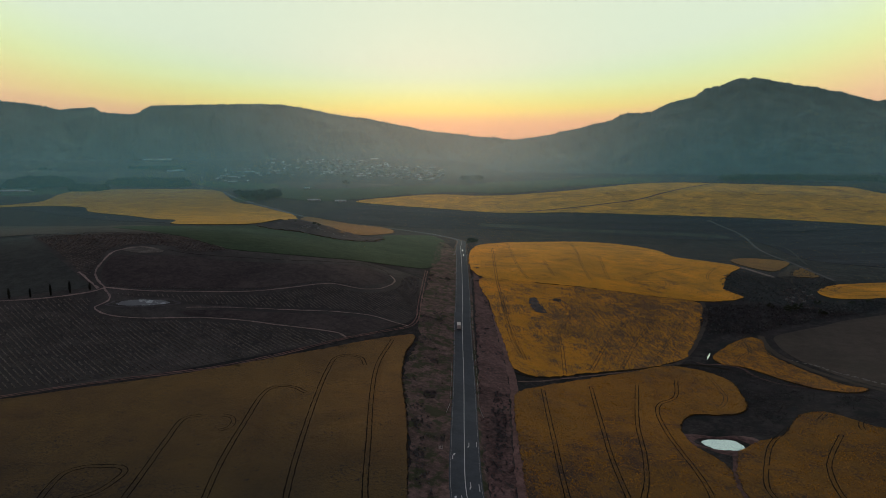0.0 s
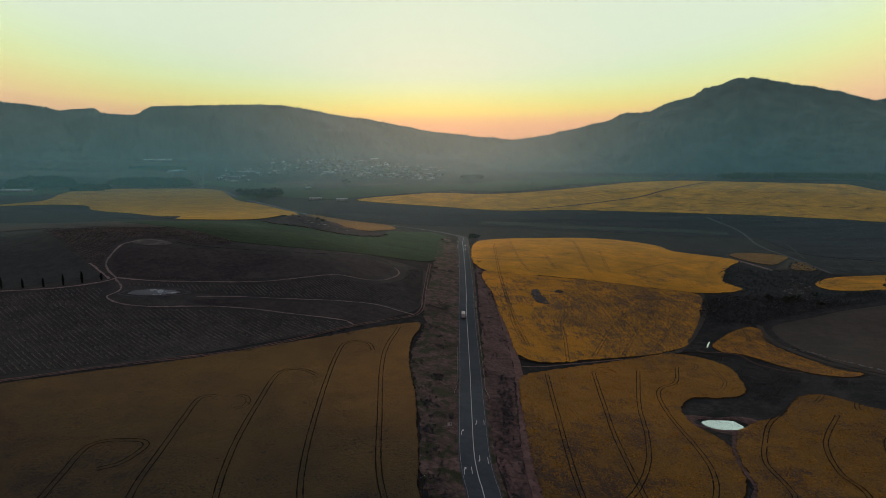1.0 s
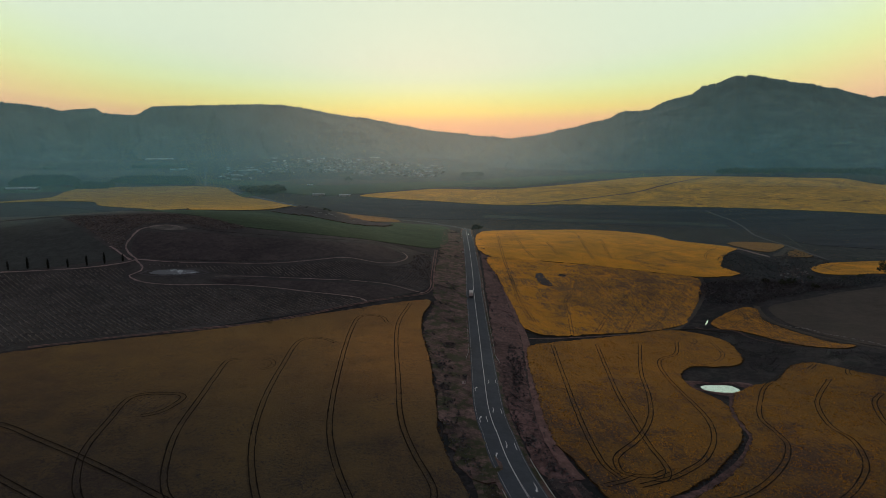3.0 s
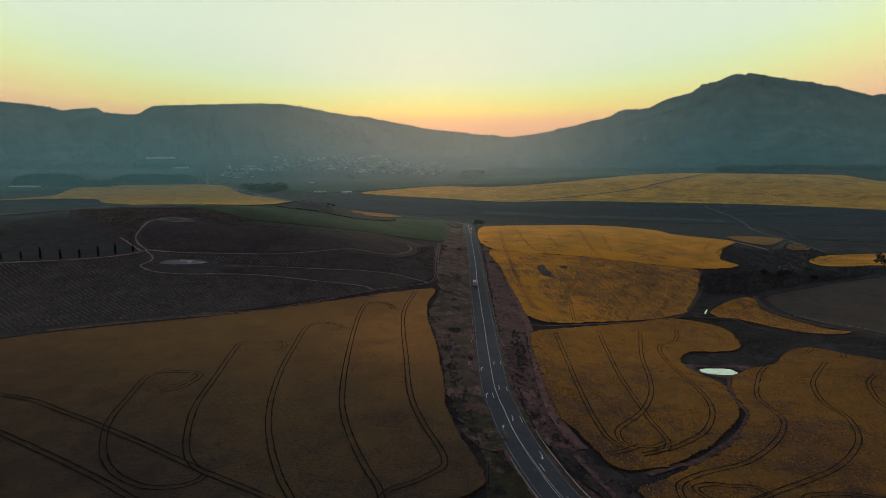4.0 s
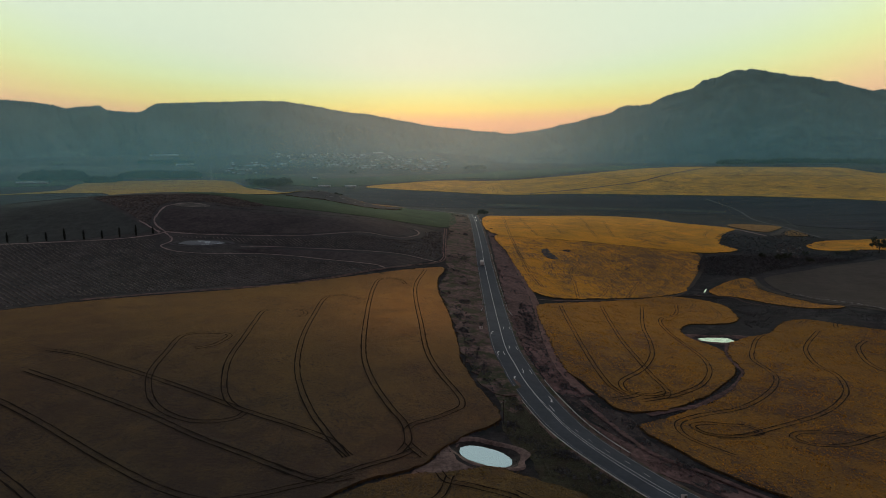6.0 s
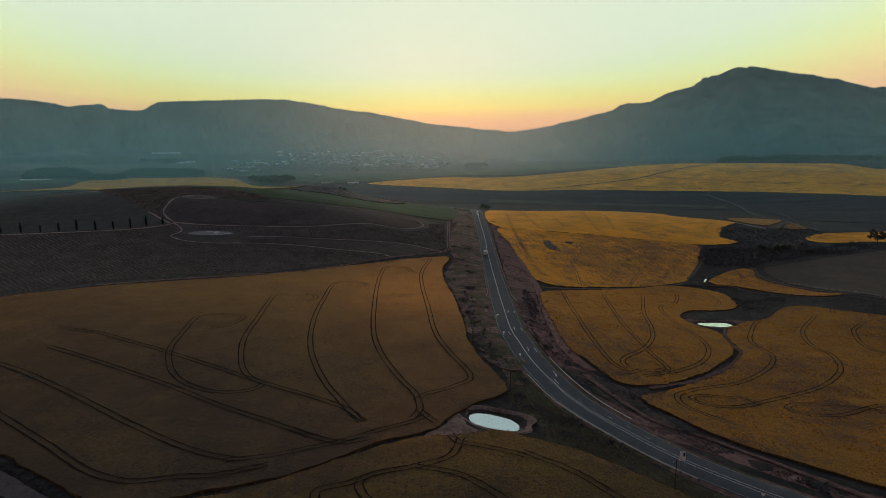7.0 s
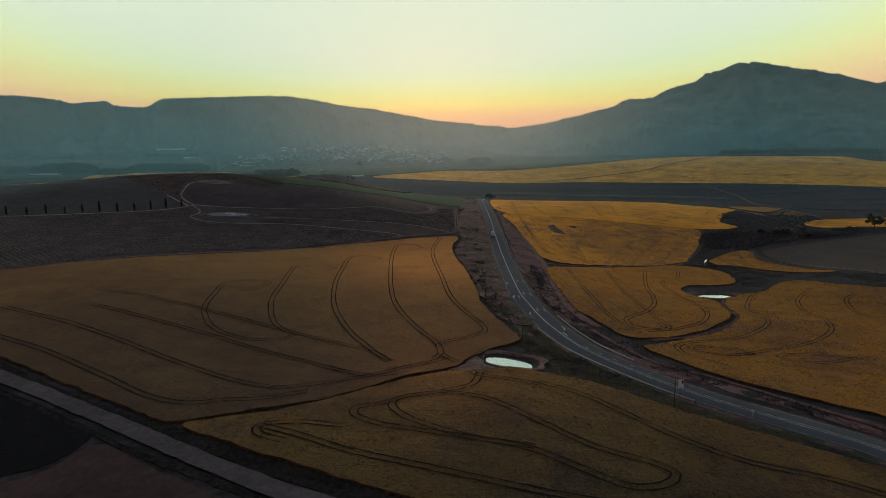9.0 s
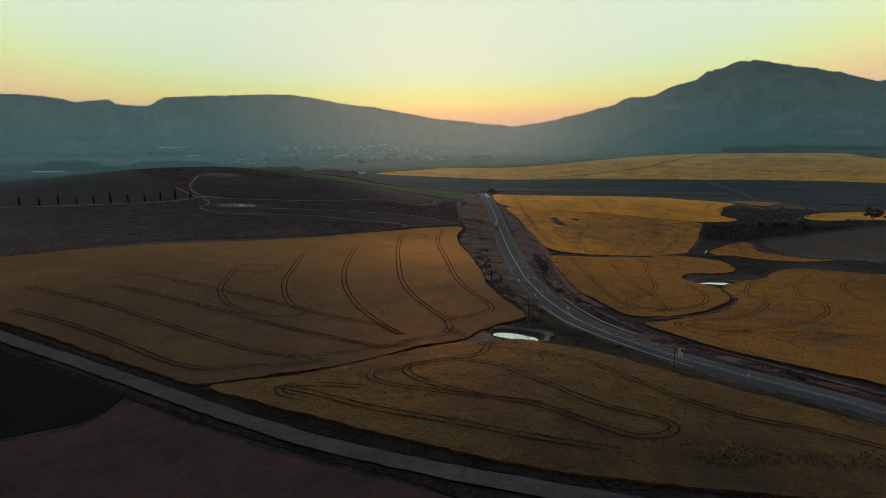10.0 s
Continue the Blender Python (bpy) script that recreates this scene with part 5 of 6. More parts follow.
def box(bm, centre, size, m=None, taper=1.0):
    """A box; taper narrows its top."""
    sx, sy, sz = (s / 2 for s in size)
    vs = []
    for z, k in ((-sz, 1.0), (sz, taper)):
        for x, y in ((-sx, -sy), (sx, -sy), (sx, sy), (-sx, sy)):
            p = Vector((x * k, y * k, z)) + Vector(centre)
            vs.append(bm.verts.new(m @ p if m else p))
    for f in ((3, 2, 1, 0), (4, 5, 6, 7), (0, 1, 5, 4), (1, 2, 6, 5), (2, 3, 7, 6), (3, 0, 4, 7)):
        bm.faces.new([vs[i] for i in f])
    return bm


def tube(bm, a, b, r1, r2, sides=8):
    """A tapered round bar from a to b, capped."""
    a, b = Vector(a), Vector(b)
    q = (b - a).to_track_quat("Z", "Y")
    rings = []
    for p, r in ((a, r1), (b, r2)):
        rings.append([bm.verts.new(p + q @ Vector((r * math.cos(t), r * math.sin(t), 0))) for t in (2 * math.pi * i / sides for i in range(sides))])
    for i in range(sides):
        j = (i + 1) % sides
        bm.faces.new((rings[0][i], rings[0][j], rings[1][j], rings[1][i]))
    bm.faces.new(rings[0][::-1])
    bm.faces.new(rings[1])
    return bm


def fresh():
    return bmesh.new()


def plain(name, colour, rough=0.6, metal=0.0, spec=0.4, grain=6.0):
    m, n = material(name)
    at = n("ShaderNodeTexCoord").outputs["Object"]
    tone = n.noise(grain, at, 4.0).outputs[0]
    shade = n.mix(tone, tuple(c * 0.75 for c in colour), tuple(min(1, c * 1.15) for c in colour))
    finish(n, shade, n.math("MULTIPLY_ADD", tone, 0.2, rough - 0.1), None, 0, 1, spec, Metallic=metal)
    return m


def leafy(name, dark, light):
    m, n = material(name)
    tone = n("ShaderNodeNewGeometry").outputs["Random Per Island"]
    at = n("ShaderNodeNewGeometry").outputs["Position"]
    colour = n.mix(n.math("MULTIPLY_ADD", n.noise(0.3, at, 3.0).outputs[0], 0.5, n.math("MULTIPLY", tone, 0.5)), dark, light)
    finish(n, colour, 0.75, None, 0, 1, 0.2)
    return m


def lamp_glass(name, colour, power):
    m, n = material(name)
    n("ShaderNodeOutputMaterial", n("ShaderNodeEmission", (*colour, 1), power).outputs[0])
    return m


m, n = material("shallows")
at = n("ShaderNodeNewGeometry").outputs["Position"]
wet = n.ramp(n.noise(0.16, at, 4.0).outputs[0], [(0.5, (0, 0, 0)), (0.6, (1, 1, 1))])
finish(n, n.mix(wet, (0.12, 0.12, 0.125), (0.5, 0.52, 0.5)), n.math("MULTIPLY_ADD", wet, -0.6, 0.7), None, 0, 1, 0.4, Metallic=n.math("MULTIPLY", wet, 0.4))
MAT["shallows"] = m
MAT.update({
    "leaf": leafy("dark_leaves", (0.025, 0.032, 0.02), (0.065, 0.078, 0.04)),
    "cypress": leafy("cypress_leaves", (0.008, 0.012, 0.009), (0.02, 0.027, 0.018)),
    "scrub": leafy("scrub", (0.044, 0.049, 0.055), (0.14, 0.138, 0.134)),
    "verge": leafy("verge_grass", (0.07, 0.072, 0.045), (0.16, 0.155, 0.09)),
    "weed": leafy("weeds", (0.015, 0.024, 0.014), (0.05, 0.066, 0.034)),
    "dry": leafy("dry_scrub", (0.085, 0.06, 0.056), (0.19, 0.13, 0.115)),
    "stalk": leafy("canola_fringe", (0.03, 0.023, 0.015), (0.15, 0.085, 0.018)),
    "bark": plain("bark", (0.06, 0.05, 0.04), 0.9),
    "wood": plain("pole_wood", (0.055, 0.045, 0.04), 0.85),
    "steel": plain("galvanised_steel", (0.5, 0.5, 0.5), 0.45, 0.7),
    "white": plain("white_panel", (0.78, 0.78, 0.75), 0.5),
    "black": MAT["black"],
    "marks": plain("sign_marks", (0.05, 0.05, 0.05), 0.5),
    "wall": plain("house_wall", (0.5, 0.47, 0.44), 0.85, grain=0.4),
    "roof_red": plain("tile_roof", (0.24, 0.15, 0.12), 0.8, grain=0.5),
    "roof_grey": plain("grey_roof", (0.32, 0.33, 0.34), 0.6, grain=0.5),
    "roof_pale": plain("pale_metal_roof", (0.66, 0.67, 0.66), 0.45, 0.0, grain=0.4),
    "car_paint": plain("white_car_paint", (0.6, 0.6, 0.6), 0.3),
    "car_dark": plain("dark_car_paint", (0.07, 0.07, 0.08), 0.3),
    "truck_box": plain("white_box_body", (0.6, 0.6, 0.58), 0.5),
    "glass": plain("dark_glass", (0.02, 0.025, 0.03), 0.1, 0.0, 0.6),
    "rubber": plain("tyre_rubber", (0.02, 0.02, 0.02), 0.9),
    "headlight": lamp_glass("headlight", (1.0, 0.95, 0.85), 9.0),
    "tail": plain("tail_lamp", (0.3, 0.02, 0.02), 0.4),
    "stone": plain("pale_rock", (0.22, 0.2, 0.19), 0.9),
})


def thing(name, x, y, turn=0.0, label="", category="", group="", lift=0.0):
    """An empty on the ground that holds a thing's parts; turn: compass degrees that its front (+y) points to."""
    ob = new(name)
    ob.matrix_basis = pose(x, y, ground_at(x, y) + lift, 0, 0, -turn)
    return tagged(ob, label, category, group)


# vineyard rows


def vine_rows(outline, heading, spacing, label, high=0.62, wide=0.8):
    """Leafless vines on trellis: one low ragged ridge a row, clipped to the block."""
    ring = spline(outline, 4.0, True)
    a = radians(heading)
    way, side = np.array([math.sin(a), math.cos(a)]), np.array([math.cos(a), -math.sin(a)])
    s, w = ring @ side, ring @ way
    verts, faces = [], []
    for o in np.arange(s.min() + spacing, s.max(), spacing):
        along = np.arange(w.min(), w.max(), 1.7)
        pts = along[:, None] * way + o * side + rng.normal(0, 0.06, (len(along), 2))
        keep = inside(pts, ring) & (rng.uniform(0, 1, len(pts)) < 0.94)
        last = None
        for p, k in zip(pts, keep):
            if not k:
                last = None
                continue
            z = ground_at(*p)
            h = high * rng.uniform(0.4, 1.3)
            at = len(verts)
            verts += [(*(p - side * wide / 2), z), (*(p - side * wide * 0.25), z + h), (*(p + side * wide * 0.25), z + h * 0.95), (*(p + side * wide / 2), z)]
            if last is not None:
                faces += [(last + i, at + i, at + i + 1, last + i + 1) for i in range(3)]
            last = at
    return tagged(mesh_object("vine_rows", verts, faces, MAT["vine"], smooth=False), label, "vineyard", "vineyard blocks", "stuff")


vine_rows(VINES_SOUTH, 131, 2.6, "rows of bare dark vines on grey soil")
vine_rows(VINES_NORTH, 139, 2.6, "rows of bare dark vines on the hillside")
vine_rows(VINES_WEST, 118, 2.3, "rows of bare vines on the hilltop")


# scrub, grass and crop fringe


ROAD_SPINE = spline(ROAD, 5.0)
ROAD_SPINE = ROAD_SPINE[ROAD_SPINE[:, 1] < 900]


def in_ring(outline, count, step=4.0, clump=0.0):
    ring = spline(outline, step, True)
    lo, hi = ring.min(0), ring.max(0)
    pts = rng.uniform(lo, hi, (count * 6, 2))
    if clump:
        hubs = rng.uniform(lo, hi, (max(4, count // 8), 2))
        pts = hubs[rng.integers(0, len(hubs), count * 6)] + rng.normal(0, clump, (count * 6, 2))
    pts = pts[inside(pts, ring)]
    clear = np.ones(len(pts), bool)
    for q in ROAD_SPINE:
        clear &= np.hypot(pts[:, 0] - q[0], pts[:, 1] - q[1]) > 8.0
    return pts[clear][:count]


def tufts(name, pts, low, high, mat, label, category="scrub", leaves=9, group="", base=0.0):
    """Low plants, each a dome of small leaf blades, joined."""
    verts, faces = [], []
    for x, y in pts:
        z, size = ground_at(x, y) + base, rng.uniform(low, high)
        wide = size * rng.uniform(0.8, 1.5)
        for _ in range(leaves):
            a, e = rng.uniform(0, 6.283), rng.uniform(0.05, 1.0)
            c = np.array([x + math.cos(a) * wide * 0.5 * (1 - e * 0.6), y + math.sin(a) * wide * 0.5 * (1 - e * 0.6), z + size * e * 0.85])
            u, v = rng.normal(0, 1, 3), rng.normal(0, 1, 3)
            u, v = u / np.linalg.norm(u) * size * 0.33, v / np.linalg.norm(v) * size * 0.33
            at = len(verts)
            verts += [c - u, c + v, c + u, c - v * 0.7]
            faces.append((at, at + 1, at + 2, at + 3))
    return tagged(mesh_object(name, verts, faces, MAT[mat], smooth=False), label, category, group, "stuff")


tufts("scrub", in_ring(CREEK, 900, clump=5.0), 0.8, 2.6, "scrub", "dense dark scrub filling the creek", leaves=11)
tufts("scrub", in_ring(CREEK, 1100), 0.4, 1.1, "scrub", "low dark brush in the creek", leaves=8)
tufts("scrub", in_ring(VALLEY, 1500, clump=7.0), 0.5, 1.9, "scrub", "dark bushes over the valley floor", leaves=9)
tufts("scrub", in_ring(VALLEY, 700), 0.3, 0.9, "dry", "dry grey-brown brush in the valley", leaves=8)
tufts("scrub", in_ring(BUSH_LINE, 330), 0.3, 1.2, "scrub", "line of dark bushes above the dirt track", leaves=12)
tufts("scrub", in_ring(BUSH_WEST, 200), 0.3, 1.1, "scrub", "dark bushes along the verge ditch", leaves=12)
tufts("scrub", in_ring(CREEK_LOW, 1300, clump=3.0), 0.3, 1.0, "scrub", "low dark scrub along the creek bed", leaves=8)
tufts("scrub", in_ring(CREEK_ROCKS, 160), 0.6, 1.6, "dry", "dry grey scrub by the creek", leaves=8)
tufts("scrub", in_ring(VERGE_WEST, 900, clump=2.5), 0.2, 0.6, "verge", "rough dark grass on the road verge", leaves=8)
tufts("scrub", in_ring(VERGE_WEST, 260, clump=2.2), 0.4, 1.4, "scrub", "dark bushes on the road verge", leaves=12)
tufts("scrub", in_ring(VERGE_EAST, 500, clump=2.2), 0.25, 0.7, "dry", "dry reddish scrub beside the dirt track", leaves=8)
tufts("scrub", in_ring(VERGE_EAST, 160, clump=2.0), 0.4, 1.3, "scrub", "dark bushes beside the dirt track", leaves=12)
tufts("scrub", in_ring(VERGE_TAIL, 1800), 0.12, 0.4, "verge", "rough grass along the tar road", leaves=8)
tufts("scrub", in_ring(VERGE_POND, 2400), 0.12, 0.4, "verge", "tall rough grass below the road bend", leaves=8)
tufts("scrub", in_ring(VERGE_POND, 150, clump=1.5), 0.4, 1.1, "scrub", "dark bushes below the road bend", leaves=12)
for near, far, count, label in ((-7.0, -2.0, 420, "dark low bushes at the foot of the slope"), (-2.0, -1.2, 120, "weeds beside the vineyard track")):
    spots = np.array(beside(FARM_TRACK_D4, 0.5 * (near + far)))
    spots = spots[rng.integers(0, len(spots), count)] + rng.uniform(-1, 1, (count, 2)) * (2.0, 0.5 * (far - near))
    tufts("scrub", spots, 0.25, 0.8, "scrub", label, leaves=8)
DITCH = np.repeat(spline(TRENCH, 1.0), 3, 0)
tufts("scrub", DITCH + rng.normal(0, 1.6, DITCH.shape), 0.2, 0.8, "scrub", "dark weeds along the dry ditch", leaves=8)
tufts("scrub", in_ring(VERGE_LINK, 900), 0.15, 0.5, "verge", "rough grass between canola and road", leaves=8)
tufts("scrub", in_ring(VERGE_SWEEP, 1500), 0.15, 0.6, "dry", "dry red-brown scrub along the cutting", leaves=8)
tufts("scrub", in_ring(VERGE_SWEEP, 330), 0.3, 1.0, "scrub", "dark bushes along the cutting", leaves=12)
tufts("scrub", in_ring(VERGE_BEND, 900, clump=2.0), 0.2, 0.6, "dry", "dry red-brown scrub on the cutting", leaves=8)
tufts("scrub", in_ring(VERGE_BEND, 260, clump=1.6), 0.4, 1.2, "scrub", "dark bushes on the cutting", leaves=12)
tufts("scrub", in_ring(VERGE_LINK, 200, clump=1.6), 0.4, 1.2, "scrub", "dark bushes between canola and road", leaves=12)
tufts("scrub", in_ring(GRAVEL_VERGE, 1800), 0.15, 0.5, "weed", "dark grass strip along the gravel road", leaves=7)
tufts("scrub", in_ring(GRAVEL_SOUTH, 900), 0.15, 0.5, "weed", "dark weedy strip below the gravel road", leaves=7)
POND_EDGE = [(-5 + 14 * math.cos(a) + rng.normal(0, 1.6), 101 + 9.5 * math.sin(a) + rng.normal(0, 1.2)) for a in rng.uniform(-0.6, 1.2, 260)]
tufts("scrub", POND_EDGE, 0.2, 0.6, "scrub", "dark reeds on the bank of the pond", leaves=8)
for outline in (BARE_A, BARE_B):
    tufts("scrub", in_ring(outline, 40), 0.3, 1.0, "scrub", "dark brush on the stony patch", leaves=9, base=0.75)
tufts("weeds", in_ring(WEEDS, 300, clump=4.5), 0.2, 0.5, "weed", "patch of green weeds in the canola", "weeds", 8, base=0.7)


def fringe(outline, step, label):
    """The ragged edge of a canola stand: single plants leaning out of it."""
    ring = spline(outline, step, True)
    pts = np.repeat(ring, 2, 0) + rng.normal(0, 0.45, (len(ring) * 2, 2))
    return tufts("canola_fringe", pts, 0.35, 0.8, "stalk", label, "crop edge", 7)


fringe(CANOLA_POND, 1.0, "ragged edge of golden canola plants")
fringe(CANOLA_SOUTH, 1.0, "ragged edge of dull canola plants")
fringe(CANOLA_NORTH, 1.2, "ragged edge of amber canola plants")
fringe(CANOLA_BEND, 1.2, "ragged edge of golden canola by the road")
fringe(CANOLA_SPIT, 1.4, "ragged edge of a narrow canola field")

# standing canola: flower heads above the leaf


def petals(name, flower, leaf, share):
    """Flower heads and stalks lit through by the low sky; share: how many blades are stalk and leaf."""
    m, n = material(name)
    pick = n("ShaderNodeNewGeometry").outputs["Random Per Island"]
    colour = n.ramp(pick, [(0.0, leaf), (share, tuple((2 * a + b) / 3 for a, b in zip(leaf, flower))), (share + 0.05, tuple(c * 0.6 for c in flower)), (1.0, tuple(min(1.0, c * 1.3) for c in flower))])
    front, back = n("ShaderNodeBsdfDiffuse", colour), n("ShaderNodeBsdfTranslucent", colour)
    n("ShaderNodeOutputMaterial", n("ShaderNodeMixShader", 0.55, front.outputs[0], back.outputs[0]).outputs[0])
    return m


RUT_CELLS = set()
for line in TRACK_LINES:
    mid = spline(line, 0.4)
    way = np.gradient(mid, axis=0)
    way /= np.maximum(np.hypot(way[:, 0], way[:, 1])[:, None], 1e-6)
    for off in (-1.25, -0.95, -0.65, 0.65, 0.95, 1.25):
        RUT_CELLS.update(map(tuple, np.floor((mid + np.stack([way[:, 1], -way[:, 0]], 1) * off) * 2).astype(int)))


def plants(outline, each, mat, label, low=0.05, high=0.2):
    """Canola plants over a field, one to so many square metres, thinning out in patches and left out of the wheel ruts."""
    ring = spline(outline, 4.0, True)
    lo, hi = ring.min(0), ring.max(0)
    pts = rng.uniform(lo, hi, (int((hi - lo).prod() / each), 2))
    pts = pts[inside(pts, ring)]
    stand = np.array([noise.noise(Vector((x * 0.09, y * 0.09, 1.0))) + 0.3 * noise.noise(Vector((x * 0.5, y * 0.5, 4.0))) for x, y in pts])
    cells = np.floor(pts * 2).astype(int)
    free = np.array([(a, b) not in RUT_CELLS for a, b in cells])
    pts = pts[(stand > rng.uniform(-0.9, 0.5, len(pts))) & free]
    count = len(pts)
    base = np.column_stack([pts, land(pts[:, 0], pts[:, 1]) + CROP - 0.15])
    quads = []
    for k in range(3):
        turn = rng.uniform(0, math.pi, count)
        u = np.stack([np.cos(turn), np.sin(turn), np.zeros(count)], 1) * rng.uniform(0.08, 0.2, count)[:, None]
        up = np.stack([rng.normal(0, 0.12, count), rng.normal(0, 0.12, count), rng.uniform(low, high, count) + 0.15], 1)
        at = base + np.column_stack([rng.normal(0, 0.2, (count, 2)), np.zeros(count)])
        quads.append(np.stack([at - u * 0.6, at + u * 0.6, at + u + up, at - u + up], 1))
    verts = np.concatenate(quads).reshape(-1, 3)
    me = bpy.data.meshes.new("canola_plants")
    me.vertices.add(len(verts))
    me.vertices.foreach_set("co", verts.ravel())
    me.loops.add(len(verts))
    me.loops.foreach_set("vertex_index", np.arange(len(verts), dtype=np.int32))
    me.polygons.add(len(verts) // 4)
    me.polygons.foreach_set("loop_start", np.arange(0, len(verts), 4, dtype=np.int32))
    me.update(calc_edges=True)
    me.materials.append(mat)
    return tagged(new("canola_plants", me), label, "crop plants", kind="stuff")


GOLD = petals("golden_heads", (0.62, 0.30, 0.05), (0.05, 0.042, 0.03), 0.18)
AMBER = petals("amber_heads", (0.23, 0.155, 0.055), (0.06, 0.05, 0.038), 0.08)
YELLOW = petals("yellow_heads", (1.0, 0.47, 0.035), (0.07, 0.06, 0.045), 0.15)
plants(CANOLA_POND, 0.9, GOLD, "golden canola flower heads round the farm pond")
plants(CANOLA_BEND, 0.9, GOLD, "golden canola flower heads beside the road bend")
plants(CANOLA_SPIT, 1.2, GOLD, "golden canola flower heads along the creek")
plants(CANOLA_PATCHY, 3.0, YELLOW, "thin golden canola flower heads")
plants(CANOLA_SOUTH, 1.3, AMBER, "dull amber canola heads above the gravel road", 0.03, 0.13)

# ponds


def make_pond(pit, below, label, bank_mat, reach=1.9, water="water", spread=1.5):
    """A dug farm pond: a sheet of water low in its pit, and the trodden earth round it."""
    x, y, long, wide, heading, deep = pit
    base = thing("farm_pond", x, y, 0, label, "pond")
    base.matrix_basis = Matrix.Translation((x, y, 0))
    a = radians(heading)
    way, side = np.array([math.sin(a), math.cos(a)]), np.array([math.cos(a), -math.sin(a)])
    level = ground_at(x, y) + deep - below
    bm = fresh()
    bm.faces.new([bm.verts.new((*(way * long * spread * math.cos(t) + side * wide * spread * math.sin(t)), level)) for t in np.arange(0, 6.28, 0.13)])
    part("water", bm, MAT[water], base, "still water mirroring the pale sky")
    verts = [(0.0, 0.0, ground_at(x, y) + 0.12)]
    turns = np.arange(0, 2 * math.pi - 1e-3, 2 * math.pi / 72)
    rings = np.arange(0.15, reach + 0.01, 0.1)
    for k in rings:
        for t in turns:
            q = k * (1 + (0.12 * math.sin(3 * t + x) + 0.08 * math.sin(5 * t)) * max(0, k - 0.6))
            p = way * long * q * math.cos(t) + side * wide * q * math.sin(t)
            heap = 0.5 * math.exp(-((k - 1.45) / 0.2) ** 2) * (0.5 - 0.5 * math.sin(t - 0.5))
            verts.append((*p, ground_at(x + p[0], y + p[1]) + 0.12 + heap + 0.05 * rng.normal() - (0.2 if k > reach - 0.05 else 0)))
    n = len(turns)
    faces = [(0, 1 + i, 1 + (i + 1) % n) for i in range(n)]
    faces += [(1 + r * n + i, 1 + (r + 1) * n + i, 1 + (r + 1) * n + (i + 1) % n, 1 + r * n + (i + 1) % n) for r in range(len(rings) - 1) for i in range(n)]
    cut = 1 + n * 7 if spread < 1.2 else 1 + n * 11
    for piece, look, some in (("bank", bank_mat, [f for f in faces if max(f) >= cut]), ("bowl", "mud", [f for f in faces if max(f) < cut])):
        used = sorted({v for f in some for v in f})
        index = {v: k for k, v in enumerate(used)}
        ob = mesh_object(piece, [verts[v] for v in used], [tuple(index[v] for v in f) for f in some], MAT[look], base)
        ob["label"] = "trodden earth bank" if piece == "bank" else "dark wet mud"
    return base


make_pond(PITS[0], 1.45, "oval farm pond with a reddish earth bank", "bank_soil", 1.45)
make_pond(PITS[1], 1.0, "small farm pond with pale water between canola fields", "red_soil")


def make_shallow(x, y, long, wide, heading, label):
    """A half-dry reservoir: a pale rim, drying mud and shallow water lying over the ground."""
    base = thing("reservoir", x, y, 0, label, "reservoir")
    base.matrix_basis = Matrix.Translation((x, y, 0))
    a = radians(heading)
    way, side = np.array([math.sin(a), math.cos(a)]), np.array([math.cos(a), -math.sin(a)])
    turns = np.arange(0, 2 * math.pi - 1e-3, 2 * math.pi / 60)
    for name, reach, lift, mat, note in (("bank", 1.14, 0.14, "gravel", "pale dry rim"), ("bed", 1.02, 0.22, "mud", "dark drying mud"), ("water", 0.86, 0.28, "shallows", "shallow water with bright patches")):
        verts = [(0.0, 0.0, ground_at(x, y) + lift)]
        ks = np.linspace(0.2, 1.0, 6)
        for k in ks:
            for t in turns:
                q = reach * k * (1 + 0.05 * math.sin(3 * t + 1) + 0.04 * math.sin(7 * t))
                p = way * long * q * math.cos(t) + side * wide * q * math.sin(t)
                verts.append((*p, ground_at(x + p[0], y + p[1]) + (lift if k < 0.99 else lift - 0.1)))
        c = len(turns)
        faces = [(0, 1 + (i + 1) % c, 1 + i) for i in range(c)]
        faces += [(1 + r * c + i, 1 + r * c + (i + 1) % c, 1 + (r + 1) * c + (i + 1) % c, 1 + (r + 1) * c + i) for r in range(len(ks) - 1) for i in range(c)]
        mesh_object(name, verts, faces, MAT[mat], base)["label"] = note
    return base


make_shallow(-195.7, 374.2, 19.5, 5.4, 76, "shallow half-dry reservoir on the vineyard hill")


def make_puddle(x, y, long, wide, heading, label):
    """A pool left in the creek bed."""
    base = thing("creek_pool", x, y, heading, label, "pool")
    bm = fresh()
    bm.faces.new([bm.verts.new((wide * math.cos(t) * (1 + 0.2 * math.sin(2 * t)), long * math.sin(t), 0.12)) for t in np.arange(0, 6.28, 0.3)])
    part("water", bm, MAT["water"], base)
    bm = fresh()
    outer = [bm.verts.new((1.5 * wide * math.cos(t), 1.2 * long * math.sin(t), -0.1)) for t in np.arange(0, 6.28, 0.3)]
    rim = [bm.verts.new((1.15 * wide * math.cos(t), 1.08 * long * math.sin(t), 0.2)) for t in np.arange(0, 6.28, 0.3)]
    low = [bm.verts.new((0.9 * wide * math.cos(t), 0.93 * long * math.sin(t), 0.05)) for t in np.arange(0, 6.28, 0.3)]
    for a, b in ((outer, rim), (rim, low)):
        for i in range(len(a)):
            bm.faces.new([a[i], a[(i + 1) % len(a)], b[(i + 1) % len(a)], b[i]])
    part("rim", bm, MAT["slope"], base, "muddy rim")


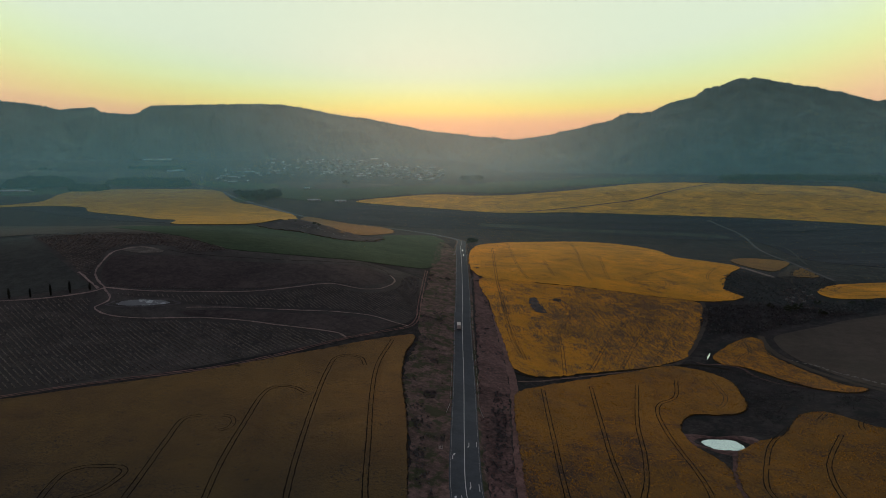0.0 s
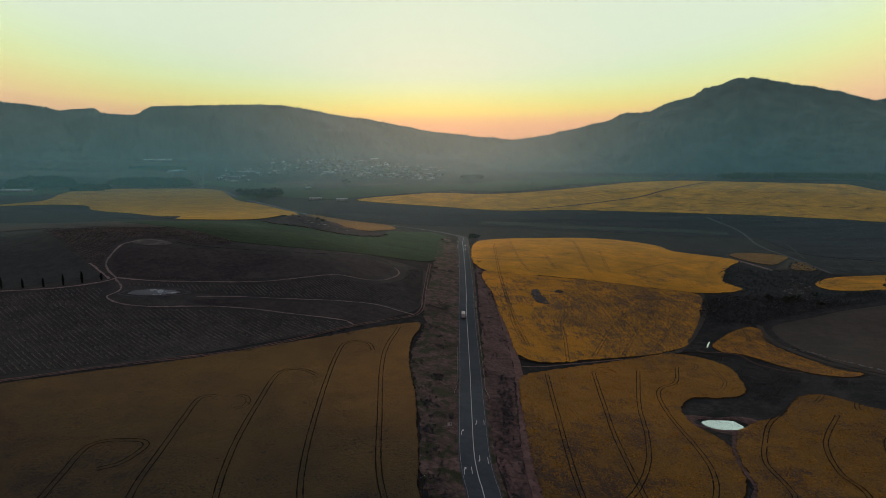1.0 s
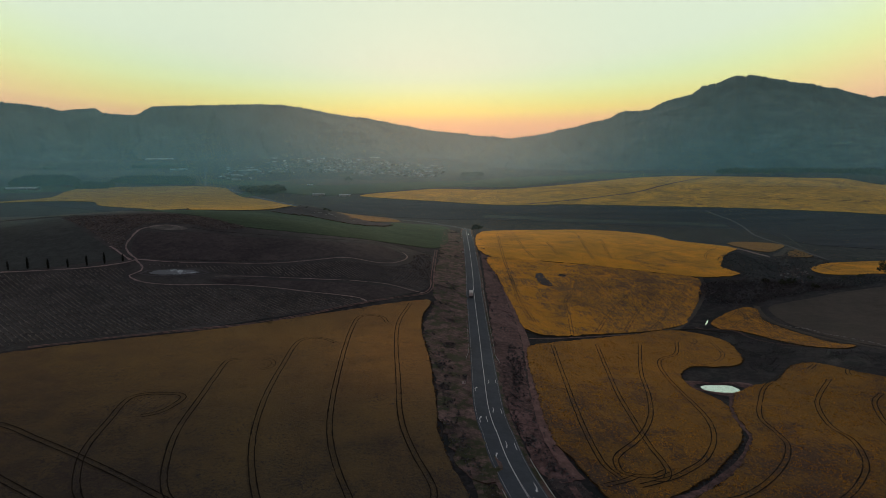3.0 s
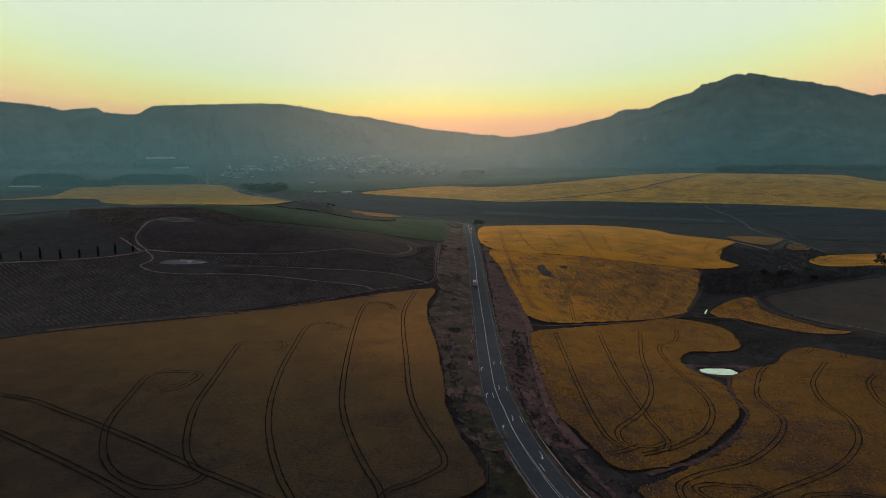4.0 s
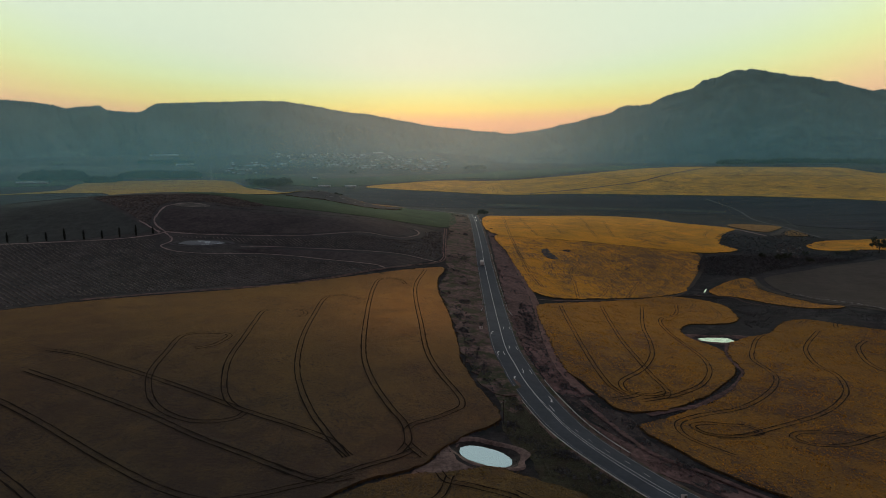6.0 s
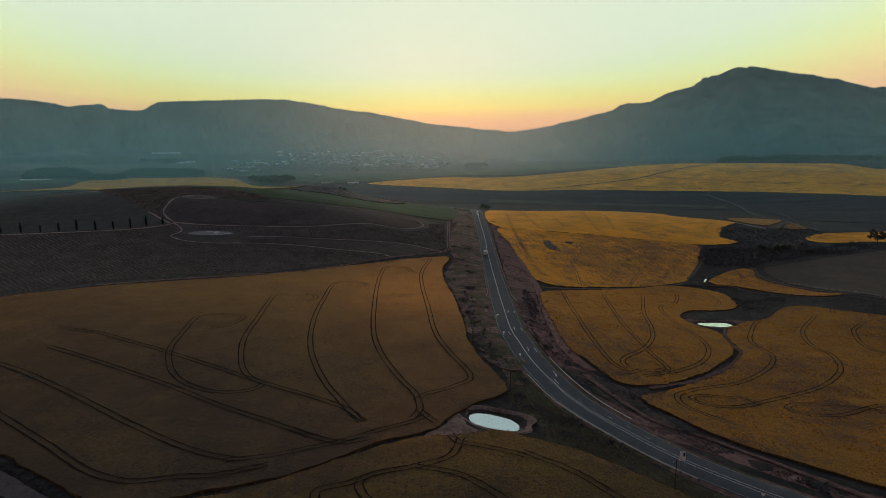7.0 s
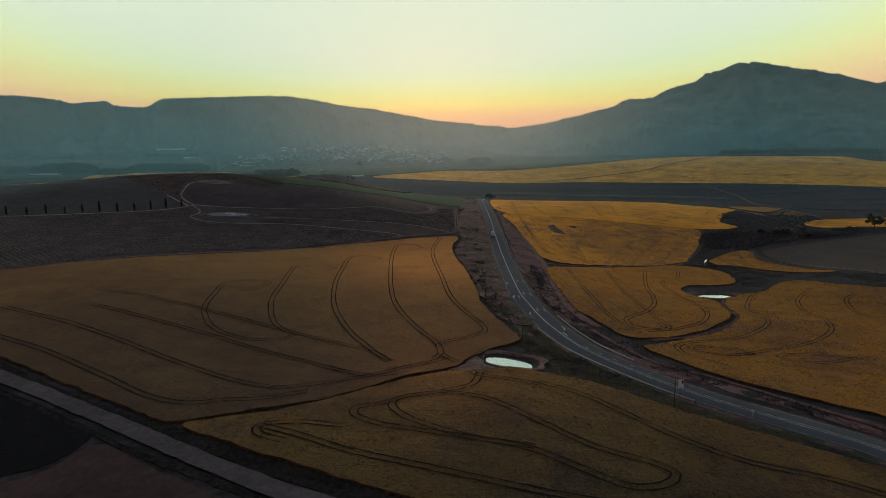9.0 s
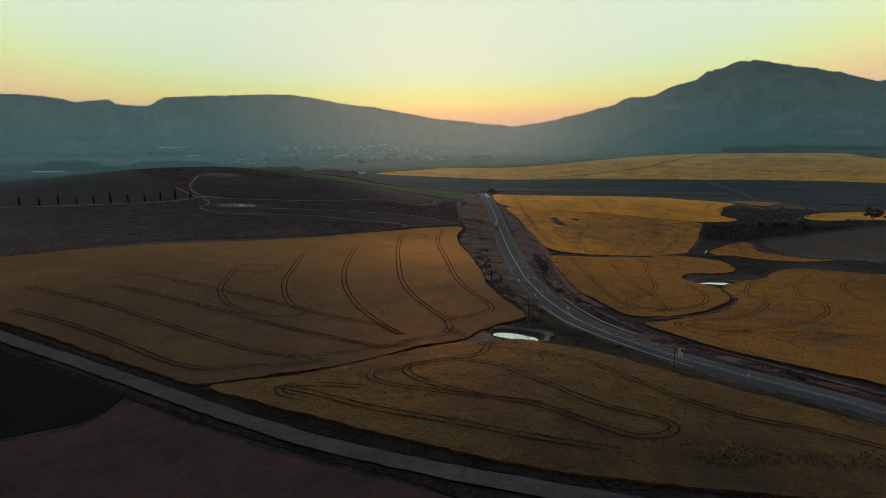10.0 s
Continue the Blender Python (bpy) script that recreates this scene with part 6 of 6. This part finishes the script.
make_puddle(192.2, 409.3, 8.0, 0.6, 30, "small bright pool in the dark creek bed")

# trees


def crown(bm, clumps, leaf, rnd):
    """Leaf blades in clumps; clumps: centre and radius."""
    for c, r in clumps:
        for _ in range(22):
            d = Vector((rnd.gauss(0, 1), rnd.gauss(0, 1), rnd.gauss(0, 1))).normalized() * r * rnd.uniform(0.5, 1.05)
            p = Vector(c) + d
            u = Vector((rnd.gauss(0, 1), rnd.gauss(0, 1), rnd.gauss(0, 1))).normalized() * leaf * rnd.uniform(0.6, 1.3)
            v = u.orthogonal().normalized() * leaf * rnd.uniform(0.5, 1.0)
            bm.faces.new([bm.verts.new(p + q) for q in (-u, v, u, -v)])
    return bm


def make_tree(x, y, high, label, seed, spread=0.42, category="tree", group="trees"):
    """A round-headed tree: tapered trunk, limbs, and clumps of leaves with gaps."""
    rnd = random.Random(seed)
    tree = thing("tree", x, y, rnd.uniform(0, 360), label, category, group, -0.1)
    bm = tube(fresh(), (0, 0, 0), (0.1, 0, high * 0.4), high * 0.035, high * 0.022)
    clumps = []
    for i in range(9):
        a, e = i * 2.4 + rnd.uniform(-0.4, 0.4), rnd.uniform(0.25, 1.0)
        tip = Vector((math.cos(a) * high * spread * (1.05 - e * 0.55), math.sin(a) * high * spread * (1.05 - e * 0.55), high * (0.38 + 0.5 * e)))
        tube(bm, (0.1, 0, high * rnd.uniform(0.25, 0.4)), tip, high * 0.014, high * 0.005, 5)
        clumps += [(tip + Vector((rnd.gauss(0, 1), rnd.gauss(0, 1), rnd.gauss(0, 0.6))) * high * 0.09, high * rnd.uniform(0.1, 0.17)) for _ in range(4)]
    part("trunk", bm, MAT["bark"], tree)
    part("crown", crown(fresh(), clumps, high * 0.05, rnd), MAT["leaf"], tree)
    return tree


def make_cypress(x, y, high, seed):
    rnd = random.Random(seed)
    tree = thing("cypress", x, y, rnd.uniform(0, 360), "tall thin dark cypress beside a dirt track", "cypress", "cypresses along the track", -0.1)
    part("trunk", tube(fresh(), (0, 0, 0), (0, 0, high * 0.5), 0.16, 0.06), MAT["bark"], tree)
    clumps = []
    for i in range(26):
        e = i / 25
        w = 0.62 * math.sin(math.pi * min(1, 0.12 + e * 0.9)) ** 0.7
        a = i * 2.4
        clumps.append((Vector((math.cos(a) * w * 0.5, math.sin(a) * w * 0.5, high * (0.06 + 0.9 * e))), w * 0.75 + 0.08))
    part("crown", crown(fresh(), clumps, 0.3, rnd), MAT["cypress"], tree)
    return tree


first = make_cypress(*CYP[0], 7.0, 1)
for i, (x, y) in enumerate(CYP[1:]):
    s = (0.85, 1.1, 0.8, 0.95, 1.25, 1.0, 0.9, 1.1, 1.2, 0.8)[i % 10]
    t = copy_thing(first, pose(x, y, ground_at(x, y) - 0.1, 0, 0, 40 * i))
    t.scale = (1, 1, s)

TREES = [make_tree(429.0, 542.5, 15.0, "large dark round tree at the canola edge", 3, 0.55), make_tree(-318, 1952, 24.0, "lone dark tree on the far plain", 8, 0.5),
         make_tree(38.0, 806.0, 9.0, "dark bushy tree by the road crest", 5, 0.55)]


def plant(x, y, scale, kind, label="", group=""):
    t = copy_thing(TREES[kind], pose(x, y, ground_at(x, y) - 0.2, 0, 0, rng.uniform(0, 360)))
    t.scale = (scale * rng.uniform(0.9, 1.3), scale * rng.uniform(0.9, 1.3), scale)
    return tagged(t, label, group=group)


for x, y, s in ((401, 541, 0.3), (382, 536, 0.25), (455, 557, 0.35), (297, 521, 0.35), (311, 514, 0.45), (348, 534, 0.3), (322, 520, 0.4), (335, 505, 0.35)):
    plant(x, y, s, 0, "dark shrubby tree along the creek", "creek trees")
for x, y, s in ((43, 815, 0.9), (34, 796, 0.5), (47, 828, 0.8)):
    plant(x, y, s, 2, "dark bush by the road crest", "bushes by the crest")
for x, y in TREES_NEARFAR[:7]:
    for _ in range(9):
        deep = rng.uniform(-10, 130)
        plant(x - 0.3 * deep + rng.normal(0, 15), y + deep, rng.uniform(0.45, 0.75), 1, "dark tree in a clump beside the far road", "trees by the far road")
for i in range(14):
    plant(70 + 5.2 * i, 2180 + rng.normal(0, 5), 0.8, 1, "dark tree in a square far grove", "far grove")
    plant(72 + 5.2 * i, 2205 + rng.normal(0, 5), 0.85, 1, "dark tree in a square far grove", "far grove")


def make_wood(pts, low, high, label):
    """Far trees that nobody could count: trunks and leaf clumps, joined."""
    rnd = random.Random(len(pts))
    bm = fresh()
    for x, y in pts:
        h, z = rnd.uniform(low, high) * 0.75, ground_at(x, y)
        tube(bm, (x, y, z - 0.2), (x, y, z + h * 0.5), h * 0.03, h * 0.02, 5)
        crown(bm, [(Vector((x + rnd.gauss(0, h * 0.2), y + rnd.gauss(0, h * 0.2), z + h * rnd.uniform(0.2, 0.8))), h * rnd.uniform(0.25, 0.4)) for _ in range(6)], h * 0.16, rnd)
    ob = part("far_wood", bm, MAT["leaf"], None)
    return tagged(ob, label, "wood", "far woods", "stuff")


for outline, count in ((WOOD_A, 420), (WOOD_B, 130), (WOOD_C, 420), (WOOD_D, 120), (WOOD_E, 160), (WOOD_F, 420)):
    make_wood(in_ring(outline, count, 20.0), 10, 19, "dark wood on the hazy plain")
for x, y, k in ((-176, 700, 0.12), (-155, 708, 0.17), (-149, 706, 0.19)):
    plant(x, y, k, 1, "small dark bush on the knoll", "knoll bushes")


# rocks on the knoll and in the creek


def make_rocks(pts, low, high, label):
    first = None
    for x, y in pts:
        size = rng.uniform(low, high)
        if first is None:
            bm = fresh()
            bmesh.ops.create_icosphere(bm, subdivisions=2, radius=1.0)
            for v in bm.verts:
                v.co *= 1 + 0.3 * noise.noise(v.co * 1.7)
                v.co.z *= 0.6
            me = bpy.data.meshes.new("rock")
            bm.to_mesh(me)
            bm.free()
            me.materials.append(MAT["stone"])
            first = me
        ob = tagged(new("rock", first), label, "rock", "rocks")
        ob.matrix_basis = pose(x, y, ground_at(x, y) + size * 0.2, 0, 0, rng.uniform(0, 360)) @ Matrix.Diagonal((size, size * 1.3, size, 1))


make_rocks([(x, y) for x, y in rng.normal((-150, 690), (14, 6), (22, 2))], 0.7, 1.8, "pale rock on the brown knoll")
STONES = spline(STONE_LINE, 2.2)
make_rocks(STONES + rng.normal(0, 0.5, STONES.shape), 0.35, 0.95, "pale field stone cleared to the edge of the bare field")
make_rocks(in_ring(CREEK_ROCKS, 36), 0.5, 1.3, "pale rock among creek scrub")


# poles, signs and rails


def make_pole(x, y, high, heading, label):
    pole = thing("utility_pole", x, y, heading, label, "utility pole", "utility poles", -0.3)
    part("post", tube(fresh(), (0, 0, 0), (0, 0, high + 0.3), 0.15, 0.1), MAT["wood"], pole)
    part("crossarm", box(fresh(), (0, 0.14, high - 0.4), (1.8, 0.1, 0.12)), MAT["wood"], pole)
    for dx in (-0.8, 0.0, 0.8):
        part("insulator", tube(fresh(), (dx, 0.14, high - 0.34), (dx, 0.14, high - 0.1), 0.05, 0.04, 6), MAT["white"], pole)
    return pole


POLE_SPOTS = [(29.7, 58.7), (-0.5, 119.5), (-10.3, 168.0)]
for (x, y), high in zip(POLE_SPOTS, (8.0, 7.5, 7.5)):
    make_pole(x, y, high, -35, "dark wooden utility pole at the field edge")


def make_board(x, y, heading, label):
    """A tall road sign on two posts."""
    sign = thing("road_sign", x, y, heading, label, "road sign", lift=-0.2)
    for dx in (-0.55, 0.55):
        part("post", tube(fresh(), (dx, 0, 0), (dx, 0, 4.0), 0.06, 0.06, 6), MAT["steel"], sign)
    part("panel", box(fresh(), (0, -0.08, 3.2), (1.35, 0.05, 2.5)), MAT["white"], sign)
    part("mark", box(fresh(), (0.35, -0.115, 3.7), (0.5, 0.01, 0.9)), MAT["marks"], sign, "dark arrow-like shape")
    return sign


make_board(36.2, 70.8, 10, "tall white road sign on two posts beside the guard rail")


def make_disc_sign(x, y, heading, label):
    sign = thing("road_sign", x, y, heading, label, "road sign", lift=-0.2)
    part("post", tube(fresh(), (0, 0, 0), (0, 0, 2.6), 0.05, 0.05, 6), MAT["steel"], sign)
    part("panel", tube(fresh(), (0, -0.05, 2.2), (0, -0.09, 2.2), 0.36, 0.36, 20), MAT["white"], sign)
    return sign


make_disc_sign(48.4, 56.5, 15, "small round white road sign on a steel post")


def make_chevron(x, y, heading, label):
    sign = thing("road_sign", x, y, heading, label, "road sign", lift=-0.1)
    for dx in (-0.6, 0.6):
        part("post", box(fresh(), (dx, 0, 0.6), (0.09, 0.09, 1.2)), MAT["steel"], sign)
    part("panel", box(fresh(), (0, -0.07, 1.1), (1.7, 0.05, 1.5)), MAT["white"], sign)
    part("mark", box(fresh(), (0.3, -0.1, 1.35), (0.7, 0.01, 0.6), None, 0.4), MAT["marks"], sign, "dark shape on the panel")
    return sign


make_chevron(-0.9, 220.5, 0, "white square sign with a dark mark on the verge")
make_chevron(11.5, 560.0, 0, "white square sign far along the verge")


def road_offset(near, far, offset, step=4.0):
    """Plan points beside the road between two distances ahead."""
    line = spline(ROAD, step)
    way = np.gradient(line, axis=0)
    way /= np.hypot(way[:, 0], way[:, 1])[:, None]
    side = np.stack([way[:, 1], -way[:, 0]], 1)
    keep = (line[:, 1] > near) & (line[:, 1] < far)
    return (line + side * offset)[keep]


def make_rail(pts, label, flare=1.5):
    """A steel guard rail: a folded beam on posts, its ends turned outwards."""
    rail = thing("guard_rail", *pts[0], 0, label, "guard rail")
    o = rail.location
    top = [Vector((x - o.x, y - o.y, ground_at(x, y) + 0.35 - o.z)) for x, y in pts]
    bm = fresh()
    rows = []
    for i, p in enumerate(top):
        d = (top[min(i + 1, len(top) - 1)] - top[max(i - 1, 0)]).normalized()
        s = Vector((d.y, -d.x, 0))
        rows.append([bm.verts.new(p + s * a + Vector((0, 0, b))) for a, b in ((0.03, 0.42), (-0.04, 0.5), (0.03, 0.57), (-0.04, 0.64), (0.03, 0.72))])
    for a, b in zip(rows, rows[1:]):
        for i in range(4):
            bm.faces.new((a[i], b[i], b[i + 1], a[i + 1]))
    part("beam", bm, MAT["steel"], rail)
    for p in top:
        part("post", box(fresh(), (p.x, p.y, p.z + 0.15), (0.14, 0.14, 1.0)), MAT["wood"], rail)
    return rail


make_rail(road_offset(66, 140, -7.0), "steel guard rail on dark posts along the bend")
make_rail(road_offset(95, 158, 7.7), "steel guard rail along the cutting")
make_rail([(p[0] - 1.6 * max(0, 268 - p[1]) / 12, p[1]) for p in road_offset(256, 330, -6.7)], "guard rail with a flared end by the grassy verge")
make_rail([(p[0] + 1.8 * max(0, 268 - p[1]) / 12, p[1]) for p in road_offset(256, 450, 7.3)], "guard rail with a flared end by the red scrub")

for off in (-6.7, 7.3):
    way = 1 if off > 0 else -1
    make_rail([(p[0] + way * 2.4 * max(0, 676 - p[1]) / 14, p[1]) for p in road_offset(662, 722, off)], "far guard rail with a flared end near the crest")

# road paint: lane dashes and bent arrows


def road_frame(y):
    """Where the road's centre is at that distance ahead, and the way it runs there (north-going)."""
    line = spline(ROAD, 3.0)
    i = int(np.argmin(np.abs(line[:, 1] - y)))
    way = line[min(i + 1, len(line) - 1)] - line[max(i - 1, 0)]
    return line[i], way / np.hypot(*way)


def paint_shape(name, at, way, outline, parent):
    side = np.array([way[1], -way[0]])
    pts = [at + side * a + way * b for a, b in outline]
    c = len(pts)
    verts = [(*p, ground_at(*p) + 0.44 - 0.012 * 4) for p in pts]
    return mesh_object(name, verts, [tuple(range(c))[::-1]], MAT["paint"], parent, False)


for x, y in ROAD_DASHES:
    way = road_frame(y)[1]
    paint_shape("lane_dash", np.array([x, y]), way, [(-0.08, -1.0), (0.08, -1.0), (0.08, 1.0), (-0.08, 1.0)], the_road)
HOOK = [(-0.12, -2.6), (0.12, -2.6), (0.16, 0.2), (0.75, 1.6), (0.95, 1.3), (1.05, 2.6), (0.2, 2.3), (0.45, 2.0), (-0.12, 0.6)]
BARS = [(-0.12, -2.4), (0.12, -2.4), (0.12, 2.4), (-0.12, 2.4)]
for spots, shape, turn in ((HOOKS_NORTH, HOOK, -1), (BARS_NORTH, BARS, -1), (HOOKS_SOUTH, HOOK, 1), (BARS_SOUTH, BARS, 1)):
    for x, y in spots:
        paint_shape("lane_arrow", np.array([x, y]), road_frame(y)[1] * turn, shape, the_road)


# vehicles


def wheel(name, parent, x, y, r, wide):
    tyre = part(name, tube(fresh(), (x - wide / 2, y, r), (x + wide / 2, y, r), r, r, 14), MAT["rubber"], parent)
    part("rim", tube(fresh(), (x - wide * 0.52, y, r), (x + wide * 0.52, y, r), r * 0.55, r * 0.55, 10), MAT["steel"], tyre)


def make_truck(x, y, way, label):
    truck = thing("truck", x, y, math.degrees(math.atan2(way[0], way[1])), label, "truck", lift=0.42)
    part("cargo_box", box(fresh(), (0, -1.3, 2.35), (2.5, 7.4, 2.7)), MAT["truck_box"], truck, "pale ribbed box body")
    for i in range(6):
        part("rib", box(fresh(), (0, -4.7 + 1.36 * i, 3.73), (2.5, 0.08, 0.06)), MAT["truck_box"], truck)
    bm = box(fresh(), (0, 3.75, 1.85), (2.35, 2.0, 2.3), None, 0.93)
    part("cab", bm, MAT["car_paint"], truck, "white cab")
    part("windscreen", box(fresh(), (0, 4.74, 2.2), (2.0, 0.06, 0.9)), MAT["glass"], truck)
    part("chassis", box(fresh(), (0, -0.2, 0.85), (1.0, 9.4, 0.3)), MAT["car_dark"], truck)
    part("rear_bar", box(fresh(), (0, -5.0, 0.65), (2.3, 0.12, 0.16)), MAT["car_dark"], truck)
    for s in (-1, 1):
        part("tail_lamp", box(fresh(), (s * 1.0, -5.05, 0.85), (0.3, 0.06, 0.16)), MAT["tail"], truck)
        for yy in (3.7, -2.6, -3.7):
            wheel("wheel", truck, s * 1.05, yy, 0.5, 0.32)
    return truck


def make_car(x, y, way, paint, label):
    car = thing("car", x, y, math.degrees(math.atan2(way[0], way[1])), label, "car", lift=0.42)
    bm = box(fresh(), (0, 0, 0.62), (1.75, 4.3, 0.6), None, 0.95)
    part("body", bm, MAT[paint], car)
    part("cabin", box(fresh(), (0, -0.25, 1.2), (1.6, 2.4, 0.58), None, 0.75), MAT["glass"], car)
    part("roof", box(fresh(), (0, -0.25, 1.5), (1.22, 1.8, 0.05)), MAT[paint], car)
    for s in (-1, 1):
        part("headlight", tube(fresh(), (s * 0.62, 2.12, 0.68), (s * 0.62, 2.22, 0.68), 0.16, 0.16, 10), MAT["headlight"], car, "lit headlight")
        for yy in (1.35, -1.35):
            wheel("wheel", car, s * 0.8, yy, 0.31, 0.2)
    return car


c, way = road_frame(391)
make_truck(*(c + np.array([way[1], -way[0]]) * -2.4), way, "white box truck driving along the tar road")
for y, off, paint, label in ((708, 2.2, "car_paint", "white car with headlights lit"), (668, 2.2, "car_dark", "dark car with headlights lit")):
    c, way = road_frame(y)
    make_car(*(c + np.array([way[1], -way[0]]) * off), -way, paint, label)


# the village and the sheds on the plain


def make_house(x, y, wide, deep, high, roof, turn, label, group):
    house = thing("house", x, y, turn, label, "house", group, -0.3)
    part("wall", box(fresh(), (0, 0, high / 2), (wide, deep, high)), MAT["wall"], house)
    bm = fresh()
    w, d, e = wide / 2 + 0.4, deep / 2 + 0.4, high + deep * 0.3
    low = [bm.verts.new(p) for p in ((-w, -d, high), (w, -d, high), (w, d, high), (-w, d, high))]
    top = [bm.verts.new(p) for p in ((-w, 0, e), (w, 0, e))]
    for f in ((low[0], low[1], top[1], top[0]), (low[2], low[3], top[0], top[1]), (low[1], low[2], top[1]), (low[3], low[0], top[0]), low[::-1]):
        bm.faces.new(f)
    part("roof", bm, MAT[roof], house)
    for dx in (-0.28, 0.28):
        part("window", box(fresh(), (wide * dx, -deep / 2 - 0.03, high * 0.55), (1.4, 0.08, 1.2)), MAT["glass"], house)
    part("door", box(fresh(), (0, -deep / 2 - 0.03, 1.05), (0.95, 0.08, 2.1)), MAT["wood"], house)
    return house


HOUSES = [make_house(-300, 2320, 13, 8, 3.2, "roof_red", 20, "small pale village house with a tiled roof", "village houses"),
          make_house(-340, 2360, 11, 8, 3.0, "roof_grey", 110, "small pale village house with a grey roof", "village houses"),
          make_house(-250, 2400, 12, 9, 3.0, "roof_pale", 70, "small village house with a pale metal roof", "village houses")]


for x, y in in_ring(VILLAGE, 420, 40.0):
    if math.hypot(x, y) < 3190 and rng.uniform() < 0.25 + 0.75 * np.clip((x + 760) / 400, 0, 1):
        t = copy_thing(HOUSES[int(rng.integers(0, 3))], pose(x, y, ground_at(x, y) - 0.3, 0, 0, rng.choice([20, 110, 200, 290]) + rng.normal(0, 8)))
        k = rng.uniform(0.8, 1.5)
        t.scale = (k, k, 1.1)
for x, y in in_ring(HAMLET, 14, 20.0):
    copy_thing(HOUSES[2], pose(x, y, ground_at(x, y) - 0.3, 0, 0, rng.uniform(0, 90)))
make_wood([(x, y) for x, y in in_ring(VILLAGE, 260, 40.0) if math.hypot(x, y) < 3190], 5, 11, "dark garden trees among village houses")


def make_shed(x, y, long, wide, high, turn, label):
    shed = thing("shed", x, y, turn, label, "shed", "farm sheds", -0.4)
    part("wall", box(fresh(), (0, 0, high / 2), (long, wide, high)), MAT["wall"], shed)
    bm = fresh()
    for i in range(9):
        a = math.pi * i / 8
        for s in (-1, 1):
            bm.verts.new((s * (long / 2 + 0.5), -math.cos(a) * (wide / 2 + 0.4), high + math.sin(a) * wide * 0.22))
    bm.verts.ensure_lookup_table()
    v = list(bm.verts)
    for i in range(8):
        bm.faces.new((v[2 * i], v[2 * i + 1], v[2 * i + 3], v[2 * i + 2]))
    part("roof", bm, MAT["roof_pale"], shed, "pale curved metal roof")
    for dx in (-0.3, 0.3):
        part("door", box(fresh(), (long * dx, -wide / 2 - 0.04, 1.7), (3.6, 0.1, 3.4)), MAT["roof_grey"], shed)
    return shed


SHED_SIZES = [(60, 14), (45, 14), (80, 16), (60, 16), (40, 14), (34, 14), (50, 14), (40, 14), (27, 9), (30, 7), (16, 8), (50, 14), (34, 14), (30, 12), (48, 12), (36, 8), (40, 12), (30, 10), (24, 10), (22, 10)]
for (x, y), (long, wide) in zip(SHEDS, SHED_SIZES):
    if math.hypot(x, y) < 3200:
        make_shed(x, y, long, wide, 3.5, rng.uniform(-12, 12), "long pale-roofed farm shed on the plain")


# dusk haze over the plain, painted on curved see-through tinted sheets


def haze_material(density):
    m, n = material("haze_sheet")
    x, y, z = n("ShaderNodeSeparateXYZ", n("ShaderNodeNewGeometry").outputs["Position"]).outputs[:3]
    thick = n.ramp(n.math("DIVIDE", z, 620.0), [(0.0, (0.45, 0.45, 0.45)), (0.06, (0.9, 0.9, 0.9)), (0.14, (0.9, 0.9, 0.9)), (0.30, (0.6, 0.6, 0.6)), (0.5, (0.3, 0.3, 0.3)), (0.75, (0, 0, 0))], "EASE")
    # scattered light, painted stronger towards village plain and glow than under the rocky mountain
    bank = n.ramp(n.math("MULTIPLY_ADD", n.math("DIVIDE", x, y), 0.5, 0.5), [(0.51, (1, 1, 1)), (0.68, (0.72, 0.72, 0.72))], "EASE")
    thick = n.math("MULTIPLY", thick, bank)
    # blue and warm tints stand in for light scattered by the air
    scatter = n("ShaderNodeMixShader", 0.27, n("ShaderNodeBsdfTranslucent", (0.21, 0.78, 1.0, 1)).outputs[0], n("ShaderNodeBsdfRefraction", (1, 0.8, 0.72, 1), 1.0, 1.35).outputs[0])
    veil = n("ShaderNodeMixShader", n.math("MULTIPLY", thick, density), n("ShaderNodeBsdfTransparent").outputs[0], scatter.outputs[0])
    n("ShaderNodeOutputMaterial", veil.outputs[0])
    return m


HAZE = 0.135


def make_haze_sheet(radius, mat):
    verts = []
    bearings = np.radians(np.arange(-58, 58.1, 2.0))
    levels = np.linspace(-20, 600, 12)
    for z in levels:
        for a in bearings:
            verts.append((radius * math.sin(a), radius * math.cos(a), z))
    ob = mesh_object("haze", verts, grid_faces(len(levels), len(bearings)), mat)
    return tagged(ob, "thin tinted sheet painting blue-grey dusk haze over the plain", "haze", kind="stuff")


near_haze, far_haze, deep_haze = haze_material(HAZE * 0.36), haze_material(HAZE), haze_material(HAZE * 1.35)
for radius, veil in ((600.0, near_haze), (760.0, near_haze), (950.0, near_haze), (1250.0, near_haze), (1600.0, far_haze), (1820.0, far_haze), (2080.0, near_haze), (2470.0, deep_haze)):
    make_haze_sheet(radius, veil)
